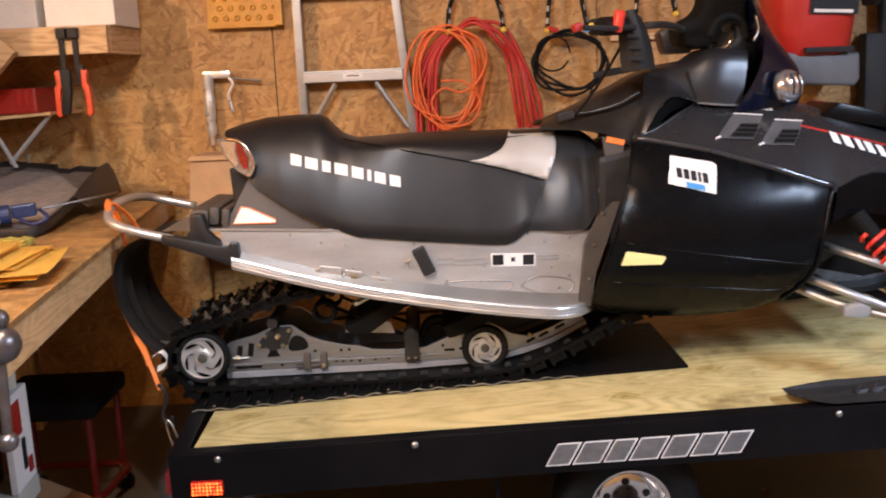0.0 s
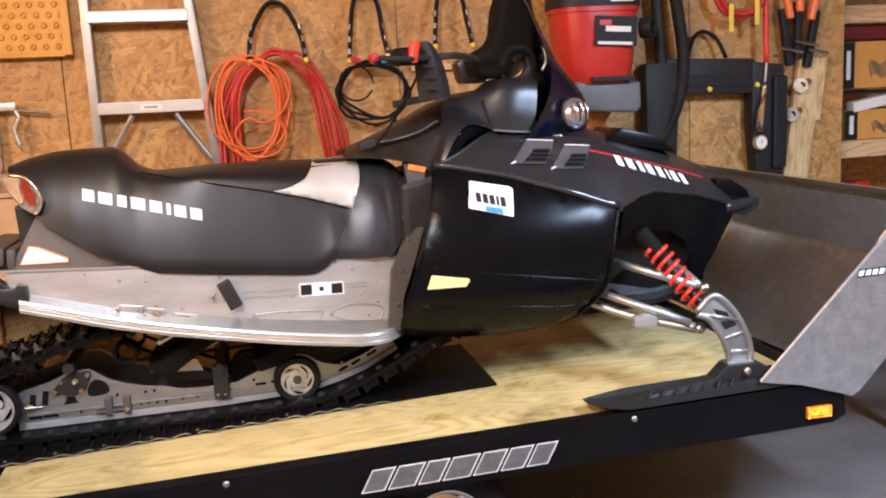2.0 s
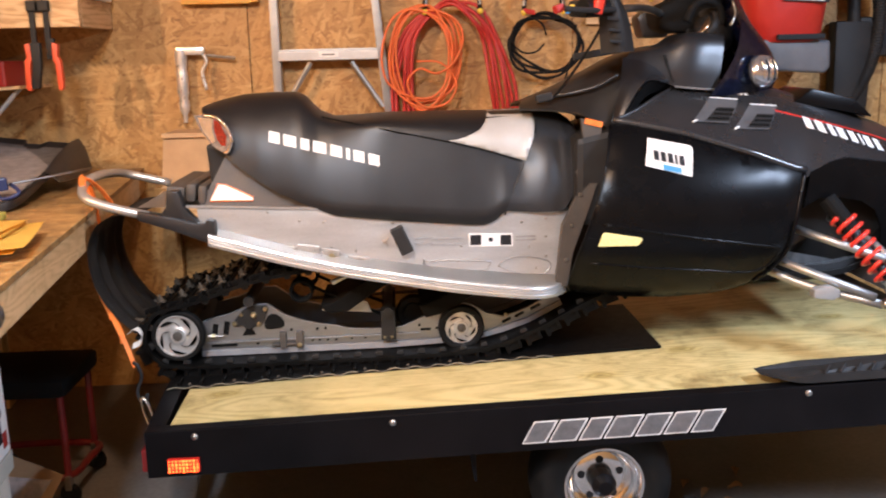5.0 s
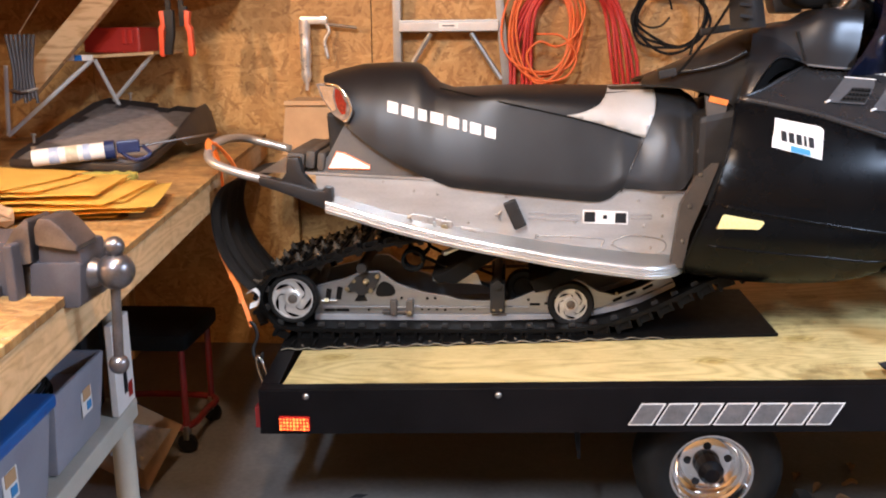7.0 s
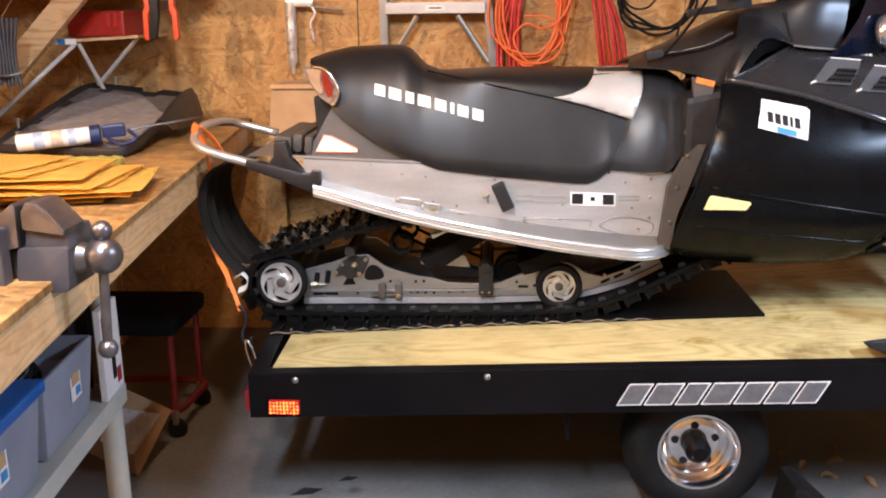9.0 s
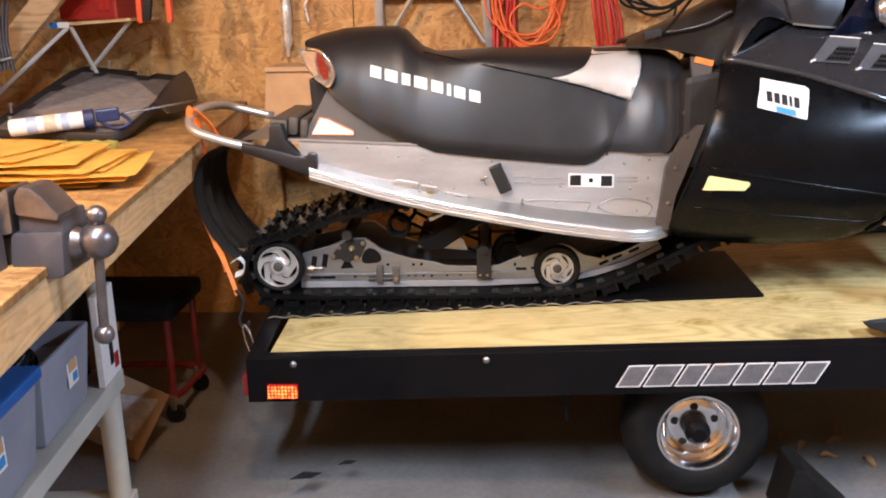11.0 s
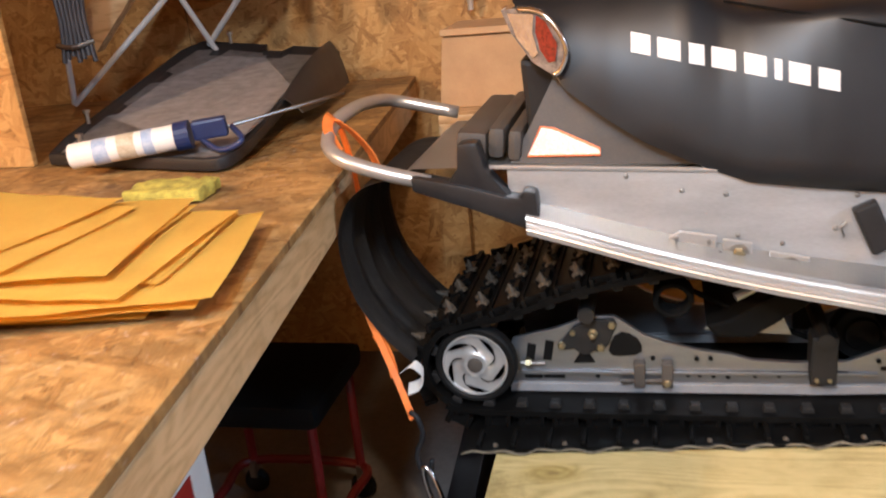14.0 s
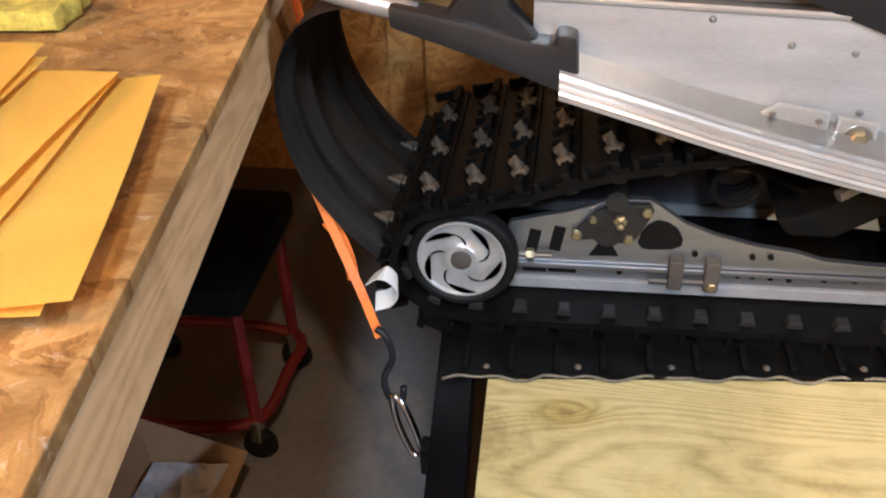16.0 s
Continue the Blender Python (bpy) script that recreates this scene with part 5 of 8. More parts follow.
bars([(0.013 * k, 0.009) for k in range(9)], 0.009, WHITE_PRINT, hood, "small_mark", lambda s, h: hood_at(1.485 + s, 1.268 - 0.16 * s + h, 0.002), 0.3)


def hood_face(s, h):
    return hood_at(1.742 + s, 1.158 - 0.33 * s + h, 0.003)


bars([(a * 0.72, w * 0.62) for a, w in letters], 0.030, WHITE_PRINT, hood, "side_block", hood_face, 0.0, "white lettering as plain blocks")
part("hood_scoop", prism([(1.74, 1.225), (1.80, 1.268), (1.93, 1.235), (2.0, 1.175)], YC - 0.11, YC + 0.11, "y", 0.012), SATIN_BLACK, hood, smooth=True)
part("nose_cap", prism([(2.10, 1.09), (2.16, 1.085), (2.225, 1.045), (2.235, 1.0), (2.12, 1.0)], YC - 0.15, YC + 0.15, "y", 0.015), SATIN_BLACK, hood, smooth=True)


def nose_y(x, z):
    return 0.27 + 0.55 * max(0, x - 1.75) ** 2 + 0.35 * max(0, 1.0 - z) ** 2


nose_out = [(1.715, 1.042), (1.77, 1.07), (1.82, 1.08), (1.97, 1.056), (2.10, 1.015), (2.115, 0.985), (2.085, 0.945), (2.03, 0.86), (1.965, 0.772), (1.95, 0.80), (1.945, 0.87), (1.92, 0.925), (1.87, 0.955), (1.80, 0.968), (1.745, 0.968), (1.70, 0.94)]
part("nose_panel", panel(nose_out, nose_y, 0.008, 0.03), SATIN_BLACK, sled, "dark lower nose panel", smooth=True)
part("far_nose_panel", panel(nose_out, nose_y, 0.008, 0.06, YC), SATIN_BLACK, sled, smooth=True)
part("front_bumper", tube([(2.08, 0.34, 1.005), (2.17, 0.39, 1.005), (2.25, 0.47, 1.0), (2.275, YC, 1.0), (2.25, far(0.47), 1.0), (2.17, far(0.39), 1.005), (2.08, far(0.34), 1.005)], 0.018, 10, 5), BODY_BLACK, sled, "black front bumper", smooth="all")
part("bumper_beak", panel([(2.09, 1.02), (2.20, 1.02), (2.272, 1.012), (2.262, 0.985), (2.19, 0.965), (2.115, 0.985)], lambda x, z: 0.335 + 0.6 * max(0, x - 2.08), 0.03, 0.03), BODY_BLACK, sled, smooth=True)
part("belly_pan", prism([(1.05, 0.70), (1.35, 0.68), (1.62, 0.75), (1.78, 0.83), (1.95, 0.80), (2.05, 0.92), (1.70, 1.0), (1.3, 1.0), (1.05, 0.92)], 0.38, far(0.38), "y", 0.02), MATTE_PLASTIC, sled, smooth=True)
part("engine_bulk", prism([(1.06, 0.90), (1.68, 0.82), (1.72, 1.03), (1.2, 1.18), (1.06, 1.15)], 0.34, far(0.34), "y", 0.02), MATTE_PLASTIC, sled)

part("arch_liner", panel([(1.66, 0.80), (1.68, 0.97), (1.78, 1.02), (1.90, 1.0), (2.0, 0.94), (2.02, 0.86), (1.97, 0.78), (1.85, 0.76)], lambda x, z: 0.385, 0.01, 0.08), POD_BLACK, sled, "black inner arch liner")
# console between the seat and the bars
ridge = [(0.936, 0.585, 1.249), (1.035, 0.585, 1.290), (1.125, 0.585, 1.332), (1.24, 0.585, 1.385), (1.36, 0.585, 1.40)]
upper = [(0.932, 0.545, 1.247), (1.03, 0.535, 1.284), (1.12, 0.525, 1.322), (1.228, 0.515, 1.372), (1.34, 0.51, 1.388)]
middle = [(0.920, 0.50, 1.240), (1.021, 0.49, 1.256), (1.115, 0.47, 1.272), (1.200, 0.455, 1.305), (1.27, 0.46, 1.335)]
lower = [(0.915, 0.47, 1.230), (1.011, 0.43, 1.226), (1.089, 0.40, 1.211), (1.150, 0.385, 1.180), (1.165, 0.385, 1.165)]
CONSOLE = surface("console_skin", (0.010, 0.009, 0.008), (0.022, 0.019, 0.017), 0.38, 0, 9, relief=0.15, fine=340, wear=0.1, spec=0.6)
console = part("console", loft([ridge, upper, middle, lower], 6, 5, 0.006), CONSOLE, sled, "dark leathery dash console with soft folds", smooth=True)
part("console_half", loft([ridge, upper, middle, lower], 6, 5, 0.006, YC), CONSOLE, console, smooth=True)
part("console_fold", tube([(1.00, 0.478, 1.262), (1.07, 0.463, 1.272), (1.14, 0.447, 1.290), (1.20, 0.44, 1.322)], 0.006, 8, 6), CONSOLE, console, smooth="all")
# curved shroud in front of the knee: a broad shoulder that runs down into a thin blade
shoulder = [(1.222, 0.47, 1.372), (1.203, 0.42, 1.300), (1.179, 0.385, 1.221), (1.150, 0.355, 1.125)]
crest = [(1.298, 0.455, 1.350), (1.236, 0.405, 1.302), (1.190, 0.368, 1.222), (1.152, 0.345, 1.124)]
inner_ = [(1.365, 0.455, 1.296), (1.280, 0.405, 1.308), (1.207, 0.362, 1.224), (1.157, 0.342, 1.122)]
for m in (None, YC):
    part("knee_shroud", loft([shoulder, crest, inner_], 8, 6, 0.007, m), BODY_BLACK, console, "smooth black knee shroud", smooth=True)
    part("shroud_gap", loft([[(1.365, 0.462, 1.292), (1.285, 0.42, 1.296), (1.21, 0.375, 1.214), (1.16, 0.35, 1.116)], [(1.40, 0.50, 1.276), (1.30, 0.46, 1.262), (1.23, 0.39, 1.205), (1.175, 0.345, 1.135)]], 6, 2, 0.004, m), POD_BLACK, console, smooth=True)
# raised neck between the console and the screen
neck_low = [(1.225, 0.475, 1.355), (1.30, 0.46, 1.325), (1.372, 0.45, 1.284), (1.43, 0.445, 1.276), (1.50, 0.45, 1.270)]
neck_mid = [(1.245, 0.49, 1.382), (1.335, 0.475, 1.372), (1.400, 0.455, 1.362), (1.445, 0.45, 1.352), (1.515, 0.46, 1.345)]
neck_top = [(1.265, 0.53, 1.392), (1.36, 0.50, 1.402), (1.412, 0.485, 1.428), (1.46, 0.48, 1.430), (1.53, 0.49, 1.425)]
neck_in = [(1.30, 0.585, 1.400), (1.38, 0.585, 1.412), (1.43, 0.585, 1.436), (1.48, 0.585, 1.440), (1.55, 0.585, 1.435)]
for m in (None, YC):
    part("dash_neck", loft([neck_low, neck_mid, neck_top, neck_in], 6, 4, 0.006, m), BODY_BLACK, console, smooth=True)
part("neck_seam", tube([(1.372, 0.446, 1.284), (1.43, 0.441, 1.277), (1.50, 0.446, 1.271)], 0.003, 6, 4), ALU_DULL, console)
part("neck_strap", tube([(1.345, 0.468, 1.375), (1.355, 0.46, 1.335), (1.368, 0.452, 1.295)], 0.005, 6, 5), RUBBER, console)
part("knee_pad", panel([(1.075, 1.205), (1.135, 1.19), (1.12, 1.03), (1.10, 1.02), (1.06, 1.05), (1.085, 1.12)], lambda x, z: 0.345, 0.02, 0.04), BROWN_PLASTIC, sled, "dusty grey side trim")
part("warning_label", box((1.11, 0.343, 1.192), (0.052, 0.002, 0.016), 0, (0, 14, 0)), ORANGE, sled)
part("foot_well", panel([(1.10, 1.02), (1.12, 1.02), (1.09, 0.93), (1.05, 0.82), (1.035, 0.72), (1.0, 0.72), (1.02, 0.90), (1.06, 0.98)], lambda x, z: 0.33, 0.03, 0.05), BROWN_PLASTIC, sled)
for x, z in ((1.07, 0.99), (1.045, 0.90), (1.03, 0.80)):
    part("trim_bolt", bolt((x, 0.329, z), 0.006, 0.005), STEEL, sled)

# windshield and lamp pod
wb = bmesh.new()
rows = []
wfront = [(1.255, 1.715), (1.31, 1.735), (1.37, 1.715), (1.41, 1.685), (1.46, 1.640), (1.50, 1.612), (1.565, 1.580), (1.65, 1.540), (1.75, 1.48)]
wedge = [(1.255, 1.470), (1.289, 1.498), (1.349, 1.536), (1.40, 1.556), (1.453, 1.562), (1.537, 1.543), (1.65, 1.50), (1.75, 1.44)]
whalf = [(1.255, 0.16), (1.37, 0.15), (1.46, 0.14), (1.54, 0.125), (1.65, 0.11), (1.75, 0.09)]
for z in np.linspace(1.255, 1.75, 26):
    xf, w = interp(wfront, z), interp(whalf, z)
    rows.append([wb.verts.new((xf + (interp(wedge, z) - xf) * abs(t) ** 1.9, YC + w * t, z)) for t in np.linspace(-1, 1, 17)])
for a, b in zip(rows, rows[1:]):
    for k in range(16):
        wb.faces.new((a[k], a[k + 1], b[k + 1], b[k]))
bmesh.ops.solidify(wb, geom=wb.faces[:], thickness=0.004)
part("windshield", wb, surface("tinted_screen", (0.004, 0.006, 0.018), (0.008, 0.014, 0.042), 0.07, 0, 5, relief=0.0, wear=0.03, coat=1.0), sled, "dark blue tinted windshield", smooth=True)
lamp_at, lamp_way = Vector((1.640, 0.452, 1.322)), Vector((0.45, -0.85, 0.22)).normalized()
lens_ = part("head_lamp", lathe([(0.050, -0.014), (0.049, 0.0), (0.043, 0.013), (0.030, 0.023), (0.014, 0.028), (0.0, 0.029)], lamp_at, lamp_way, 28), surface("lamp_glass", (0.32, 0.34, 0.38), (0.78, 0.80, 0.84), 0.10, 0.85, 30, coat=1.0), sled, "clear head lamp with bright flutes", smooth="all")
turn_ = lamp_way.to_track_quat("Z", "Y").to_matrix()
for k in range(5):
    u_ = -0.026 + 0.013 * k
    part("lamp_flute", tube([lamp_at + turn_ @ Vector((u_, w_, 0.031 - 9.0 * (u_ * u_ + w_ * w_))) for w_ in (-0.03, -0.015, 0.0, 0.015, 0.03)], 0.0028, 6, 3), DARK_PRINT if k % 2 else CHROME, lens_, smooth="all")
part("gauge", lathe([(0.0, 0.012), (0.045, 0.012), (0.05, 0.018), (0.056, 0.016), (0.06, 0.0), (0.055, -0.06), (0.03, -0.1)], (1.49, YC - 0.03, 1.455), (-0.75, -0.35, 0.5), 28), MATTE_PLASTIC, sled, "round gauge", smooth=True)
part("gauge_glass", lathe([(0.0, 0.004), (0.025, 0.003), (0.044, 0.0)], (1.480, YC - 0.034, 1.463), (-0.75, -0.35, 0.5), 24), surface("gauge_face", (0.20, 0.19, 0.18), (0.55, 0.53, 0.5), 0.06, 0.95, 14, coat=1.0), sled, "reflecting gauge glass", smooth="all")
part("bar_pad", prism([(1.357, 1.455), (1.352, 1.50), (1.365, 1.525), (1.40, 1.538), (1.43, 1.562), (1.445, 1.66), (1.48, 1.76), (1.545, 1.75), (1.565, 1.62), (1.56, 1.50), (1.50, 1.44), (1.40, 1.44)], YC + 0.0, YC + 0.14, "y", 0.025, None, 3), POD_BLACK, sled, "black bar pad and cover", smooth=True)
part("gauge_hood", tube([(1.418, YC - 0.085, 1.47), (1.44, YC - 0.085, 1.515), (1.48, YC - 0.08, 1.528), (1.52, YC - 0.075, 1.51), (1.53, YC - 0.07, 1.46)], 0.012, 8, 5), POD_BLACK, sled, smooth="all")
part("screen_bracket", tube([(1.548, YC - 0.10, 1.53), (1.552, YC - 0.12, 1.49), (1.535, YC - 0.13, 1.455)], 0.004, 6, 4), STEEL, sled, smooth="all")
bar = part("handlebar", tube([(1.42, YC + 0.12, 1.48), (1.36, YC, 1.50), (1.28, YC - 0.12, 1.51), (1.19, YC - 0.24, 1.505), (1.07, YC - 0.33, 1.505)], 0.011, 10, 6), STEEL, sled, smooth="all")
part("grip", tube([(1.165, YC - 0.262, 1.508), (1.055, YC - 0.34, 1.503)], 0.025, 12, 1), RUBBER, bar, "black rubber grip")
part("control_block", box((1.065, YC - 0.28, 1.505), (0.06, 0.05, 0.045), 0.012, (0, 0, 35)), MATTE_PLASTIC, bar)
part("stop_switch", lathe([(0.0, 0.0), (0.013, 0.0), (0.015, 0.004), (0.015, 0.05), (0.011, 0.056), (0.0, 0.057)], (1.094, 0.243, 1.487), (0.20, 0.0, 0.98), 18), RED_SPRING, bar, "red stop switch")
for x, z, mt in ((1.020, 1.497, BLUE_PRINT), (1.032, 1.508, YELLOW), (1.040, 1.500, surface("green_plastic", (0.03, 0.22, 0.06), (0.05, 0.32, 0.10), 0.45, 0, 20))):
    part("control_button", box((x, 0.268, z), (0.013, 0.012, 0.013), 0.003), mt, bar)
part("brake_lever", tube([(1.15, YC - 0.31, 1.50), (1.08, YC - 0.36, 1.496), (1.0, YC - 0.39, 1.50)], 0.008, 8, 4), MATTE_PLASTIC, bar)
part("lever_tip", box((0.985, YC - 0.375, 1.502), (0.028, 0.02, 0.022), 0.006, (0, -18, 20)), RED_PAINT, bar)
guard_a = [(1.108, 0.305, 1.535), (1.112, 0.305, 1.48), (1.116, 0.31, 1.43), (1.122, 0.315, 1.384)]
guard_b = [(1.140, 0.275, 1.546), (1.155, 0.27, 1.49), (1.165, 0.275, 1.44), (1.170, 0.285, 1.386)]
guard_c = [(1.165, 0.305, 1.538), (1.192, 0.31, 1.49), (1.207, 0.315, 1.44), (1.217, 0.32, 1.388)]
guard = part("hand_guard", loft([guard_a, guard_b, guard_c], 6, 6, 0.008), MATTE_PLASTIC, bar, "black plastic hand guard with slots", smooth=True)
for k in range(3):
    part("guard_slot", box((1.145 + 0.004 * k, 0.270 + 0.002 * k, 1.475 - 0.03 * k), (0.035, 0.006, 0.009), 0.002, (0, 8, 0)), DARK_PRINT, guard)
part("far_hand_guard", prism([(1.38, 1.43), (1.36, 1.50), (1.40, 1.53), (1.46, 1.50), (1.47, 1.43)], YC + 0.26, YC + 0.36, "y", 0.014), BODY_BLACK, bar, smooth=True)
part("throttle_cable", tube([(1.14, YC - 0.25, 1.48), (1.10, YC - 0.22, 1.40), (1.06, YC - 0.18, 1.33), (1.02, YC - 0.14, 1.27), (1.0, YC - 0.12, 1.25)], 0.004, 6, 5), RUBBER, bar)
part("cable_plug", box((0.985, YC - 0.13, 1.262), (0.05, 0.03, 0.025), 0.005, (0, -12, 0)), MATTE_PLASTIC, console)
part("bar_link", box((1.13, YC - 0.18, 1.385), (0.14, 0.02, 0.02), 0.005, (0, -8, 0)), MATTE_PLASTIC, bar)

# --- front suspension, near and far
def front_leg(m):
    g = (lambda y: far(y)) if m else (lambda y: y)

    def bar_(name, pts, r, mt=STEEL, steps=1, sides=10):
        return part(name, tube([(x, g(y), z) for x, y, z in pts], r, sides, steps), mt, sled, smooth="all")

    bar_("upper_arm", [(1.66, 0.34, 0.885), (1.875, 0.13, 0.815)], 0.012, ALU_DULL)
    bar_("upper_arm", [(1.80, 0.32, 0.90), (1.86, 0.20, 0.855), (1.885, 0.13, 0.815)], 0.011, ALU_DULL, 4)
    bar_("lower_arm", [(1.60, 0.34, 0.80), (1.85, 0.12, 0.71)], 0.012, ALU_DULL)
    bar_("lower_arm", [(1.61, 0.36, 0.755), (1.72, 0.25, 0.715), (1.87, 0.12, 0.69)], 0.013, ALU_DULL, 4)
    part("arm_cover", prism([(1.70, 0.725), (1.70, 0.70), (1.755, 0.692), (1.775, 0.70), (1.775, 0.722), (1.75, 0.733)], min(g(0.17), g(0.205)), max(g(0.17), g(0.205)), "y", 0.006), ALU_BRIGHT, sled, smooth=True)
    a, b = Vector((1.765, g(0.265), 0.965)), Vector((1.895, g(0.135), 0.755))
    d = (b - a)
    shock = part("shock_body", tube([a, a + d * 0.42], 0.025, 14, 1), POD_BLACK, sled, "black damper with a red coil spring")
    part("shock_rod", tube([a + d * 0.4, b], 0.013, 10, 1), DARK_PRINT, shock)
    coil = []
    side = d.normalized().orthogonal().normalized()
    up = d.normalized().cross(side)
    turns, steps = 7.5, 110
    for k in range(steps + 1):
        t = k / steps
        ang = 2 * math.pi * turns * t
        coil.append(a + d * (0.22 + 0.74 * t) + (side * math.cos(ang) + up * math.sin(ang)) * 0.031)
    part("coil_spring", tube(coil, 0.0065, 8, 1), RED_SPRING, shock, "red coil spring", smooth="all")
    sp = bmesh.new()
    y0, y1 = min(g(0.050), g(0.064)), max(g(0.050), g(0.064))
    prism([(1.845, 0.775), (1.882, 0.800), (1.922, 0.779), (1.966, 0.725), (2.000, 0.645), (1.998, 0.590), (1.939, 0.590), (1.905, 0.690), (1.856, 0.742)], y0, y1, "y", 0.003, sp)
    spin = part("spindle", sp, ALU_DULL, sled, "cast aluminium spindle with raised ribs", smooth=True)
    yo = g(0.050)
    for name, pts_ in (("outer_rib", [(1.835, 0.762), (1.882, 0.802), (1.924, 0.780), (1.967, 0.726), (2.001, 0.648), (2.000, 0.588)]), ("inner_rib", [(1.838, 0.752), (1.872, 0.735), (1.905, 0.690), (1.930, 0.640), (1.937, 0.588)])):
        part(name, tube([(x, yo, z) for x, z in pts_], 0.009, 8, 5), ALU_DULL, spin, smooth="all")
    for pts_ in (((1.850, 0.752), (1.962, 0.724)), ((1.915, 0.672), (1.985, 0.690)), ((1.930, 0.635), (1.998, 0.630))):
        part("cross_rib", tube([(x, yo, z) for x, z in pts_], 0.006, 8, 1), ALU_DULL, spin, smooth="all")
    for pts_ in ([(1.900, 0.735), (1.945, 0.726), (1.925, 0.752), (1.885, 0.765)], [(1.922, 0.700), (1.958, 0.710), (1.948, 0.724), (1.905, 0.725)]):
        part("recess", prism(pts_, min(yo, yo - 0.001 * (1 if not m else -1)), max(yo, yo - 0.001 * (1 if not m else -1)), "y"), DARK_PRINT, spin)
    part("saddle_boss", prism([(1.925, 0.605), (2.005, 0.605), (2.01, 0.565), (1.99, 0.55), (1.915, 0.575)], min(g(0.035), g(0.08)), max(g(0.035), g(0.08)), "y", 0.004), ALU_DULL, spin, smooth=True)
    part("ball_joint", ball((1.885, g(0.10), 0.815), 0.016), STEEL, sled, smooth="all")
    part("ball_joint", ball((1.865, g(0.09), 0.70), 0.016), STEEL, sled, smooth="all")
    # ski
    kb = bmesh.new()
    cols = []
    for x in np.linspace(1.50, 2.40, 50):
        z = deck(x) + 0.012
        if x < 1.62:
            z += 0.02 * ((1.62 - x) / 0.12) ** 1.5
        if x > 2.16:
            z += 1.3 * (x - 2.16) ** 2
        w = 0.060 * (0.25 + 0.75 * min(1.0, max(0.0, (x - 1.50) / 0.1) ** 0.6)) * (1 if x < 2.2 else 1 - 1.5 * (x - 2.2))
        rib = 0.028 * min(1, max(0, (x - 1.62) / 0.25))
        k_ = min(1.0, 0.15 + (x - 1.50) / 0.16)
        prof = [(-w, 0.022), (-w, 0.0), (-0.02, -0.004), (0.02, -0.004), (w, 0.0), (w, 0.022), (w - 0.008, 0.022), (w - 0.012, 0.008), (0.03, 0.008), (0.022, 0.01 + rib), (-0.022, 0.01 + rib), (-0.03, 0.008), (-w + 0.012, 0.008), (-w + 0.008, 0.022)]
        cols.append([kb.verts.new((x, g(0.057 + dy), z + dz * k_)) for dy, dz in prof])
    for p, q in zip(cols, cols[1:]):
        for k in range(14):
            kb.faces.new((p[k], p[(k + 1) % 14], q[(k + 1) % 14], q[k]))
    kb.faces.new(cols[0])
    kb.faces.new(cols[-1][::-1])
    bmesh.ops.recalc_face_normals(kb, faces=kb.faces)
    ski = part("ski", kb, MATTE_PLASTIC, sled, "black plastic ski with cross ribs", smooth=True)
    for k in range(7):
        x = 1.66 + 0.042 * k
        z = deck(x) + 0.03
        part("ski_rib", tube([(x, g(0.0), z + 0.004), (x + 0.03, g(0.035), z + 0.016)], 0.004, 6, 1), MATTE_PLASTIC, ski)
    part("ski_saddle", prism([(1.86, deck(1.9) + 0.03), (1.92, 0.60), (2.02, 0.60), (2.09, deck(2.08) + 0.03)], min(g(0.03), g(0.084)), max(g(0.03), g(0.084)), "y", 0.006), MATTE_PLASTIC, ski)
    part("ski_bolt", lathe([(0.012, 0), (0.012, 0.008), (0.008, 0.012), (0, 0.012)], (1.977, g(0.028), 0.578), (0, -1 if not m else 1, 0), 12), STEEL, ski)


front_leg(False)
front_leg(True)

# rubber mat on the deck under the track
mat = thing("rubber_mat", (0.6, 0.6, deck(0.6)), "thin black rubber mat with a frayed tan edge on the deck", "mat")
mb = bmesh.new()
low_, high_ = [], []
mat_line = [(-0.14, 0.31), (0.25, 0.335), (0.60, 0.356), (1.0, 0.375), (1.335, 0.39), (1.335, 0.87), (-0.14, 0.87)]
for x, y in mat_line:
    low_.append(mb.verts.new((x, y, deck(x) + 0.001)))
    high_.append(mb.verts.new((x, y, deck(x) + 0.009)))
mb.faces.new(high_)
mb.faces.new(low_[::-1])
for k in range(len(low_)):
    j = (k + 1) % len(low_)
    mb.faces.new((low_[k], low_[j], high_[j], high_[k]))
bmesh.ops.recalc_face_normals(mb, faces=mb.faces)
part("mat_sheet", mb, TRACK_RUBBER, mat)
random.seed(31)
fray = [(x, interp(mat_line[:5], x) - 0.003 + 0.004 * math.sin(x * 49) + random.uniform(-0.002, 0.002), deck(x) + 0.007 + 0.0035 * math.sin(x * 98 + 1)) for x in np.linspace(-0.14, 1.0, 58)]
part("frayed_edge", tube(fray, 0.0022, 6, 2), surface("frayed_cord", (0.02, 0.017, 0.013), (0.30, 0.25, 0.17), 0.8, 0, 26, relief=0.3), mat, "tan frayed cord along the edge", smooth="all")
for k in range(14):
    x = -0.11 + 0.064 * k
    part("mat_rib", box((x, interp(mat_line[:5], x) + 0.032, deck(x) + 0.014), (0.010, 0.052, 0.012), 0.003), TRACK_RUBBER, mat)
    if k % 2 == 0:
        part("mat_stud", lathe([(0.0, 0.006), (0.004, 0.005), (0.006, 0.0)], (x + 0.03, interp(mat_line[:5], x) + 0.018, deck(x) + 0.009), (0, -0.5, 0.9), 8), DUSTY_STUD, mat)

# ---------------------------------------------------------------- the workbench and what lies on it
TOP = 0.962


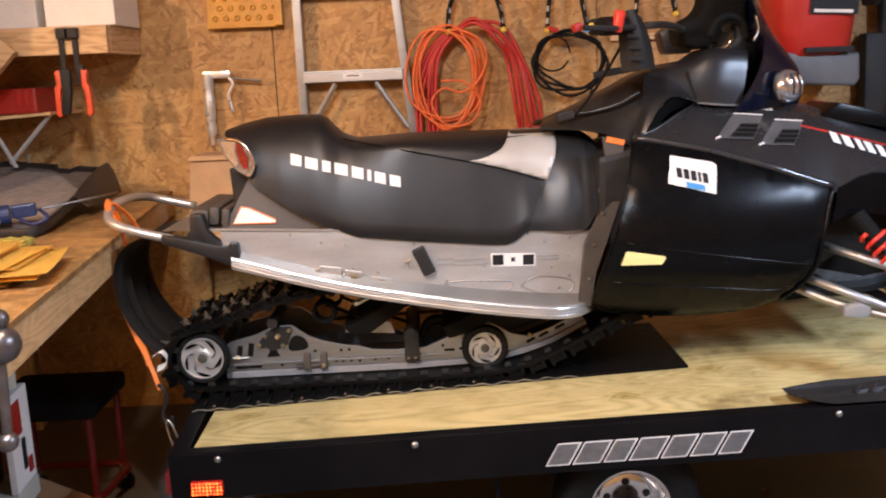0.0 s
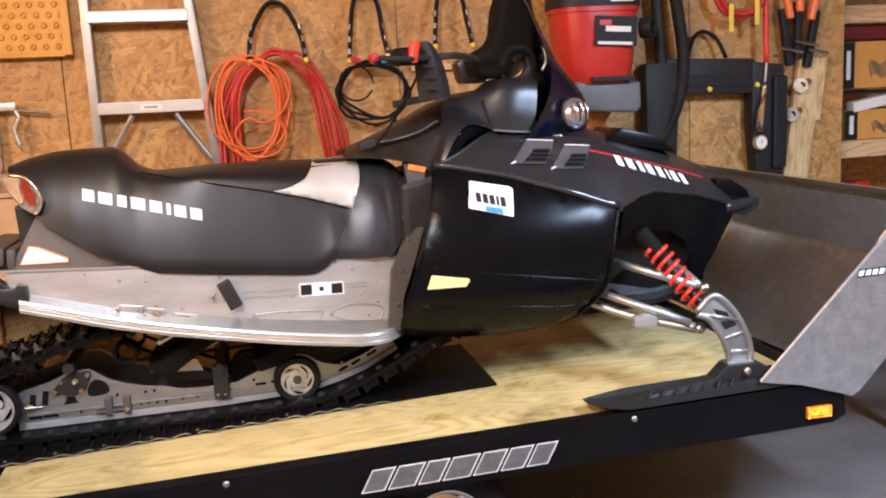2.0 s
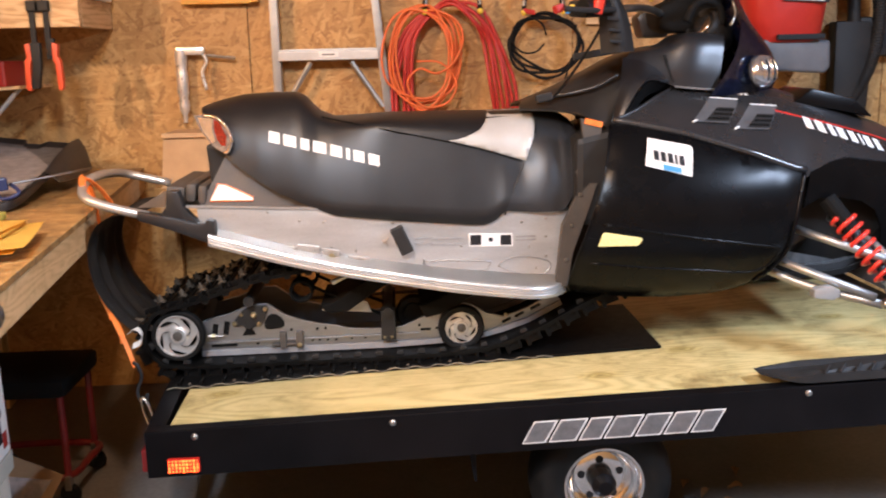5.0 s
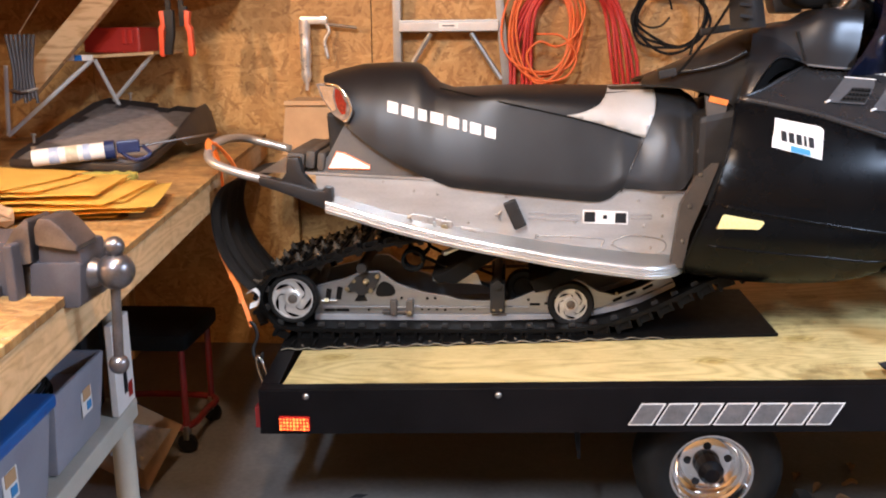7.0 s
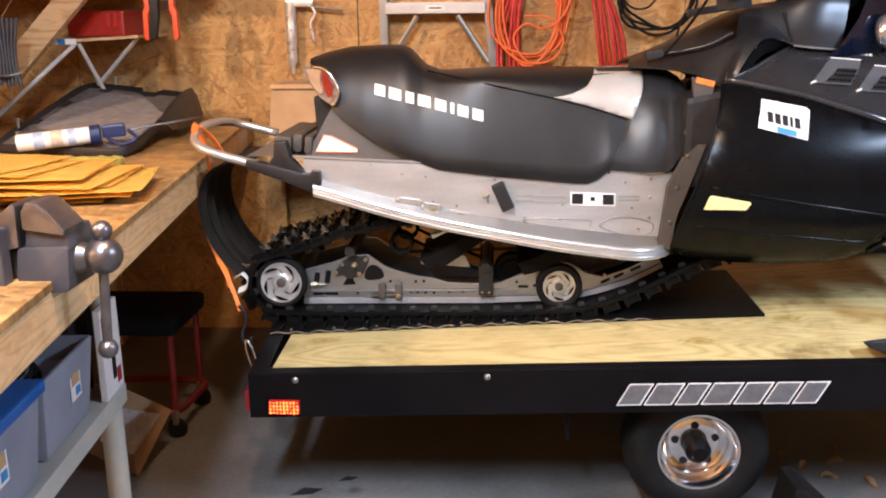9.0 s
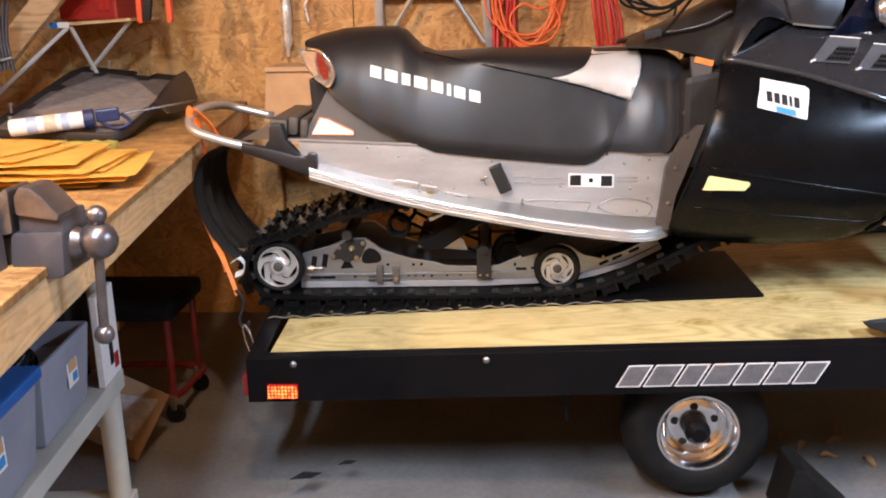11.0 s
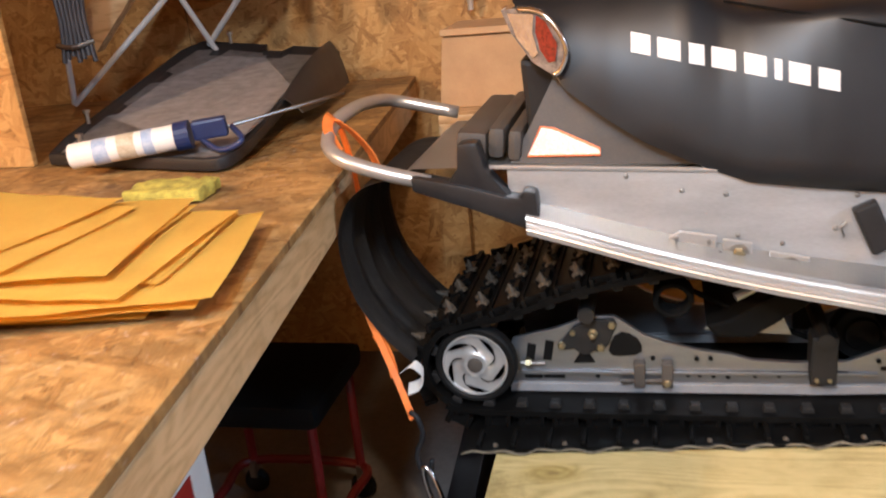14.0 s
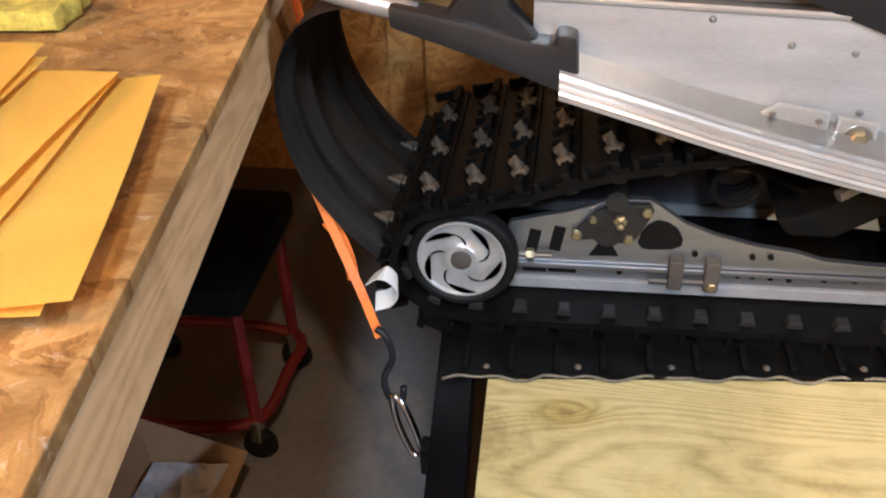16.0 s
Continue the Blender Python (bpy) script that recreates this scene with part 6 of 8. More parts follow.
def be(s, d, z=0.0):
    """A point by its way along the bench's edge, its distance back from it, and its height."""
    return Vector((-0.304 - 0.127 * s - 0.992 * d, 0.992 * s - 0.127 * d, z))


TURN = math.degrees(math.atan2(0.127, 0.992))


def bench_box(s0, s1, d0, d1, z0, z1, bevel=0.002):
    c = be((s0 + s1) / 2, (d0 + d1) / 2, (z0 + z1) / 2)
    return box(c, (d1 - d0, s1 - s0, z1 - z0), bevel, (0, 0, TURN))


bench = thing("workbench", be(0.2, 0.4), "wooden workbench with a strand board top and a thick timber rim", "workbench")
END = 1.62
part("bench_top", bench_box(-1.6, END, -0.003, 1.75, TOP - 0.016, TOP), OSB_TOP, bench, "scuffed strand board top")
part("front_rim", bench_box(-1.6, END, 0.0, 0.037, TOP - 0.10, TOP - 0.0165, 0.004), PINE_RIM, bench, "sawn timber rim with knots")
part("inner_rim", bench_box(-1.6, END, 0.038, 0.076, TOP - 0.105, TOP - 0.018, 0.003), PINE_RIM, bench)
for s in (-1.2, -0.5, 0.35, 1.0, 1.55):
    part("joist", bench_box(s, s + 0.038, 0.08, 1.7, TOP - 0.105, TOP - 0.02), PINE, bench)
for s, d in ((1.5, 0.6), (-1.5, 0.1), (1.5, 1.4), (-0.5, 1.2)):
    part("bench_leg", bench_box(s, s + 0.09, d, d + 0.09, 0.0, TOP - 0.1), PINE_Z, bench)

# envelopes
random.seed(4)
spots = [(0.02, 0.36, 4), (-0.02, 0.33, 1), (0.03, 0.36, -3), (-0.04, 0.27, 4), (-0.05, 0.255, 3), (-0.05, 0.25, 6), (0.0, 0.30, -3), (-0.02, 0.32, -7), (0.02, 0.37, -2), (0.0, 0.38, 2), (0.02, 0.47, -12), (0.05, 0.53, -20)]
for k, (s, d, a) in enumerate(spots):
    s, d = s - 0.03, d - 0.03
    w, l = (0.34, 0.40) if k % 2 else (0.28, 0.38)
    z = TOP + 0.003 + 0.006 * k
    b = bmesh.new()
    n = 8
    grid = []
    for i in range(n + 1):
        row = []
        for j in range(n + 1):
            u, v = i / n - 0.5, j / n - 0.5
            row.append(b.verts.new((u * w, v * l, 0.004 * math.sin(5 * u + k) * abs(v) + 0.006 * max(0, abs(u) - 0.3) * (1 if (k + j) % 3 else -0.4))))
        grid.append(row)
    for i in range(n):
        for j in range(n):
            b.faces.new((grid[i][j], grid[i + 1][j], grid[i + 1][j + 1], grid[i][j + 1]))
    bmesh.ops.solidify(b, geom=b.faces[:], thickness=0.0028)
    bmesh.ops.transform(b, matrix=Matrix.Translation(be(s, d, z)) @ pose(0, 0, 0, 0, 0, TURN + 90 + a), verts=b.verts)
    fl = bmesh.new()
    strip = [[fl.verts.new((i / 8 * w - w / 2, l * (0.5 - j * 0.075 - (0.02 * math.sin(math.pi * i / 8) if j == 2 else 0)), 0.0042 + 0.004 * math.sin(5 * (i / 8 - 0.5) + k) * 0.4)) for j in range(3)] for i in range(9)]
    for i in range(8):
        for j in range(2):
            fl.faces.new((strip[i][j], strip[i + 1][j], strip[i + 1][j + 1], strip[i][j + 1]))
    bmesh.ops.solidify(fl, geom=fl.faces[:], thickness=0.0008)
    bmesh.ops.transform(fl, matrix=Matrix.Translation(be(s, d, z)) @ pose(0, 0, 0, 0, 0, TURN + 90 + a), verts=fl.verts)
    env = thing("padded_envelope", be(s, d, z), "yellow paper mailing envelope in a loose pile", "envelope", "pile of envelopes")
    part("pouch", b, MANILA, env, smooth=True)
    part("flap", fl, MANILA, env, smooth=True)
alone("shipping_label", box(be(-0.02, 0.50, TOP + 0.084), (0.09, 0.045, 0.0008), 0, (0, 0, 25)), WHITE_PRINT, "white paper label with a purple edge on an envelope", "label")
sponge = bmesh.new()
box(be(0.36, 0.285, TOP + 0.014), (0.15, 0.09, 0.024), 0.006, (0, 0, 2), sponge)
bmesh.ops.subdivide_edges(sponge, edges=[e for e in sponge.edges if e.calc_length() > 0.012], cuts=6, use_grid_fill=True)
for v in sponge.verts:
    v.co += Vector((0, 0, 0.007)) * noise.noise(v.co * 45) + Vector((0.008, 0.006, 0)) * noise.noise(v.co * 38 + Vector((3, 1, 2)))
alone("sponge", sponge, surface("sponge_yellow", (0.16, 0.13, 0.03), (0.66, 0.58, 0.10), 0.9, 0, 45, relief=0.6, fine=400), "yellow worn sponge lying on the bench", "sponge", smooth=True)

# strand board partition standing on the bench, with a black sheath hung on it
structure("wall_partition", box((-1.632, 0.612, (TOP + 2.4) / 2 + 0.001), (1.0, 0.016, 2.4 - TOP), 0.002), OSB_WALL, "strand board partition standing on the bench", "wall")
sheath = thing("tool_sheath", (-1.275, 0.58, 1.03), "long black tool sheath with a yellow tip hung on a board", "tool sheath")
part("sleeve", prism([(-1.307, 1.05), (-1.320, 1.34), (-1.323, 1.60), (-1.257, 1.60), (-1.257, 1.34), (-1.249, 1.06), (-1.265, 1.04)], 0.572, 0.6035, "y", 0.008), DARK_PRINT, sheath, smooth=True)
part("yellow_tip", prism([(-1.280, 1.034), (-1.285, 1.052), (-1.247, 1.062), (-1.241, 1.045), (-1.257, 1.03)], 0.568, 0.600, "y", 0.004), YELLOW, sheath, "yellow plastic tip")
part("sleeve_band", box((-1.287, 0.570, 1.38), (0.072, 0.006, 0.03), 0.002), YELLOW, sheath)

# plastic and carpet tray
TRAY_F = surface("tray_felt", (0.15, 0.135, 0.13), (0.30, 0.275, 0.265), 0.95, 0, 30, relief=0.5, fine=500)
TRAY_P = surface("tray_plastic", (0.010, 0.009, 0.009), (0.024, 0.021, 0.021), 0.5, 0, 12, relief=0.15)
FL, FR, BR, BL = Vector((-1.10, 0.60, TOP + 0.004)), Vector((-0.585, 0.47, TOP + 0.004)), Vector((-0.69, 1.42, 1.06)), Vector((-1.15, 1.46, 1.105))
tray = thing("cargo_tray", (FL + FR + BR + BL) / 4 - Vector((0, 0, 0.04)), "dark plastic tray with a dusty grey felt lining on the bench", "tray")


def tp(u, v, h=0.0):
    p = FL.lerp(FR, u).lerp(BL.lerp(BR, u), v)
    return Vector((p.x, p.y, p.z + h))


outline = [(0.03, 0.0), (0.88, 0.0), (0.93, 0.008), (0.965, 0.03), (0.985, 0.065), (1.0, 0.13), (1.0, 0.55), (1.02, 0.82), (1.05, 0.97), (0.95, 1.0), (0.72, 1.0), (0.70, 0.93), (0.56, 0.93), (0.54, 1.0), (0.06, 1.0), (0.0, 0.9), (0.0, 0.1)]
b = bmesh.new()
low = [b.verts.new(tp(u, v)) for u, v in outline]
cu, cv = 0.5, 0.5
rim_o = [b.verts.new(tp(u, v, 0.026)) for u, v in outline]
rim_i = [b.verts.new(tp(cu + (u - cu) * 0.97, cv + (v - cv) * 0.975, 0.026)) for u, v in outline]
inn = [b.verts.new(tp(cu + (u - cu) * 0.93, cv + (v - cv) * 0.93, 0.012)) for u, v in outline]
n = len(outline)
for ring_a, ring_b in ((low, rim_o), (rim_o, rim_i), (rim_i, inn)):
    for k in range(n):
        b.faces.new((ring_a[k], ring_a[(k + 1) % n], ring_b[(k + 1) % n], ring_b[k]))
b.faces.new(inn)
b.faces.new(low[::-1])
bmesh.ops.recalc_face_normals(b, faces=b.faces)
bevelled(b, 0.006)
part("shell", b, TRAY_P, tray, smooth=True)
felt_line = [(0.05, 0.04), (0.92, 0.04), (0.95, 0.3), (0.93, 0.6), (0.97, 0.93), (0.72, 0.93), (0.70, 0.88), (0.60, 0.88), (0.58, 0.93), (0.30, 0.95), (0.28, 0.88), (0.20, 0.88), (0.19, 0.95), (0.08, 0.93), (0.05, 0.70), (0.12, 0.68), (0.12, 0.6), (0.05, 0.58), (0.05, 0.40), (0.10, 0.38), (0.10, 0.32), (0.05, 0.3)]
b = bmesh.new()
b.faces.new([b.verts.new(tp(u, v, 0.016)) for u, v in felt_line])
bmesh.ops.solidify(b, geom=b.faces[:], thickness=0.003)
part("felt", b, TRAY_F, tray, "grey felt lining")
for u, v, k in ((0.42, 0.55, 1.0), (0.70, 0.66, 0.6), (0.26, 0.36, 0.5)):
    part("felt_hole", prism([(0, 0), (0.06 * k, 0.01 * k), (0.085 * k, 0.04 * k), (0.03 * k, 0.045 * k)], 0, 0.001, "z", 0), DARK_PRINT, tray).location = tp(u, v, 0.02) - BASE[tray.name]
for u, v in ((0.05, 0.2), (0.2, 0.03), (0.62, 0.03), (0.3, 0.97)):
    part("tray_screw", lathe([(0.0, 0.035), (0.009, 0.033), (0.009, 0.026), (0.005, 0.024), (0.005, 0.0)], tp(u, v, 0.03), (0, 0, 1), 10), STEEL, tray)

lip = [[tp(0.96, v, 0.012) for v in (0.42, 0.6, 0.8, 0.95)], [tp(1.0, v, 0.03 + k) for v, k in ((0.42, 0.0), (0.6, 0.022), (0.8, 0.028), (0.95, 0.02))], [tp(1.06, v, k) for v, k in ((0.42, 0.012), (0.6, 0.022), (0.8, 0.014), (0.95, 0.0))], [tp(1.09, v, k) for v, k in ((0.42, 0.0), (0.6, -0.03), (0.8, -0.05), (0.95, -0.06))]]
part("curled_side", loft(lip, 6, 5, 0.004), TRAY_P, tray, "curled dark plastic side", smooth=True)

# caulking gun lying on the tray
gun = thing("caulking_gun", (-0.72, 0.55, 1.0), "blue caulking gun with a white printed cartridge", "caulking gun")
A, Bp, C = Vector((-0.935, 0.47, 1.012)), Vector((-0.715, 0.545, 1.03)), Vector((-0.455, 0.80, 1.055))
ax = (Bp - A).normalized()
part("cartridge", lathe([(0.0, 0.0), (0.024, 0.0), (0.026, 0.003), (0.026, 0.222), (0.0, 0.222)], A, ax, 24), WHITE_PRINT, gun, "white cartridge with printed bands", smooth=True)
PALE_BLUE = surface("pale_blue_print", (0.22, 0.32, 0.52), (0.55, 0.6, 0.68), 0.5, 0, 60)
PALE_TAN = surface("pale_tan_print", (0.42, 0.34, 0.22), (0.66, 0.6, 0.48), 0.5, 0, 60)
BLUE_GUN = surface("blue_gun", (0.012, 0.02, 0.07), (0.02, 0.035, 0.12), 0.4, 0, 12)
for d0, d1, mt in ((0.05, 0.08, PALE_BLUE), (0.10, 0.135, PALE_TAN), (0.15, 0.172, PALE_BLUE)):
    part("printed_band", lathe([(0.0263, d0), (0.0266, d0), (0.0266, d1), (0.0263, d1)], A, ax, 24), mt, gun)
part("end_cup", lathe([(0.0, 0.215), (0.03, 0.215), (0.03, 0.245), (0.0, 0.245)], A, ax, 20), BLUE_GUN, gun)
part("gun_frame", box(A + ax * 0.285 + Vector((0, 0, 0.005)), (0.07, 0.03, 0.04), 0.006, (0, -4, 19)), BLUE_GUN, gun)
part("trigger", tube([A + ax * 0.26 + Vector((0, 0, -0.01)), A + ax * 0.30 + Vector((0.02, -0.04, -0.035)), A + ax * 0.34 + Vector((0.03, -0.05, -0.02)), A + ax * 0.33 + Vector((0, 0, 0.0))], 0.006, 8, 4), BLUE_GUN, gun, smooth="all")
part("plunger_rod", tube([A + ax * 0.3, C], 0.004, 8, 1), STEEL, gun)

# vise on the bench's edge
vise = thing("bench_vise", (-0.33, -0.79, TOP), "grey steel bench vise with a ball-ended handle", "vise")
ALU_DARK = surface("worn_dark_steel", (0.14, 0.125, 0.125), (0.27, 0.245, 0.24), 0.36, 0.9, 24, relief=0.1)
VISE = surface("vise_enamel", (0.034, 0.029, 0.032), (0.062, 0.054, 0.058), 0.5, 0.0, 9, relief=0.12)
vy = -0.79
part("base_jaw", prism([(-0.55, TOP), (-0.55, TOP + 0.03), (-0.47, TOP + 0.05), (-0.46, 1.05), (-0.275, 1.054), (-0.269, 1.048), (-0.272, 0.925), (-0.30, 0.905), (-0.34, 0.91), (-0.36, TOP)], vy - 0.045, vy + 0.07, "y", 0.004), VISE, vise, smooth=True)
part("fixed_jaw_plate", prism([(-0.285, 1.048), (-0.268, 1.074), (-0.244, 1.094), (-0.239, 1.09), (-0.241, 1.02), (-0.262, 1.015), (-0.27, 1.05)], vy - 0.05, vy + 0.025, "y", 0.003), ALU_DARK, vise, "bare worn steel jaw", smooth=True)
part("slide_jaw", prism([(-0.247, 1.018), (-0.165, 1.021), (-0.160, 1.016), (-0.166, 0.947), (-0.172, 0.942), (-0.25, 0.936), (-0.255, 0.942)], vy - 0.045, vy + 0.06, "y", 0.004), VISE, vise, smooth=True)
part("jaw_neck", prism([(-0.235, 1.015), (-0.232, 1.05), (-0.165, 1.045), (-0.158, 1.016)], vy - 0.040, vy + 0.055, "y", 0.004), VISE, vise, smooth=True)
part("jaw_top", prism([(-0.232, 1.05), (-0.231, 1.080), (-0.222, 1.095), (-0.203, 1.095), (-0.185, 1.080), (-0.160, 1.05), (-0.163, 1.04)], vy - 0.05, vy + 0.025, "y", 0.004), ALU_DARK, vise, "bare worn steel jaw", smooth=True)
part("slide_bar", box((-0.29, vy, 0.985), (0.12, 0.06, 0.05), 0.005), STEEL, vise)
part("jaw_rib", box((-0.266, vy - 0.06, 0.985), (0.016, 0.03, 0.14), 0.004), VISE, vise)
part("screw_neck", lathe([(0.028, 0.0), (0.024, 0.012), (0.019, 0.02), (0.017, 0.03), (0.02, 0.04)], (-0.165, vy, 0.992), (1, 0, 0), 20), ALU_DARK, vise, smooth=True)
part("screw_head", ball((-0.122, vy, 0.995), 0.032, None, (1, 1, 1), 22), ALU_DARK, vise, "round polished screw head", smooth="all")
han = part("handle_bar", tube([(-0.122, vy, 1.04), (-0.132, vy, 0.83)], 0.0085, 12, 1), ALU_DARK, vise)
part("handle_ball", ball((-0.121, vy, 1.038), 0.0175, None, (1, 1, 1), 16), ALU_DARK, han, smooth="all")
part("handle_ball", ball((-0.132, vy, 0.828), 0.0175, None, (1, 1, 1), 16), ALU_DARK, han, smooth="all")
part("swivel_clamp", prism([(-0.42, TOP), (-0.42, TOP + 0.02), (-0.30, TOP + 0.02), (-0.30, TOP - 0.07), (-0.312, TOP - 0.07)], vy - 0.1, vy - 0.03, "y", 0.004), VISE, vise)

# leather work gloves
LEATHER = surface("leather", (0.32, 0.18, 0.085), (0.52, 0.33, 0.18), 0.75, 0, 14, relief=0.4, fine=120)
for k, (s, d, a, z) in enumerate(((-0.24, 0.47, 30, 0.018), (-0.33, 0.40, 62, 0.022), (-0.17, 0.52, 5, 0.055))):
    b = bmesh.new()
    box((0, 0, 0), (0.22, 0.10, 0.042), 0.016, (0, 0, 0), b)
    bmesh.ops.subdivide_edges(b, edges=b.edges, cuts=6, use_grid_fill=True)
    for v in b.verts:
        v.co += Vector((0.006, 0.008, 0.010)) * noise.noise(v.co * 60 + Vector((0, k, 0))) + Vector((0.016, 0.022, 0.022)) * noise.noise(v.co * 24 + Vector((k, 0, 0)))
    bmesh.ops.transform(b, matrix=Matrix.Translation(be(s, d, TOP + z + 0.012)) @ pose(0, 0, 0, 0, 6 * k, a), verts=b.verts)
    alone("work_glove", b, LEATHER, "tan leather work glove lying on the bench", "glove", "gloves on the bench", smooth="all")

# grey shelf unit under the bench with bins
GREY_SHELF = surface("shelf_plastic", (0.42, 0.42, 0.36), (0.52, 0.52, 0.46), 0.55, 0, 10, relief=0.06)
P0 = Vector((-0.443, -0.041, 0))
FW, IN = Vector((0.088, -0.996, 0)), Vector((-0.996, -0.088, 0))
unit = thing("shelf_unit", P0 + FW * 0.5 + IN * 0.2, "pale grey plastic shelf unit with round posts", "shelf unit")
SZ = 0.445


def sp(f, i, z):
    return P0 + FW * f + IN * i + Vector((0, 0, z))


def shelf_box(f0, f1, i0, i1, z0, z1, bevel=0.004):
    return box(sp((f0 + f1) / 2, (i0 + i1) / 2, (z0 + z1) / 2), (abs(i1 - i0), abs(f1 - f0), z1 - z0), bevel, (0, 0, 5.05))


part("shelf_board", shelf_box(-0.0, 1.05, 0.0, 0.45, SZ - 0.05, SZ), GREY_SHELF, unit)
part("shelf_board", shelf_box(-0.0, 1.05, 0.0, 0.45, 0.04, 0.09), GREY_SHELF, unit)
for f, i in ((0.035, 0.035), (1.01, 0.035), (0.035, 0.41), (1.01, 0.41)):
    p = sp(f, i, 0)
    part("post", tube([p, p + Vector((0, 0, SZ - 0.05))], 0.029, 20, 1), GREY_SHELF, unit, smooth=True)
    part("post", tube([p + Vector((0, 0, SZ)), p + Vector((0, 0, 0.855))], 0.022, 20, 1), GREY_SHELF, unit, smooth=True)

CLEARBIN = surface("cloudy_bin", (0.22, 0.24, 0.30), (0.32, 0.34, 0.40), 0.35, 0, 6, relief=0.03)
BLUE_LID = surface("blue_lid", (0.015, 0.10, 0.36), (0.025, 0.16, 0.48), 0.35, 0, 8, relief=0.04)


def tub(f0, f1, i0, i1, h, lid):
    name = "storage_bin"
    t = thing(name, sp((f0 + f1) / 2, (i0 + i1) / 2, SZ + 0.001), "cloudy plastic bin with a blue lid" if lid else "open cloudy plastic bin full of dark cables", "bin", "bins on the shelf")
    b = bmesh.new()
    z0, z1 = SZ + 0.002, SZ + h
    g = 0.018
    bot = [sp(f, i, z0) for f, i in ((f0 + g, i0 + g), (f1 - g, i0 + g), (f1 - g, i1 - g), (f0 + g, i1 - g))]
    top = [sp(f, i, z1) for f, i in ((f0, i0), (f1, i0), (f1, i1), (f0, i1))]
    lip = [sp(f, i, z1) for f, i in ((f0 + 0.012, i0 + 0.012), (f1 - 0.012, i0 + 0.012), (f1 - 0.012, i1 - 0.012), (f0 + 0.012, i1 - 0.012))]
    vb, vt, vl = [b.verts.new(p) for p in bot], [b.verts.new(p) for p in top], [b.verts.new(p) for p in lip]
    inb = [b.verts.new(p + Vector((0, 0, h * 0.35))) for p in [q.lerp(r_, 0.35) for q, r_ in zip(bot, lip)]]
    b.faces.new(vb[::-1])
    for k in range(4):
        j = (k + 1) % 4
        b.faces.new((vb[k], vb[j], vt[j], vt[k]))
        b.faces.new((vt[k], vt[j], vl[j], vl[k]))
        b.faces.new((vl[k], vl[j], inb[j], inb[k]))
    b.faces.new(inb)
    bmesh.ops.recalc_face_normals(b, faces=b.faces)
    bevelled(b, 0.008)
    part("tub", b, CLEARBIN, t, smooth=True)
    if lid:
        part("lid", shelf_box(f0 - 0.008, f1 + 0.008, i0 - 0.01, i1 + 0.01, SZ + h - 0.012, SZ + h + 0.016, 0.007), BLUE_LID, t, "blue plastic lid")
    else:
        for k in range(7):
            ph = 0.9 * k
            pts = [sp((f0 + f1) / 2 + 0.09 * math.cos(a + ph) * (0.6 + 0.06 * k), (i0 + i1) / 2 + 0.10 * math.sin(a * 1.0 + ph * 0.7), SZ + h * 0.72 + 0.012 * k + 0.02 * math.sin(2 * a + ph)) for a in np.linspace(0, 5.6, 12)]
            alone("cable", tube(pts, 0.005, 6, 3), RUBBER, "dark coiled cable in an open bin", "cable", "cables in the bin", smooth=True)
    fm = (f0 + f1) / 2 - 0.03
    lab = part("paper_label", shelf_box(fm - 0.03, fm + 0.03, i0 - 0.003 + 0.008, i0 - 0.002 + 0.008, SZ + h * 0.42, SZ + h * 0.42 + 0.075, 0), WHITE_PRINT, t, "white label with a printed picture")
    part("label_picture", shelf_box(fm - 0.022, fm + 0.022, i0 + 0.0035, i0 + 0.0045, SZ + h * 0.42 + 0.035, SZ + h * 0.42 + 0.062, 0), CARD, lab)
    part("label_bar", shelf_box(fm - 0.022, fm + 0.004, i0 + 0.0035, i0 + 0.0045, SZ + h * 0.42 + 0.008, SZ + h * 0.42 + 0.028, 0), BLUE_PRINT, lab)


tub(0.165, 0.465, 0.012, 0.36, 0.195, False)
tub(0.51, 0.96, 0.0, 0.38, 0.205, True)
carton = thing("printed_carton", sp(0.08, 0.12, SZ), "red white and black printed carton on the shelf", "carton")
part("carton_body", shelf_box(0.022, 0.145, 0.075, 0.26, SZ + 0.001, SZ + 0.235, 0.002), DARK_PRINT, carton)
part("white_front", shelf_box(0.0, 0.13, 0.004, 0.02, SZ + 0.001, SZ + 0.24, 0.001), WHITE_PRINT, carton)
part("red_front", shelf_box(0.06, 0.122, 0.0025, 0.0035, SZ + 0.135, SZ + 0.22, 0), RED_PAINT, carton)
part("black_mark", shelf_box(0.05, 0.075, 0.0025, 0.0035, SZ + 0.04, SZ + 0.12, 0), DARK_PRINT, carton)
part("red_mark", shelf_box(0.015, 0.045, 0.0025, 0.0035, SZ + 0.02, SZ + 0.06, 0), RED_PAINT, carton)
part("red_band", shelf_box(0.146, 0.1475, 0.08, 0.255, SZ + 0.03, SZ + 0.065, 0), RED_PAINT, carton)
part("white_band", shelf_box(0.146, 0.1475, 0.08, 0.255, SZ + 0.17, SZ + 0.185, 0), WHITE_PRINT, carton)

# cardboard and film on the floor, rolling stool under the bench
film_m = surface("packing_film", (0.20, 0.19, 0.19), (0.36, 0.34, 0.33), 0.12, 0, 30, relief=0.8, fine=60, coat=1.0)
sheet = thing("cardboard_sheet", (-0.58, 0.33, 0), "torn cardboard with clear packing film leaning on the floor", "cardboard")
c0 = [Vector((-0.665, 0.36, 0.27)), Vector((-0.50, 0.40, 0.165)), Vector((-0.57, 0.26, 0.005)), Vector((-0.74, 0.25, 0.10))]
b = bmesh.new()
b.faces.new([b.verts.new(p) for p in c0])
bmesh.ops.solidify(b, geom=b.faces[:], thickness=0.005)
part("card", b, CARD, sheet)
b = bmesh.new()
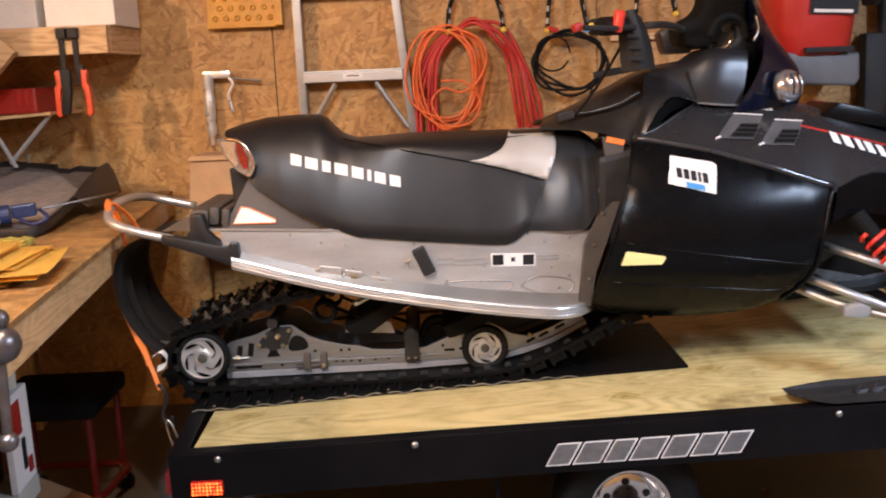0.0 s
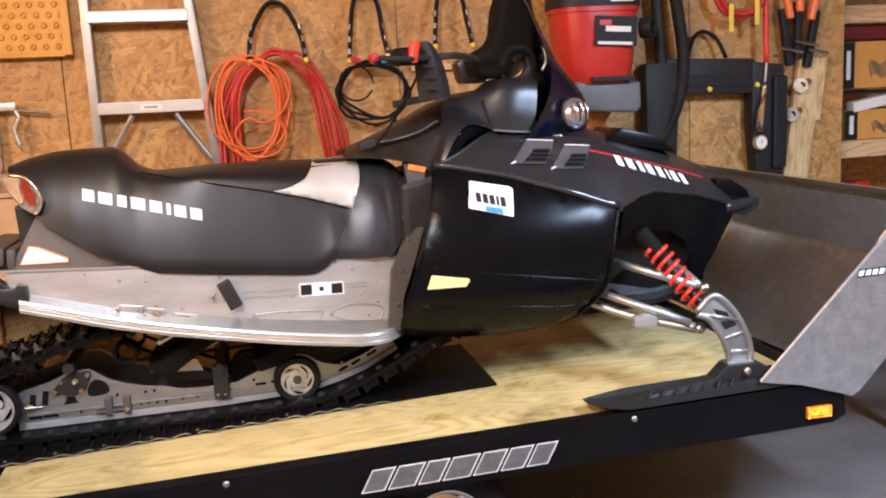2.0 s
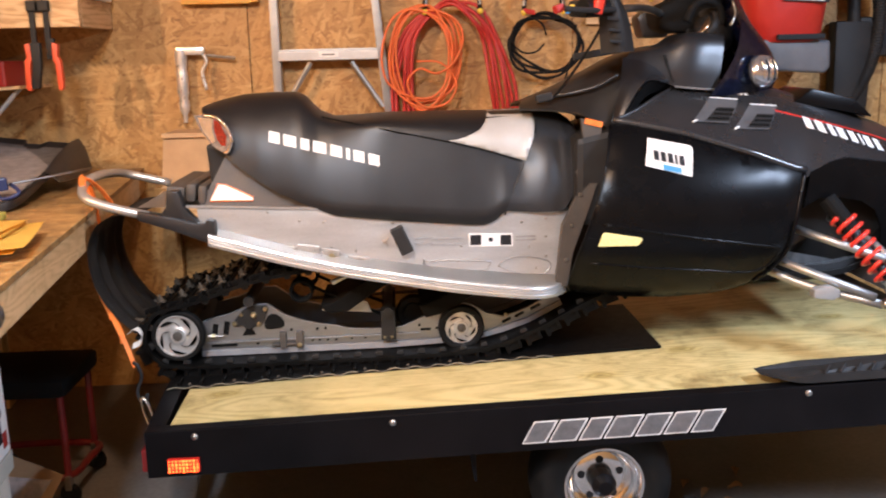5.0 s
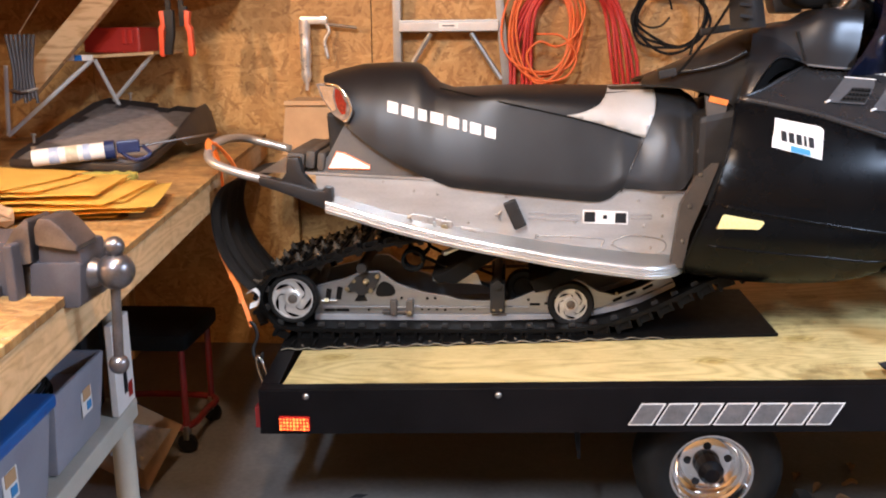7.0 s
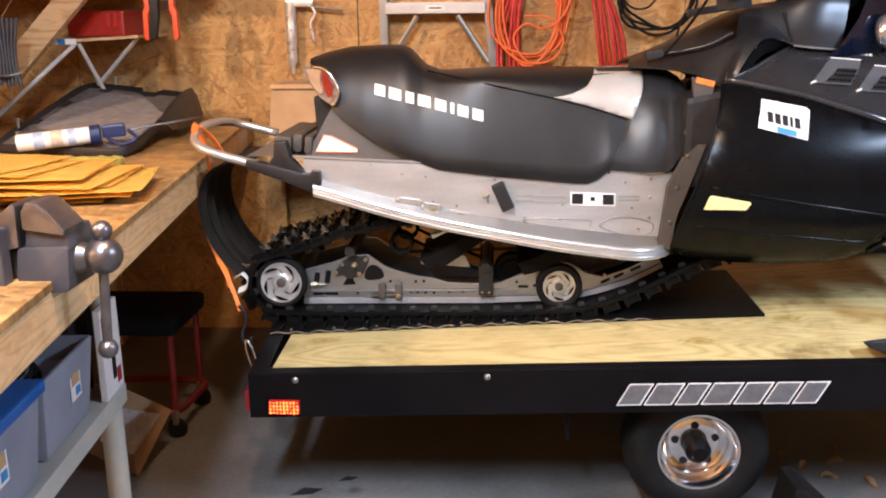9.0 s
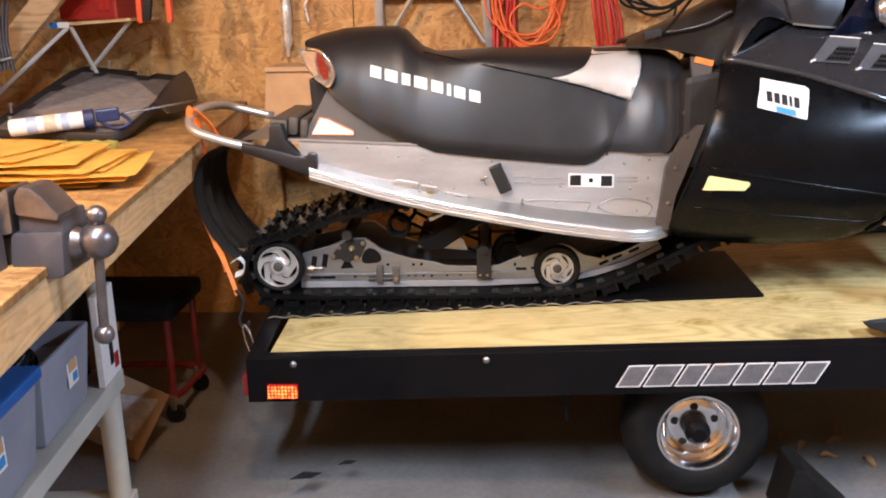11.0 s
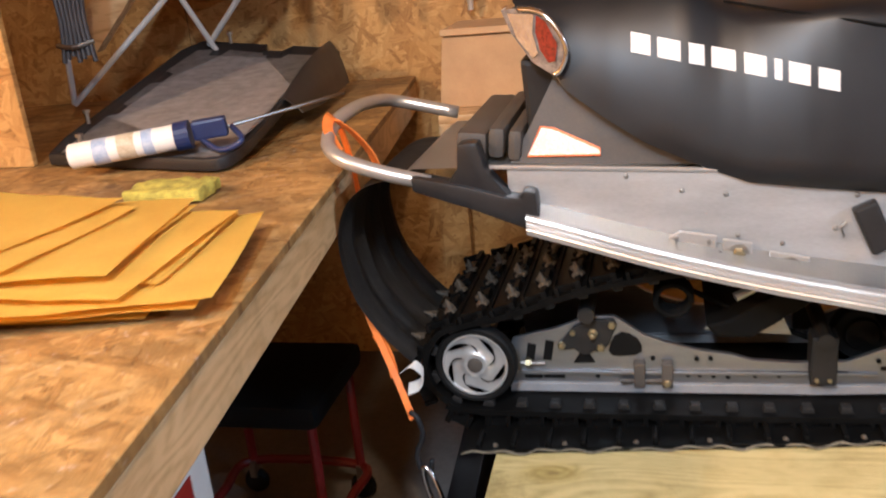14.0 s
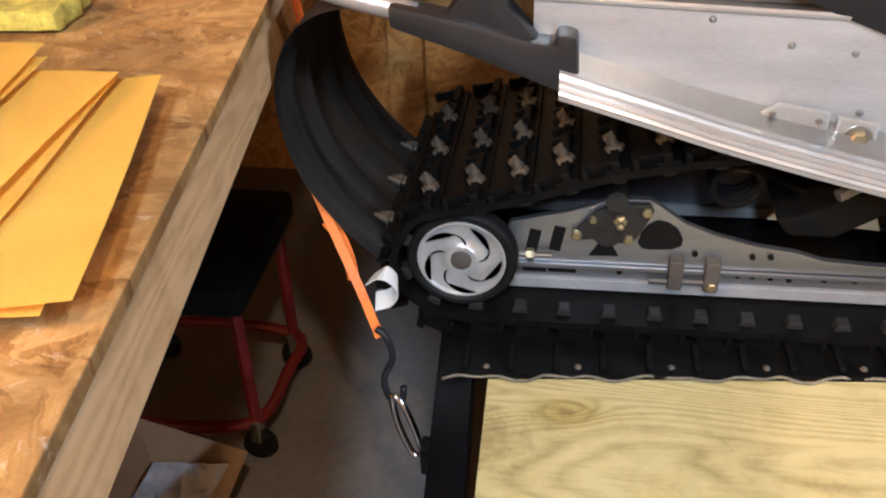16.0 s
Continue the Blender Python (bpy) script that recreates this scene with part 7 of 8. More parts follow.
cm = sum(c0, Vector()) / 4
nn = (c0[1] - c0[0]).cross(c0[2] - c0[0]).normalized()
nn = -nn if nn.y > 0 else nn
quad = [cm + (p - cm) * k + nn * 0.012 for p, k in zip(c0, (0.45, 0.75, 0.55, 0.6))]
grid = [[b.verts.new(quad[0].lerp(quad[1], i / 8).lerp(quad[3].lerp(quad[2], i / 8), j / 8) + nn * 0.012 * noise.noise(Vector((i * 0.9, j * 0.9, 0)))) for j in range(9)] for i in range(9)]
for i in range(8):
    for j in range(8):
        b.faces.new((grid[i][j], grid[i + 1][j], grid[i + 1][j + 1], grid[i][j + 1]))
part("film", b, film_m, sheet, "crumpled clear film", smooth=True)
STOOL_RED = surface("dark_red_paint", (0.10, 0.006, 0.006), (0.19, 0.012, 0.011), 0.4, 0, 12)
SX, SY = -0.69, 0.67
stool = thing("rolling_stool", (SX, SY, 0), "mechanic's stool with a black seat and red tube frame", "stool")
part("seat_pad", box((SX, SY, 0.40), (0.36, 0.34, 0.06), 0.02), POD_BLACK, stool, "black padded seat", smooth=True)
for x, y in ((SX - 0.15, SY - 0.13), (SX + 0.15, SY - 0.13), (SX - 0.15, SY + 0.13), (SX + 0.15, SY + 0.13)):
    part("frame_leg", tube([(x, y, 0.37), (x * 1.0, y, 0.09)], 0.012, 8, 1), STOOL_RED, stool)
    part("caster", lathe([(0.0, -0.012), (0.03, -0.012), (0.035, 0.0), (0.03, 0.012), (0.0, 0.012)], (x, y, 0.035), (0, 1, 0), 16), RUBBER, stool)
    part("caster_fork", box((x, y, 0.075), (0.02, 0.035, 0.05), 0.004), STEEL, stool)
part("frame_ring", tube([(SX - 0.15, SY - 0.13, 0.095), (SX, SY - 0.16, 0.095), (SX + 0.15, SY - 0.13, 0.095), (SX + 0.17, SY, 0.095), (SX + 0.15, SY + 0.13, 0.095), (SX - 0.15, SY + 0.13, 0.095), (SX - 0.17, SY, 0.095)], 0.012, 8, 5, True), STOOL_RED, stool, smooth=True)

# shelf over the bench and what hangs from it
shelf = thing("wall_shelf", (-1.5, 1.45, 1.53), "long timber shelf on the wall over the bench", "shelf")
part("shelf_board", box((-1.59, 1.45, 1.617), (2.0, 0.40, 0.02), 0.003), PINE, shelf)
part("front_beam", box((-1.59, 1.262, 1.567), (2.0, 0.038, 0.085), 0.003), PINE, shelf)
part("end_beam", box((-0.61, 1.465, 1.567), (0.04, 0.36, 0.085), 0.003), PINE_Y, shelf)
part("brace", box((-1.135, 1.20, 1.372), (0.56, 0.04, 0.088), 0.003, (0, -45, 0)), PINE, shelf, "diagonal timber brace")
for x0, x1, z1, mt in ((-1.2, -0.86, 1.80, WHITE_PRINT), (-0.83, -0.57, 1.79, WHITE_PRINT), (-1.6, -1.25, 1.85, GREY_PLASTIC)):
    alone("storage_box", box(((x0 + x1) / 2, 1.45, (1.628 + z1) / 2), (x1 - x0, 0.3, z1 - 1.628), 0.006), mt, "pale box standing on the wall shelf", "box", "boxes on the shelf")
for x, side, lean in ((-0.755, -1, 3), (-0.705, 1, -5)):
    cl = thing("spring_clamp", (x, 1.24, 1.3), "black bar clamp with an orange grip hung from a shelf", "clamp", "clamps on the shelf")
    part("clamp_bar", box((x, 1.235, 1.51), (0.020, 0.012, 0.20), 0.003), DARK_PRINT, cl)
    part("clamp_head", box((x - 0.01 * side, 1.235, 1.60), (0.05, 0.03, 0.04), 0.006), MATTE_PLASTIC, cl)
    if side < 0:
        part("clamp_body", prism([(x - 0.018, 1.47), (x + 0.022, 1.47), (x + 0.018, 1.38), (x + 0.004, 1.305), (x - 0.028, 1.305), (x - 0.012, 1.39)], 1.222, 1.248, "y", 0.004), DARK_PRINT, cl, smooth=True)
    else:
        part("clamp_body", box((x + 0.008, 1.238, 1.45), (0.03, 0.02, 0.07), 0.005), DARK_PRINT, cl, smooth=True)
    part("clamp_grip", prism([(x + side * u, z) for u, z in ((0.014, 1.47), (0.036, 1.465), (0.030, 1.42), (0.040, 1.405), (0.042, 1.31), (0.036, 1.297), (0.022, 1.30), (0.020, 1.39), (0.012, 1.41))], 1.221, 1.249, "y", 0.005), ORANGE_RED, cl, "orange grip", smooth=True)
rack = thing("folding_rack", (-1.1, 1.4, 1.0), "white tube rack with a thin wooden shelf", "rack")
part("rack_board", box((-1.06, 1.44, 1.30), (0.44, 0.34, 0.012), 0.002, (0, -3, 0)), PINE, rack)
part("striped_bar", box((-1.18, 1.262, 1.295), (0.20, 0.012, 0.022), 0.002), WHITE_PRINT, rack)
for k in range(3):
    part("blue_stripe", box((-1.255 + 0.06 * k, 1.254, 1.295), (0.028, 0.003, 0.021), 0), BLUE_LID, rack)
WHITE_TUBE = surface("white_tube", (0.5, 0.5, 0.5), (0.62, 0.62, 0.62), 0.4, 0, 12)
for p, q_ in (((-1.09, 1.27, 1.285), (-1.42, 1.20, 1.0)), ((-0.85, 1.30, 1.31), (-1.08, 1.42, 1.12)), ((-1.08, 1.28, 1.285), (-1.06, 1.42, 1.10)), ((-1.40, 1.20, 1.27), (-1.42, 1.20, 1.0))):
    part("rack_tube", tube([p, q_], 0.0085, 10, 1), WHITE_TUBE, rack)
tool = thing("tool_box", (-1.05, 1.45, 1.31), "red metal tool box on the rack", "tool box")
part("box_body", box((-1.055, 1.49, 1.360), (0.235, 0.2, 0.10), 0.01), RED_PAINT, tool)
for x in (-1.0, -0.972):
    part("box_latch", box((x, 1.386, 1.372), (0.016, 0.010, 0.055), 0.003), RED, tool)
rods = thing("bundle_of_rods", (-1.13, 0.95, 1.0), "bundle of bright steel rods hung over the bench", "rods")
for k in range(7):
    x = -1.235 + 0.011 * k
    part("rod", tube([(x - 0.02 + 0.006 * k, 0.97, 1.385), (x, 0.96, 1.255), (x + 0.004 * (k - 2), 0.95, 1.145 + 0.008 * (k % 3))], 0.0065, 8, 3), VISE, rods, smooth=True)
part("rod_tie", tube([(-1.255, 0.955, 1.19), (-1.20, 0.935, 1.185), (-1.15, 0.955, 1.195)], 0.006, 8, 3), STEEL, rods)
part("hanger", tube([(-1.21, 0.97, 1.385), (-1.20, 1.2, 1.56)], 0.003, 6, 1), STEEL, rods)

# ---------------------------------------------------------------- things hung on the back wall
W = WALL_Y

# aluminium step ladder hung flat, feet down
ladder = thing("step_ladder", (0.28, W - 0.06, 1.05), "aluminium step ladder hung on the wall", "ladder")


def rail_x(side, z):
    return (0.072 - 0.0 * (z - 1.2)) if side < 0 else 0.522 - 0.092 * (z - 1.15)


for sd in (-1, 1):
    x0, x1 = rail_x(sd, 1.05), rail_x(sd, 2.35)
    part("side_rail", box(((x0 + x1) / 2, W - 0.055, 1.70), (0.034, 0.06, 1.30), 0.004, (0, math.degrees(math.atan2(x1 - x0, 1.3)), 0)), ALU_DULL, ladder, smooth=True)
    part("foot_cap", box((x0, W - 0.055, 1.06), (0.036, 0.068, 0.03), 0.005), MATTE_PLASTIC, ladder)
for z in (1.405, 1.755, 2.105):
    xa, xb = rail_x(-1, z) + 0.012, rail_x(1, z) - 0.012
    st = part("step", box(((xa + xb) / 2, W - 0.062, z), (xb - xa, 0.078, 0.048), 0.004), ALU_DULL, ladder)
    part("step_lip", box(((xa + xb) / 2, W - 0.102, z - 0.004), (xb - xa, 0.004, 0.034), 0.001), ALU_BRIGHT, st)
for sd, xa in ((-1, 0.21), (1, 0.375)):
    part("foot_brace", tube([(xa, W - 0.08, 1.375), (rail_x(sd, 1.2) - sd * 0.02, W - 0.08, 1.19)], 0.011, 8, 1), ALU_DULL, ladder)
part("maker_label", box((0.285, W - 0.1045, 1.405), (0.08, 0.001, 0.02), 0), WHITE_PRINT, ladder)
part("label_bar", box((0.285, W - 0.106, 1.405), (0.05, 0.001, 0.006), 0), GREY_PRINT, ladder)

# yellow-painted perforated plate
plate = thing("perforated_plate", (-0.13, W - 0.02, 1.60), "yellow painted steel traction plate with raised holes", "plate")
YEL = surface("yellow_paint", (0.50, 0.24, 0.03), (0.68, 0.36, 0.05), 0.35, 0, 14, relief=0.1)
part("plate_sheet", box((-0.16, W - 0.022, 1.80), (0.28, 0.012, 0.36), 0.003), YEL, plate)
part("plate_flange", box((-0.006, W - 0.035, 1.80), (0.03, 0.04, 0.36), 0.003), YEL, plate)
part("plate_foot", box((-0.16, W - 0.035, 1.622), (0.28, 0.03, 0.014), 0.003), YEL, plate)
for i in range(6):
    for j in range(8):
        x, z = -0.27 + 0.045 * i + (0.022 if j % 2 else 0), 1.655 + 0.04 * j
        part("raised_hole", lathe([(0.013, 0.0), (0.011, 0.006), (0.007, 0.008), (0.006, 0.002)], (x, W - 0.028, z), TAN, 10), YEL, plate)

# hooks of bent steel in black sleeves
def wall_hook(x0, x1, z_tip, z_top, name="wall_hook"):
    h = thing(name, ((x0 + x1) / 2, W - 0.03, z_top), "black sleeved steel hook screwed to the wall", "hook", "hooks on the wall")
    xm = (x0 + x1) / 2
    if z_top - z_tip < 0.15:
        bend = [(x0, W - 0.08, z_tip), (x0 + 0.04, W - 0.06, z_top - 0.03), (xm, W - 0.045, z_top), (x1 - 0.04, W - 0.06, z_top - 0.03), (x1, W - 0.08, z_tip)]
    else:
        bend = [(x0, W - 0.10, z_tip), (x0 + 0.012, W - 0.075, z_tip + 0.1), (xm - 0.045, W - 0.045, z_top - 0.03), (xm, W - 0.035, z_top), (xm + 0.05, W - 0.045, z_top - 0.03), (x1 - 0.015, W - 0.075, z_tip + 0.1), (x1, W - 0.10, z_tip)]
    part("hook_bar", tube(bend, 0.0095, 10, 6), RUBBER, h, smooth="all")
    if z_top - z_tip < 0.15:
        return h
    for x, dx in ((x0, 0.004), (x1, -0.004)):
        for k in range(3):
            zz = z_tip + 0.02 + 0.05 * k
            part("bare_patch", tube([(x + dx * (zz - z_tip) * 25, W - 0.1 + 0.25 * (zz - z_tip), zz), (x + dx * (zz + 0.022 - z_tip) * 25, W - 0.1 + 0.25 * (zz + 0.022 - z_tip), zz + 0.022)], 0.0098, 8, 1), STEEL, h)
        part("hook_tip", ball((x, W - 0.108, z_tip - 0.004), 0.0125), YELLOW, h, "yellow plastic cap", smooth="all")
    return h


wall_hook(0.679, 0.903, 1.566, 1.80)
wall_hook(1.08, 1.242, 1.556, 1.82)
wall_hook(1.44, 1.60, 1.60, 1.84)
wall_hook(2.59, 2.78, 1.50, 1.62)

# orange extension cord and red hose, coiled on a hook
def coil(name, label, category, centre, rx, rz, loops, r, mt, seed, jitter=0.02, y=None, tilt=0.0):
    random.seed(seed)
    obj = thing(name, centre, label, category)
    for k in range(loops):
        a0 = random.uniform(-0.1, 0.1)
        kx, kz = rx * random.uniform(0.86, 1.06), rz * random.uniform(0.93, 1.05)
        ox, oy = random.uniform(-jitter, jitter), random.uniform(-0.03, 0.03)
        pts = []
        for i in range(16):
            a = 2 * math.pi * i / 16 + a0
            px = centre[0] + ox + kx * math.cos(a) * (1 + 0.05 * math.sin(2 * a + k))
            pz = centre[2] + rz - kz + kz * math.sin(a) + 0.012 * math.sin(3 * a + k)
            pts.append((px + tilt * (pz - centre[2]), centre[1] + oy, pz))
        part("loop", tube(pts, r, 8, 3, True), mt, obj, smooth="all")
    return obj


CORD = surface("orange_cord", (0.72, 0.13, 0.03), (0.85, 0.2, 0.05), 0.45, 0, 30)
HOSE_RED = surface("red_hose", (0.42, 0.024, 0.02), (0.56, 0.045, 0.035), 0.45, 0, 30)
cord = coil("extension_cord", "orange extension cord coiled on a wall hook", "cord", (0.665, W - 0.10, 1.385), 0.135, 0.195, 8, 0.0048, CORD, 3, 0.03)
part("loose_loop", tube([(0.70, W - 0.11, 1.58), (0.80, W - 0.12, 1.53), (0.83, W - 0.12, 1.45), (0.79, W - 0.12, 1.36), (0.72, W - 0.12, 1.32), (0.65, W - 0.12, 1.34), (0.60, W - 0.12, 1.28), (0.66, W - 0.12, 1.19), (0.76, W - 0.12, 1.20), (0.80, W - 0.12, 1.28), (0.74, W - 0.12, 1.36), (0.64, W - 0.12, 1.37)], 0.0048, 8, 5), CORD, cord, smooth="all")
hose = thing("air_hose", (0.80, W - 0.08, 1.1), "red rubber air hose looped on a wall hook", "hose")
random.seed(8)
for k in range(6):
    o = 0.017 * k + random.uniform(-0.005, 0.005)
    j = [random.uniform(-0.012, 0.012) for _ in range(9)]
    pts = [(0.525 + 0.019 * k + j[0], W - 0.07 - 0.012 * (k % 3), 1.06), (0.53 + 0.016 * k + j[1], W - 0.07 - 0.01 * (k % 2), 1.28), (0.575 + o * 0.7 + j[2], W - 0.08, 1.46), (0.67 + o * 0.5, W - 0.09, 1.565 + j[3]), (0.79, W - 0.095 - 0.006 * k, 1.60 + j[4]), (0.90 - o * 0.3, W - 0.09 - 0.006 * k, 1.565 - 0.009 * k + j[5]), (0.985 - o * 0.8 + j[6], W - 0.08, 1.44), (1.04 - o + j[7], W - 0.075 - 0.01 * (k % 3), 1.26), (1.05 - o + j[8] * 1.6, W - 0.07, 1.06)]
    part("strand", tube(pts, 0.0078, 8, 5), HOSE_RED, hose, smooth="all")
black = coil("power_cable", "black power cable coiled on a wall hook", "cable", (1.165, W - 0.10, 1.425), 0.145, 0.115, 4, 0.0055, RUBBER, 11, 0.02)
part("small_loop", tube([(1.10 + 0.07 * math.cos(a), W - 0.11, 1.46 + 0.07 * math.sin(a)) for a in np.linspace(0, 5.8, 10)], 0.004, 6, 4), RUBBER, black, smooth="all")
part("hanging_end", tube([(1.29, W - 0.11, 1.5), (1.30, W - 0.11, 1.42), (1.26, W - 0.11, 1.33), (1.24, W - 0.11, 1.22)], 0.005, 6, 5), RUBBER, black, smooth="all")
part("plug", box((1.10, W - 0.11, 1.555), (0.05, 0.02, 0.02), 0.005, (0, 10, 0)), RED, black)
alone("wall_rail", box((1.52, W - 0.02, 1.515), (0.34, 0.02, 0.026), 0.003), PINE, "thin wooden strip fixed to the wall", "strip", kind="structure")

# red wall-hung workshop vacuum
vac = thing("workshop_vacuum", (2.12, W - 0.18, 1.28), "red and grey workshop vacuum hung on the wall", "vacuum")
vc = (2.105, W - 0.19)


def tub_body(rows, cx, y0, y1, power=3.2):
    """A rounded tub: (height, half width, forward swell) rows of rounded sections."""
    b = bmesh.new()
    rings = []
    for z, rx, k in rows:
        ry, cy = (y1 - y0) / 2 * k, y1 - (y1 - y0) / 2 * k
        ring = []
        for i in range(40):
            a = 2 * math.pi * i / 40
            c, s_ = math.cos(a), math.sin(a)
            ring.append(b.verts.new((cx + rx * math.copysign(abs(c) ** (2 / power), c), cy + ry * math.copysign(abs(s_) ** (2 / power), s_), z)))
        rings.append(ring)
    for r0, r1 in zip(rings, rings[1:]):
        for i in range(40):
            b.faces.new((r0[i], r0[(i + 1) % 40], r1[(i + 1) % 40], r1[i]))
    b.faces.new(rings[0][::-1])
    b.faces.new(rings[-1])
    return b


part("drum", tub_body([(1.40, 0.13, 0.86), (1.41, 0.142, 0.93), (1.43, 0.15, 0.95), (1.55, 0.163, 0.98), (1.66, 0.173, 1.0), (1.70, 0.176, 1.0), (1.703, 0.184, 1.02), (1.722, 0.186, 1.02)], vc[0], vc[1] - 0.127, W - 0.03), RED, vac, "red plastic drum", smooth=True)
part("motor_head", tub_body([(1.7225, 0.19, 1.03), (1.76, 0.19, 1.03), (1.80, 0.182, 1.0), (1.88, 0.16, 0.9)], vc[0], vc[1] - 0.127, W - 0.03), MATTE_PLASTIC, vac, "black motor head", smooth=True)
part("base_tray", prism([(vc[0] - 0.13, 1.425), (vc[0] + 0.165, 1.415), (vc[0] + 0.17, 1.31), (vc[0] + 0.15, 1.285), (vc[0] - 0.08, 1.30), (vc[0] - 0.11, 1.34)], vc[1] - 0.10, W - 0.03, "y", 0.015, None, 3), GREY_PLASTIC, vac, "grey tray", smooth=True)
part("dark_slot", box((vc[0] + 0.03, vc[1] - 0.128, 1.428), (0.19, 0.02, 0.022), 0.004), DARK_PRINT, vac)
lb = part("front_label", box((vc[0] + 0.045, vc[1] - 0.1315, 1.62), (0.185, 0.003, 0.12), 0.001, (0, 3, 0)), DARK_PRINT, vac, "dark label with red and white marks")
part("label_word", box((vc[0] + 0.055, vc[1] - 0.134, 1.628), (0.11, 0.001, 0.022), 0, (0, 3, 0)), WHITE_PRINT, lb)
part("label_line", box((vc[0] + 0.04, vc[1] - 0.134, 1.572), (0.15, 0.001, 0.012), 0, (0, 3, 0)), WHITE_PRINT, lb)
part("label_mark", box((vc[0] + 0.0, vc[1] - 0.134, 1.655), (0.05, 0.001, 0.022), 0, (0, 3, 0)), RED, lb)
part("head_badge", box((vc[0] + 0.07, vc[1] - 0.142, 1.752), (0.1, 0.002, 0.03), 0), WHITE_PRINT, vac)
part("inlet", lathe([(0.045, -0.02), (0.045, 0.03), (0.034, 0.032), (0.032, 0.0), (0.0, 0.0)], (vc[0] + 0.22, vc[1] - 0.04, 1.635), (0.7, -0.7, 0), 20), MATTE_PLASTIC, vac, smooth=True)

# ribbed vacuum hose
hose2 = thing("vacuum_hose", (2.5, W - 0.08, 1.1), "ribbed black vacuum hose hanging on the wall", "hose")
line = smooth_line([(2.50, W - 0.10, 1.90), (2.535, W - 0.10, 1.70), (2.56, W - 0.10, 1.50), (2.54, W - 0.09, 1.32), (2.48, W - 0.08, 1.18), (2.41, W - 0.07, 1.08)], 34)
b = bmesh.new()
rings = []
for i, p in enumerate(line):
    way = (line[min(i + 1, len(line) - 1)] - line[max(i - 1, 0)]).normalized()
    s1 = way.cross(Vector((0, 1, 0))).normalized()
    s2 = way.cross(s1)
    r = 0.0262 if i % 2 else 0.0285
    rings.append([b.verts.new(p + s1 * r * math.cos(2 * math.pi * k / 12) + s2 * r * math.sin(2 * math.pi * k / 12)) for k in range(12)])
for r0, r1 in zip(rings, rings[1:]):
    for k in range(12):
        b.faces.new((r0[k], r0[(k + 1) % 12], r1[(k + 1) % 12], r1[k]))
part("ribbed_tube", b, MATTE_PLASTIC, hose2, smooth=True)
part("second_run", tube([(2.44, W - 0.07, 1.9), (2.46, W - 0.07, 1.6), (2.47, W - 0.07, 1.42), (2.45, W - 0.07, 1.33)], 0.026, 12, 6), MATTE_PLASTIC, hose2, smooth="all")
part("hose_nozzle", lathe([(0.02, 0), (0.024, 0.02), (0.024, 0.12), (0.028, 0.14)], (2.43, W - 0.07, 1.28), (0.05, 0, 1), 16), DARK_PRINT, hose2)

# black moulded case frame on a hook
case = thing("tool_case", (2.68, W - 0.06, 1.08), "black moulded plastic carrying frame hung on a hook", "case")
part("top_bar", box((2.70, W - 0.06, 1.42), (0.44, 0.07, 0.16), 0.02, (0, 2, 0)), MATTE_PLASTIC, case, smooth=True)
part("bar_groove", box((2.72, W - 0.097, 1.40), (0.34, 0.006, 0.05), 0.004, (0, 2, 0)), DARK_PRINT, case)
part("left_leg", prism([(2.38, 1.49), (2.53, 1.49), (2.545, 1.33), (2.53, 1.05), (2.42, 1.03), (2.385, 1.2)], W - 0.10, W - 0.02, "y", 0.014), MATTE_PLASTIC, case, smooth=True)
part("right_leg", prism([(2.90, 1.48), (3.06, 1.46), (3.08, 1.2), (3.06, 0.92), (2.93, 0.92), (2.90, 1.2)], W - 0.10, W - 0.02, "y", 0.014), MATTE_PLASTIC, case, smooth=True)
part("side_pad", box((3.03, W - 0.11, 1.2), (0.07, 0.03, 0.42), 0.012), DARK_PRINT, case)
for x, z in ((2.685, 1.364), (2.921, 1.373)):
    part("yellow_knob", ball((x, W - 0.105, z), 0.013), YELLOW, case, "yellow knob", smooth="all")

# red hose reel end with blow gun and gauge
reel = thing("coiled_red_hose", (2.83, W - 0.09, 1.68), "red hose wound on a hanger with yellow straps", "hose")
for k in range(7):
    z = 1.70 + 0.014 * k
    rr = 0.11 + 0.012 * math.sin(k)
    part("turn", tube([(2.83 + rr * math.cos(a), W - 0.10 - 0.006 * k, 1.78 + rr * math.sin(a) * 0.9) for a in np.linspace(0, 2 * math.pi * 15 / 16, 16)], 0.009, 8, 3, True), HOSE_RED, reel, smooth="all")
for x, z0 in ((2.765, 1.62), (2.89, 1.645)):
    part("yellow_strap", box((x, W - 0.15, z0 + 0.05), (0.022, 0.006, 0.12), 0.002), YELLOW, reel)
part("drop_hose", tube([(2.955, W - 0.11, 1.85), (2.957, W - 0.11, 1.65), (2.962, W - 0.11, 1.47)], 0.0125, 10, 4), RED_SPRING, reel, smooth="all")
gauge = thing("tyre_inflator", (2.93, W - 0.12, 1.1), "chrome air chuck with a white dial gauge on the hose", "inflator")
part("swivel", tube([(2.962, W - 0.11, 1.47), (2.955, W - 0.11, 1.38)], 0.008, 8, 1), STEEL, gauge)
part("chuck_body", tube([(2.955, W - 0.11, 1.385), (2.945, W - 0.11, 1.30), (2.935, W - 0.11, 1.16)], 0.013, 10, 3), CHROME, gauge, smooth="all")
part("lever", tube([(2.95, W - 0.125, 1.33), (2.915, W - 0.14, 1.27), (2.91, W - 0.13, 1.18)], 0.006, 8, 4), CHROME, gauge, smooth="all")
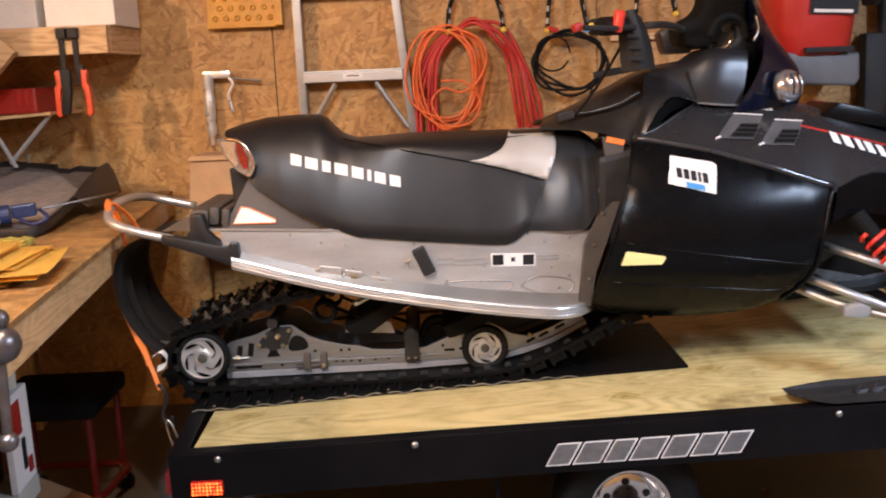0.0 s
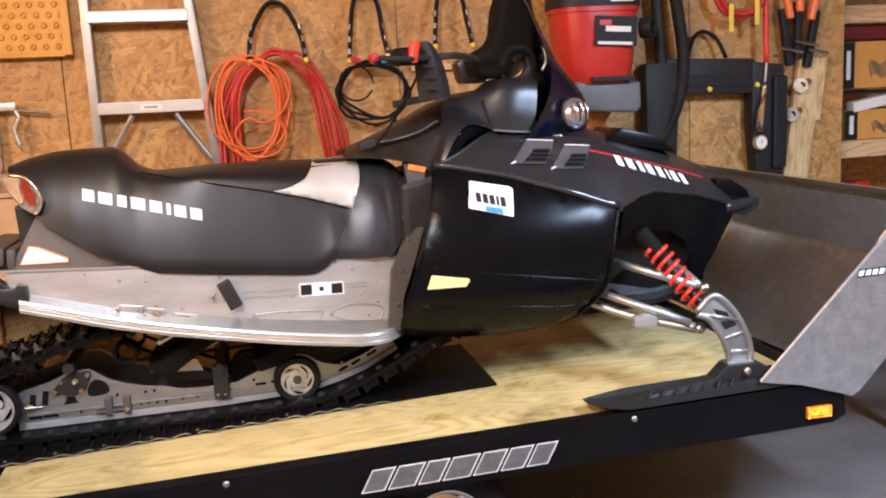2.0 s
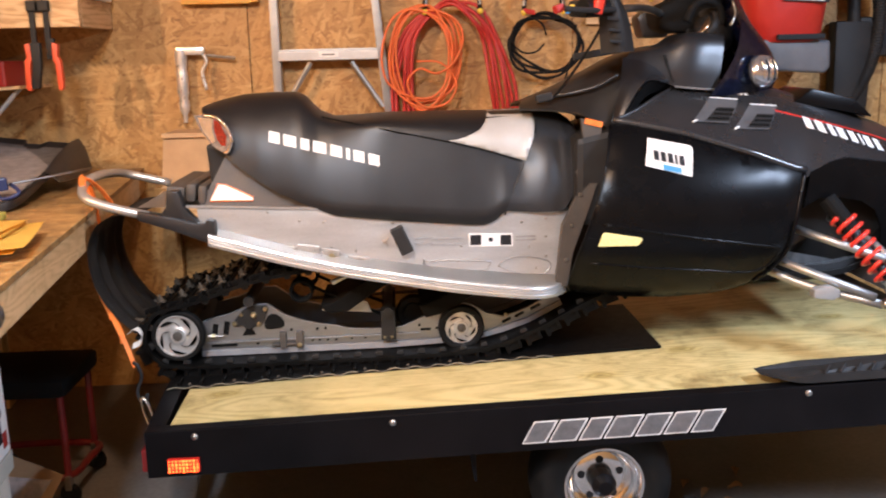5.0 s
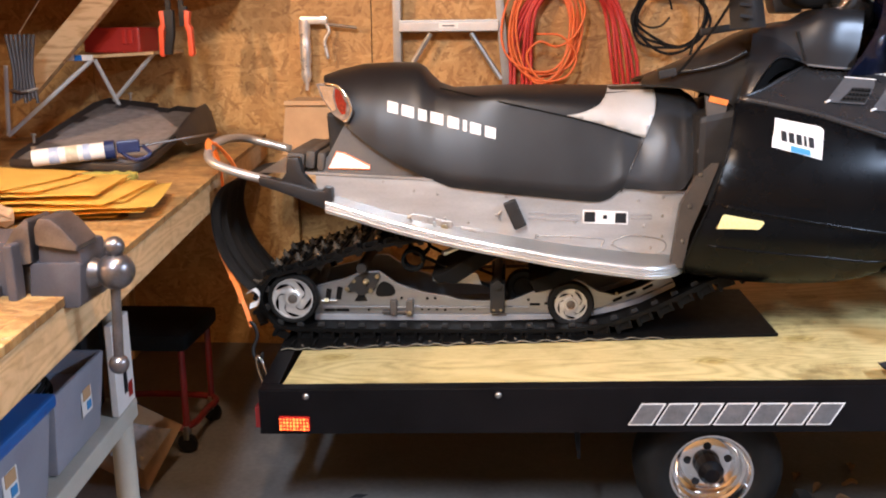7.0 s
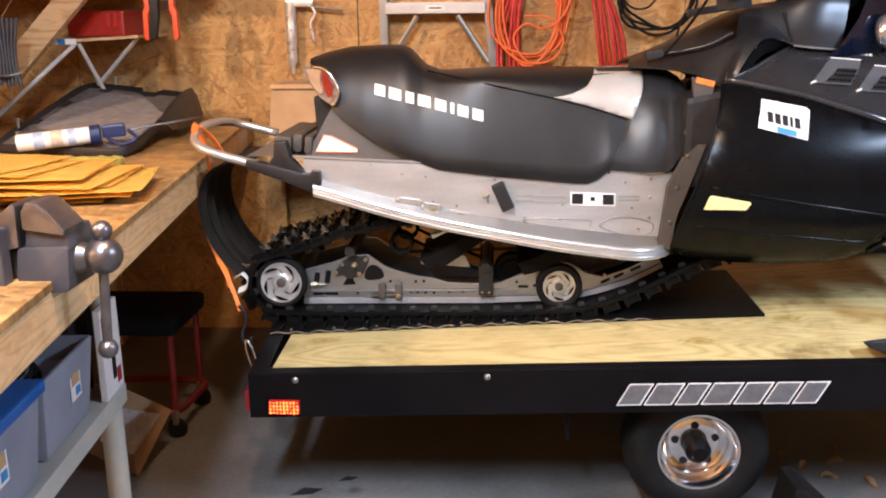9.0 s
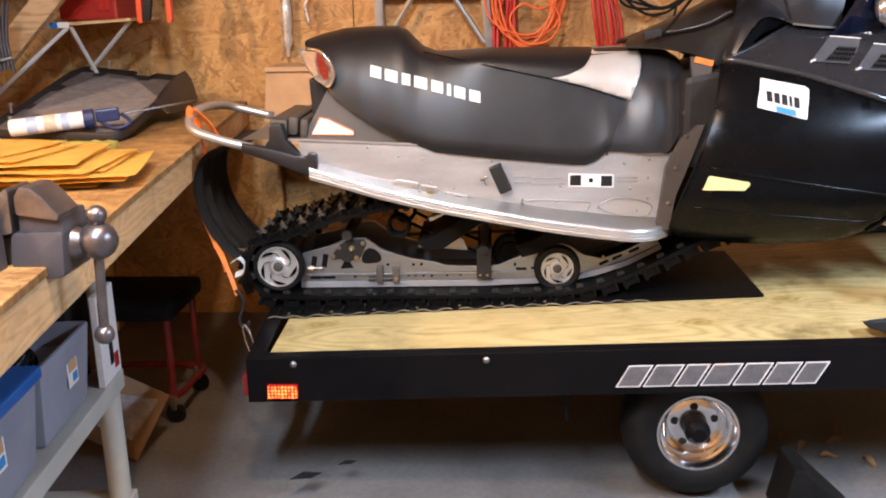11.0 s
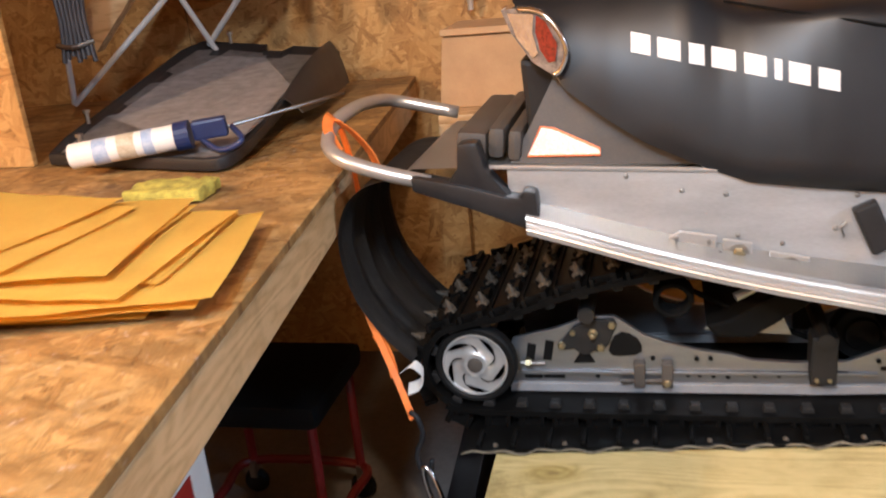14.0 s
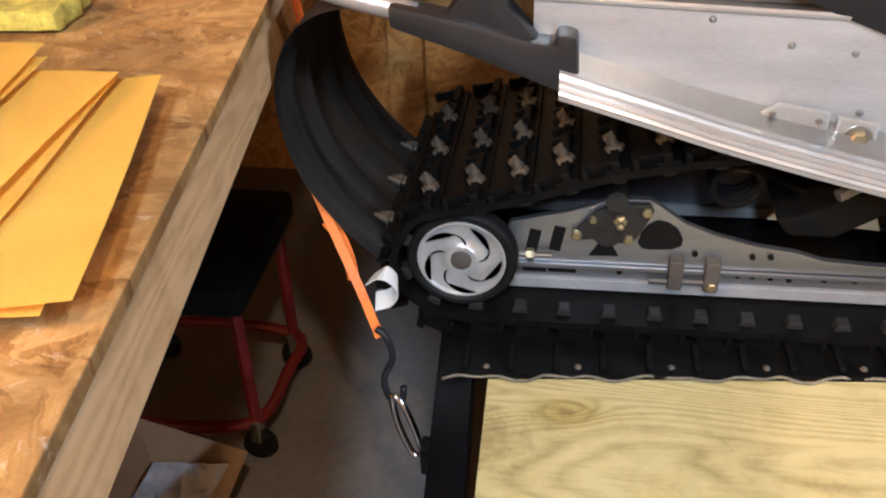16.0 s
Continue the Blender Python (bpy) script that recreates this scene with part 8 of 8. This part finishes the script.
dial = part("dial", lathe([(0.0, 0.0), (0.030, 0.0), (0.034, 0.004), (0.034, 0.018), (0.0, 0.02)], (2.922, W - 0.12, 1.115), TAN, 24), CHROME, gauge, smooth=True)
part("dial_face", lathe([(0.0, 0.024), (0.027, 0.024), (0.027, 0.02)], (2.922, W - 0.12, 1.115), TAN, 20), WHITE_PRINT, dial)
part("needle", box((2.925, W - 0.1455, 1.12), (0.003, 0.001, 0.02), 0, (0, 35, 0)), DARK_PRINT, dial)

# orange-handled clamps and a board with bolts
for k, (x, z) in enumerate(((3.09, 1.70), (3.15, 1.73), (3.22, 1.69))):
    c = thing("ratchet_clamp", (x, W - 0.08, z - 0.2), "black clamp with bright orange handles hung on the wall", "clamp", "clamps on the wall")
    part("clamp_arm", box((x, W - 0.06, z - 0.12), (0.035, 0.035, 0.26), 0.008, (0, 10 * (k - 1), 0)), DARK_PRINT, c)
    part("orange_handle", box((x - 0.01, W - 0.09, z + 0.02), (0.03, 0.03, 0.12), 0.01, (0, 14 * (k - 1), 0)), ORANGE_RED2, c, "bright orange handle")
    part("clamp_screw", tube([(x - 0.03, W - 0.09, z - 0.17), (x + 0.07, W - 0.09, z - 0.19)], 0.008, 8, 1), STEEL, c)
board = thing("plank", (3.2, W - 0.03, 0.55), "weathered plank with two bolts leaning on the wall", "plank")
part("long_plank", prism([(3.175, 1.49), (3.32, 1.488), (3.285, 1.20), (3.26, 1.19), (3.17, 0.5), (3.04, 0.5)], W - 0.045, W - 0.012, "y", 0.003), PINE_Z, board)
for x, z in ((3.185, 1.365), (3.14, 1.235)):
    part("carriage_bolt", tube([(x + 0.035, W - 0.045, z + 0.012), (x - 0.02, W - 0.075, z - 0.005)], 0.017, 12, 1), STEEL, board)
    part("bolt_washer", lathe([(0.0, 0.0), (0.033, 0.0), (0.033, 0.006), (0.0, 0.006)], (x - 0.02, W - 0.07, z - 0.005), (-0.6, -0.8, 0), 18), STEEL, board)

# shelf bay with cartons
bay = thing("shelf_rack", (4.1, 1.95, 0), "open timber shelf rack with cartons on it", "shelf rack")
for z in (1.685, 1.035):
    part("shelf_board", box((4.15, 2.02, z + 0.03), (1.40, 0.5, 0.02), 0.002), PINE, bay)
    part("shelf_edge", box((4.15, 1.765, z), (1.40, 0.036, 0.085), 0.003), PINE, bay)
part("side_post", box((3.475, 1.765, 0.9), (0.04, 0.04, 1.8), 0.003), PINE_Z, bay)
CARTON = surface("orange_carton", (0.55, 0.25, 0.05), (0.66, 0.33, 0.08), 0.6, 0, 8, relief=0.05)


def carton_box(x0, x1, z0, z1, y):
    c = thing("nail_carton", ((x0 + x1) / 2, y + 0.1, z0), "orange and black nail carton on a shelf", "carton", "cartons on the shelf")
    part("carton_body", box(((x0 + x1) / 2, y + 0.12, (z0 + z1) / 2), (x1 - x0, 0.24, z1 - z0), 0.003), CARTON, c)
    part("dark_end", box((x0 + 0.035, y - 0.001, (z0 + z1) / 2), (0.07, 0.003, z1 - z0 - 0.004), 0), DARK_PRINT, c)
    part("word_block", box((x0 + 0.035, y - 0.004, (z0 + z1) / 2), (0.022, 0.002, (z1 - z0) * 0.62), 0), WHITE_PRINT, c)
    random.seed(int(x0 * 100))
    for k in range(10):
        part("picture_nail", tube([(x0 + 0.15 + 0.013 * k, y - 0.004, z0 + (z1 - z0) * 0.55 + 0.012 * math.sin(k)), (x0 + 0.165 + 0.013 * k, y - 0.004, z0 + (z1 - z0) * 0.25 + 0.012 * math.sin(k))], 0.003, 5, 1), GREY_PRINT, c)
    return c


carton_box(3.505, 3.88, 1.33, 1.555, 1.76)
carton_box(3.53, 3.90, 1.08, 1.225, 1.76)
alone("carton_stack_board", box((3.75, 1.9, 1.308), (0.5, 0.26, 0.014), 0.002), DARK_PRINT, "thin dark shelf board under a carton", "board")
alone("white_pack", box((3.72, 1.78, 1.262), (0.30, 0.06, 0.05), 0.004, (0, -9, 0)), WHITE_PRINT, "white printed paper pack leaning on a carton", "pack")
alone("maroon_case", box((3.70, 1.9, 1.60), (0.40, 0.2, 0.075), 0.02), surface("maroon", (0.10, 0.008, 0.012), (0.16, 0.015, 0.02), 0.5, 0, 12), "dark red soft case on a shelf", "case", smooth=True)
for x in (3.60, 3.74):
    alone("red_jug", box((x, 1.95, 0.78), (0.09, 0.12, 0.15), 0.015), RED, "red plastic jug on a low shelf", "jug", "jugs on the shelf", smooth=True)
alone("low_shelf", box((4.1, 2.02, 0.68), (1.3, 0.5, 0.03), 0.003), PINE, "lower timber shelf in shade", "shelf")

# grease gun on the wall
GUN_METAL = surface("bright_plated_metal", (0.62, 0.60, 0.57), (0.80, 0.78, 0.74), 0.3, 0.6, 40, relief=0.05)
gg = thing("grease_gun", (-0.25, W - 0.05, 1.14), "chromed lever grease gun hung on the wall", "grease gun")
part("barrel", lathe([(0.008, 0.0), (0.010, 0.03), (0.020, 0.05), (0.022, 0.07), (0.018, 0.10), (0.023, 0.12), (0.023, 0.20), (0.020, 0.215), (0.024, 0.24), (0.024, 0.29)], (-0.318, W - 0.045, 1.145), (0, 0, 1), 18), GUN_METAL, gg, smooth=True)
part("head", box((-0.278, W - 0.045, 1.432), (0.115, 0.032, 0.032), 0.007), GUN_METAL, gg, smooth=True)
part("discharge_tube", tube([(-0.22, W - 0.045, 1.415), (-0.10, W - 0.045, 1.40)], 0.006, 8, 1), STEEL, gg)
part("lever", tube([(-0.235, W - 0.05, 1.43), (-0.215, W - 0.05, 1.39), (-0.235, W - 0.05, 1.345), (-0.222, W - 0.05, 1.275)], 0.007, 8, 5), GUN_METAL, gg, smooth="all")

# cardboard leaning on the wall behind the seat, tie-down strap on the trailer
# unseen ledge, added to shade the wall below it and carry the box
ledge = thing("shade_ledge", (0.4, W - 0.2, 0.87), "added timber ledge that shades the wall behind the sled", "ledge", kind="structure")
part("ledge_board", box((0.52, W - 0.205, 0.893), (1.76, 0.39, 0.022), 0.003), PINE, ledge)
part("ledge_front", box((0.52, W - 0.385, 0.845), (1.76, 0.036, 0.074), 0.003), PINE, ledge)
# the left post stands in for a strip of light on the wall board
for x in (-0.418, 1.36):
    part("lit_strip_post", box((x, W - 0.06, 0.441), (0.092, 0.04, 0.882), 0.003), OSB_WALL, ledge)
carton_ = thing("cardboard_box", (-0.24, W - 0.2, 0.905), "plain brown cardboard box standing on a timber ledge", "box")
part("box_body", prism([(-0.352, 1.120), (-0.06, 1.120), (-0.03, 0.905), (-0.375, 0.905)], W - 0.30, W - 0.08, "y", 0.003), CARD, carton_)
part("box_flap", box((-0.21, W - 0.31, 1.112), (0.29, 0.004, 0.018), 0.001, (-18, 0, 0)), CARD, carton_)

strap = thing("tie_down_strap", (-0.2, 0.26, 0.40), "orange webbing tie-down strap with a steel hook", "strap")
part("upper_loop", tube([(-0.345, 0.425, 1.012), (-0.366, 0.44, 1.05), (-0.368, 0.47, 1.068), (-0.378, 0.53, 1.04), (-0.376, 0.56, 0.98), (-0.372, 0.58, 0.88), (-0.362, 0.60, 0.80)], 0.02, 4, 6, flat=(0.02, 0.003)), ORANGE, strap)
part("inner_fall", tube([(-0.355, 0.46, 1.062), (-0.335, 0.49, 1.03), (-0.315, 0.51, 0.99), (-0.305, 0.52, 0.955)], 0.02, 4, 5, flat=(0.022, 0.003)), ORANGE, strap)
part("lower_web", tube([(-0.375, 0.56, 0.80), (-0.362, 0.47, 0.74), (-0.325, 0.41, 0.695), (-0.288, 0.36, 0.655), (-0.246, 0.31, 0.60), (-0.222, 0.295, 0.535)], 0.02, 4, 6, flat=(0.0125, 0.002)), ORANGE, strap)
part("loose_web", tube([(-0.303, 0.378, 0.665), (-0.285, 0.37, 0.645), (-0.272, 0.36, 0.615), (-0.266, 0.35, 0.59)], 0.02, 4, 5, flat=(0.02, 0.003)), ORANGE, strap)
part("white_tag", tube([(-0.225, 0.285, 0.64), (-0.205, 0.28, 0.655), (-0.19, 0.285, 0.635), (-0.20, 0.29, 0.61), (-0.222, 0.29, 0.60)], 0.02, 4, 5, flat=(0.03, 0.001)), WHITE_PRINT, strap, "curled white paper tag")
part("s_hook", tube([(-0.226, 0.295, 0.55), (-0.212, 0.29, 0.54), (-0.205, 0.29, 0.505), (-0.218, 0.285, 0.47), (-0.212, 0.28, 0.44), (-0.195, 0.28, 0.435), (-0.19, 0.28, 0.46)], 0.005, 8, 5), DARK_PRINT, strap, "black coated hook", smooth="all")
part("ring", tube([(-0.205, 0.27, 0.45), (-0.19, 0.265, 0.44), (-0.172, 0.255, 0.40), (-0.165, 0.25, 0.36), (-0.18, 0.255, 0.36), (-0.2, 0.265, 0.41)], 0.005, 8, 4, True), CHROME, strap, "bright steel link", smooth="all")
part("anchor", box((-0.15, 0.25, 0.36), (0.03, 0.03, 0.05), 0.004), BLACK_STEEL, strap)

# jack stand and hitch parts beyond the shield
jack = thing("trailer_jack", (3.05, 0.62, 0), "zinc plated trailer jack with punched holes", "jack")
part("jack_tube", box((3.05, 0.56, 0.55), (0.05, 0.05, 0.62), 0.004), STEEL, jack)
for k in range(7):
    part("punched_hole", lathe([(0.0, 0.0012), (0.009, 0.0012), (0.009, 0.0)], (3.05, 0.534, 0.33 + 0.06 * k), TAN, 10), DARK_PRINT, jack)
part("jack_foot", lathe([(0.08, 0.0), (0.08, 0.01), (0.02, 0.03), (0.02, 0.25)], (3.05, 0.56, 0.0), (0, 0, 1), 16), BLACK_STEEL, jack)
part("jack_bracket", box((3.0, 0.59, 0.46), (0.16, 0.02, 0.08), 0.004), BLUE_LID, jack)
alone("wheel_chock", prism([(1.30, 0.0), (1.52, 0.0), (1.36, 0.15), (1.33, 0.15)], -0.02, 0.12, "y", 0.006), RUBBER, "black ribbed rubber wheel chock beside the tyre", "chock")

# dry leaves on the floor by the tyre
random.seed(21)
for x, y in ((1.45, 0.466), (1.489, 0.393), (1.64, 0.54), (1.657, 0.295), (1.60, 0.43), (1.55, 0.33)):
    b = bmesh.new()
    a, l = random.uniform(0, 6.3), random.uniform(0.02, 0.035)
    rows = []
    for t in np.linspace(0, 1, 7):
        w = 0.42 * l * math.sin(math.pi * min(0.98, t + 0.04)) ** 0.8
        rows.append([b.verts.new((x + math.cos(a) * (t - 0.5) * 2 * l - math.sin(a) * w * k, y + math.sin(a) * (t - 0.5) * 2 * l + math.cos(a) * w * k, 0.004 + 0.012 * abs(k) + 0.006 * math.sin(5 * t))) for k in (-1, 0, 1)])
    for p, q_ in zip(rows, rows[1:]):
        for k in range(2):
            b.faces.new((p[k], p[k + 1], q_[k + 1], q_[k]))
    bmesh.ops.solidify(b, geom=b.faces[:], thickness=0.0008)
    alone("dry_leaf", b, CARD, "curled brown dry leaf on the concrete floor", "leaf", "leaves on the floor", smooth=True)
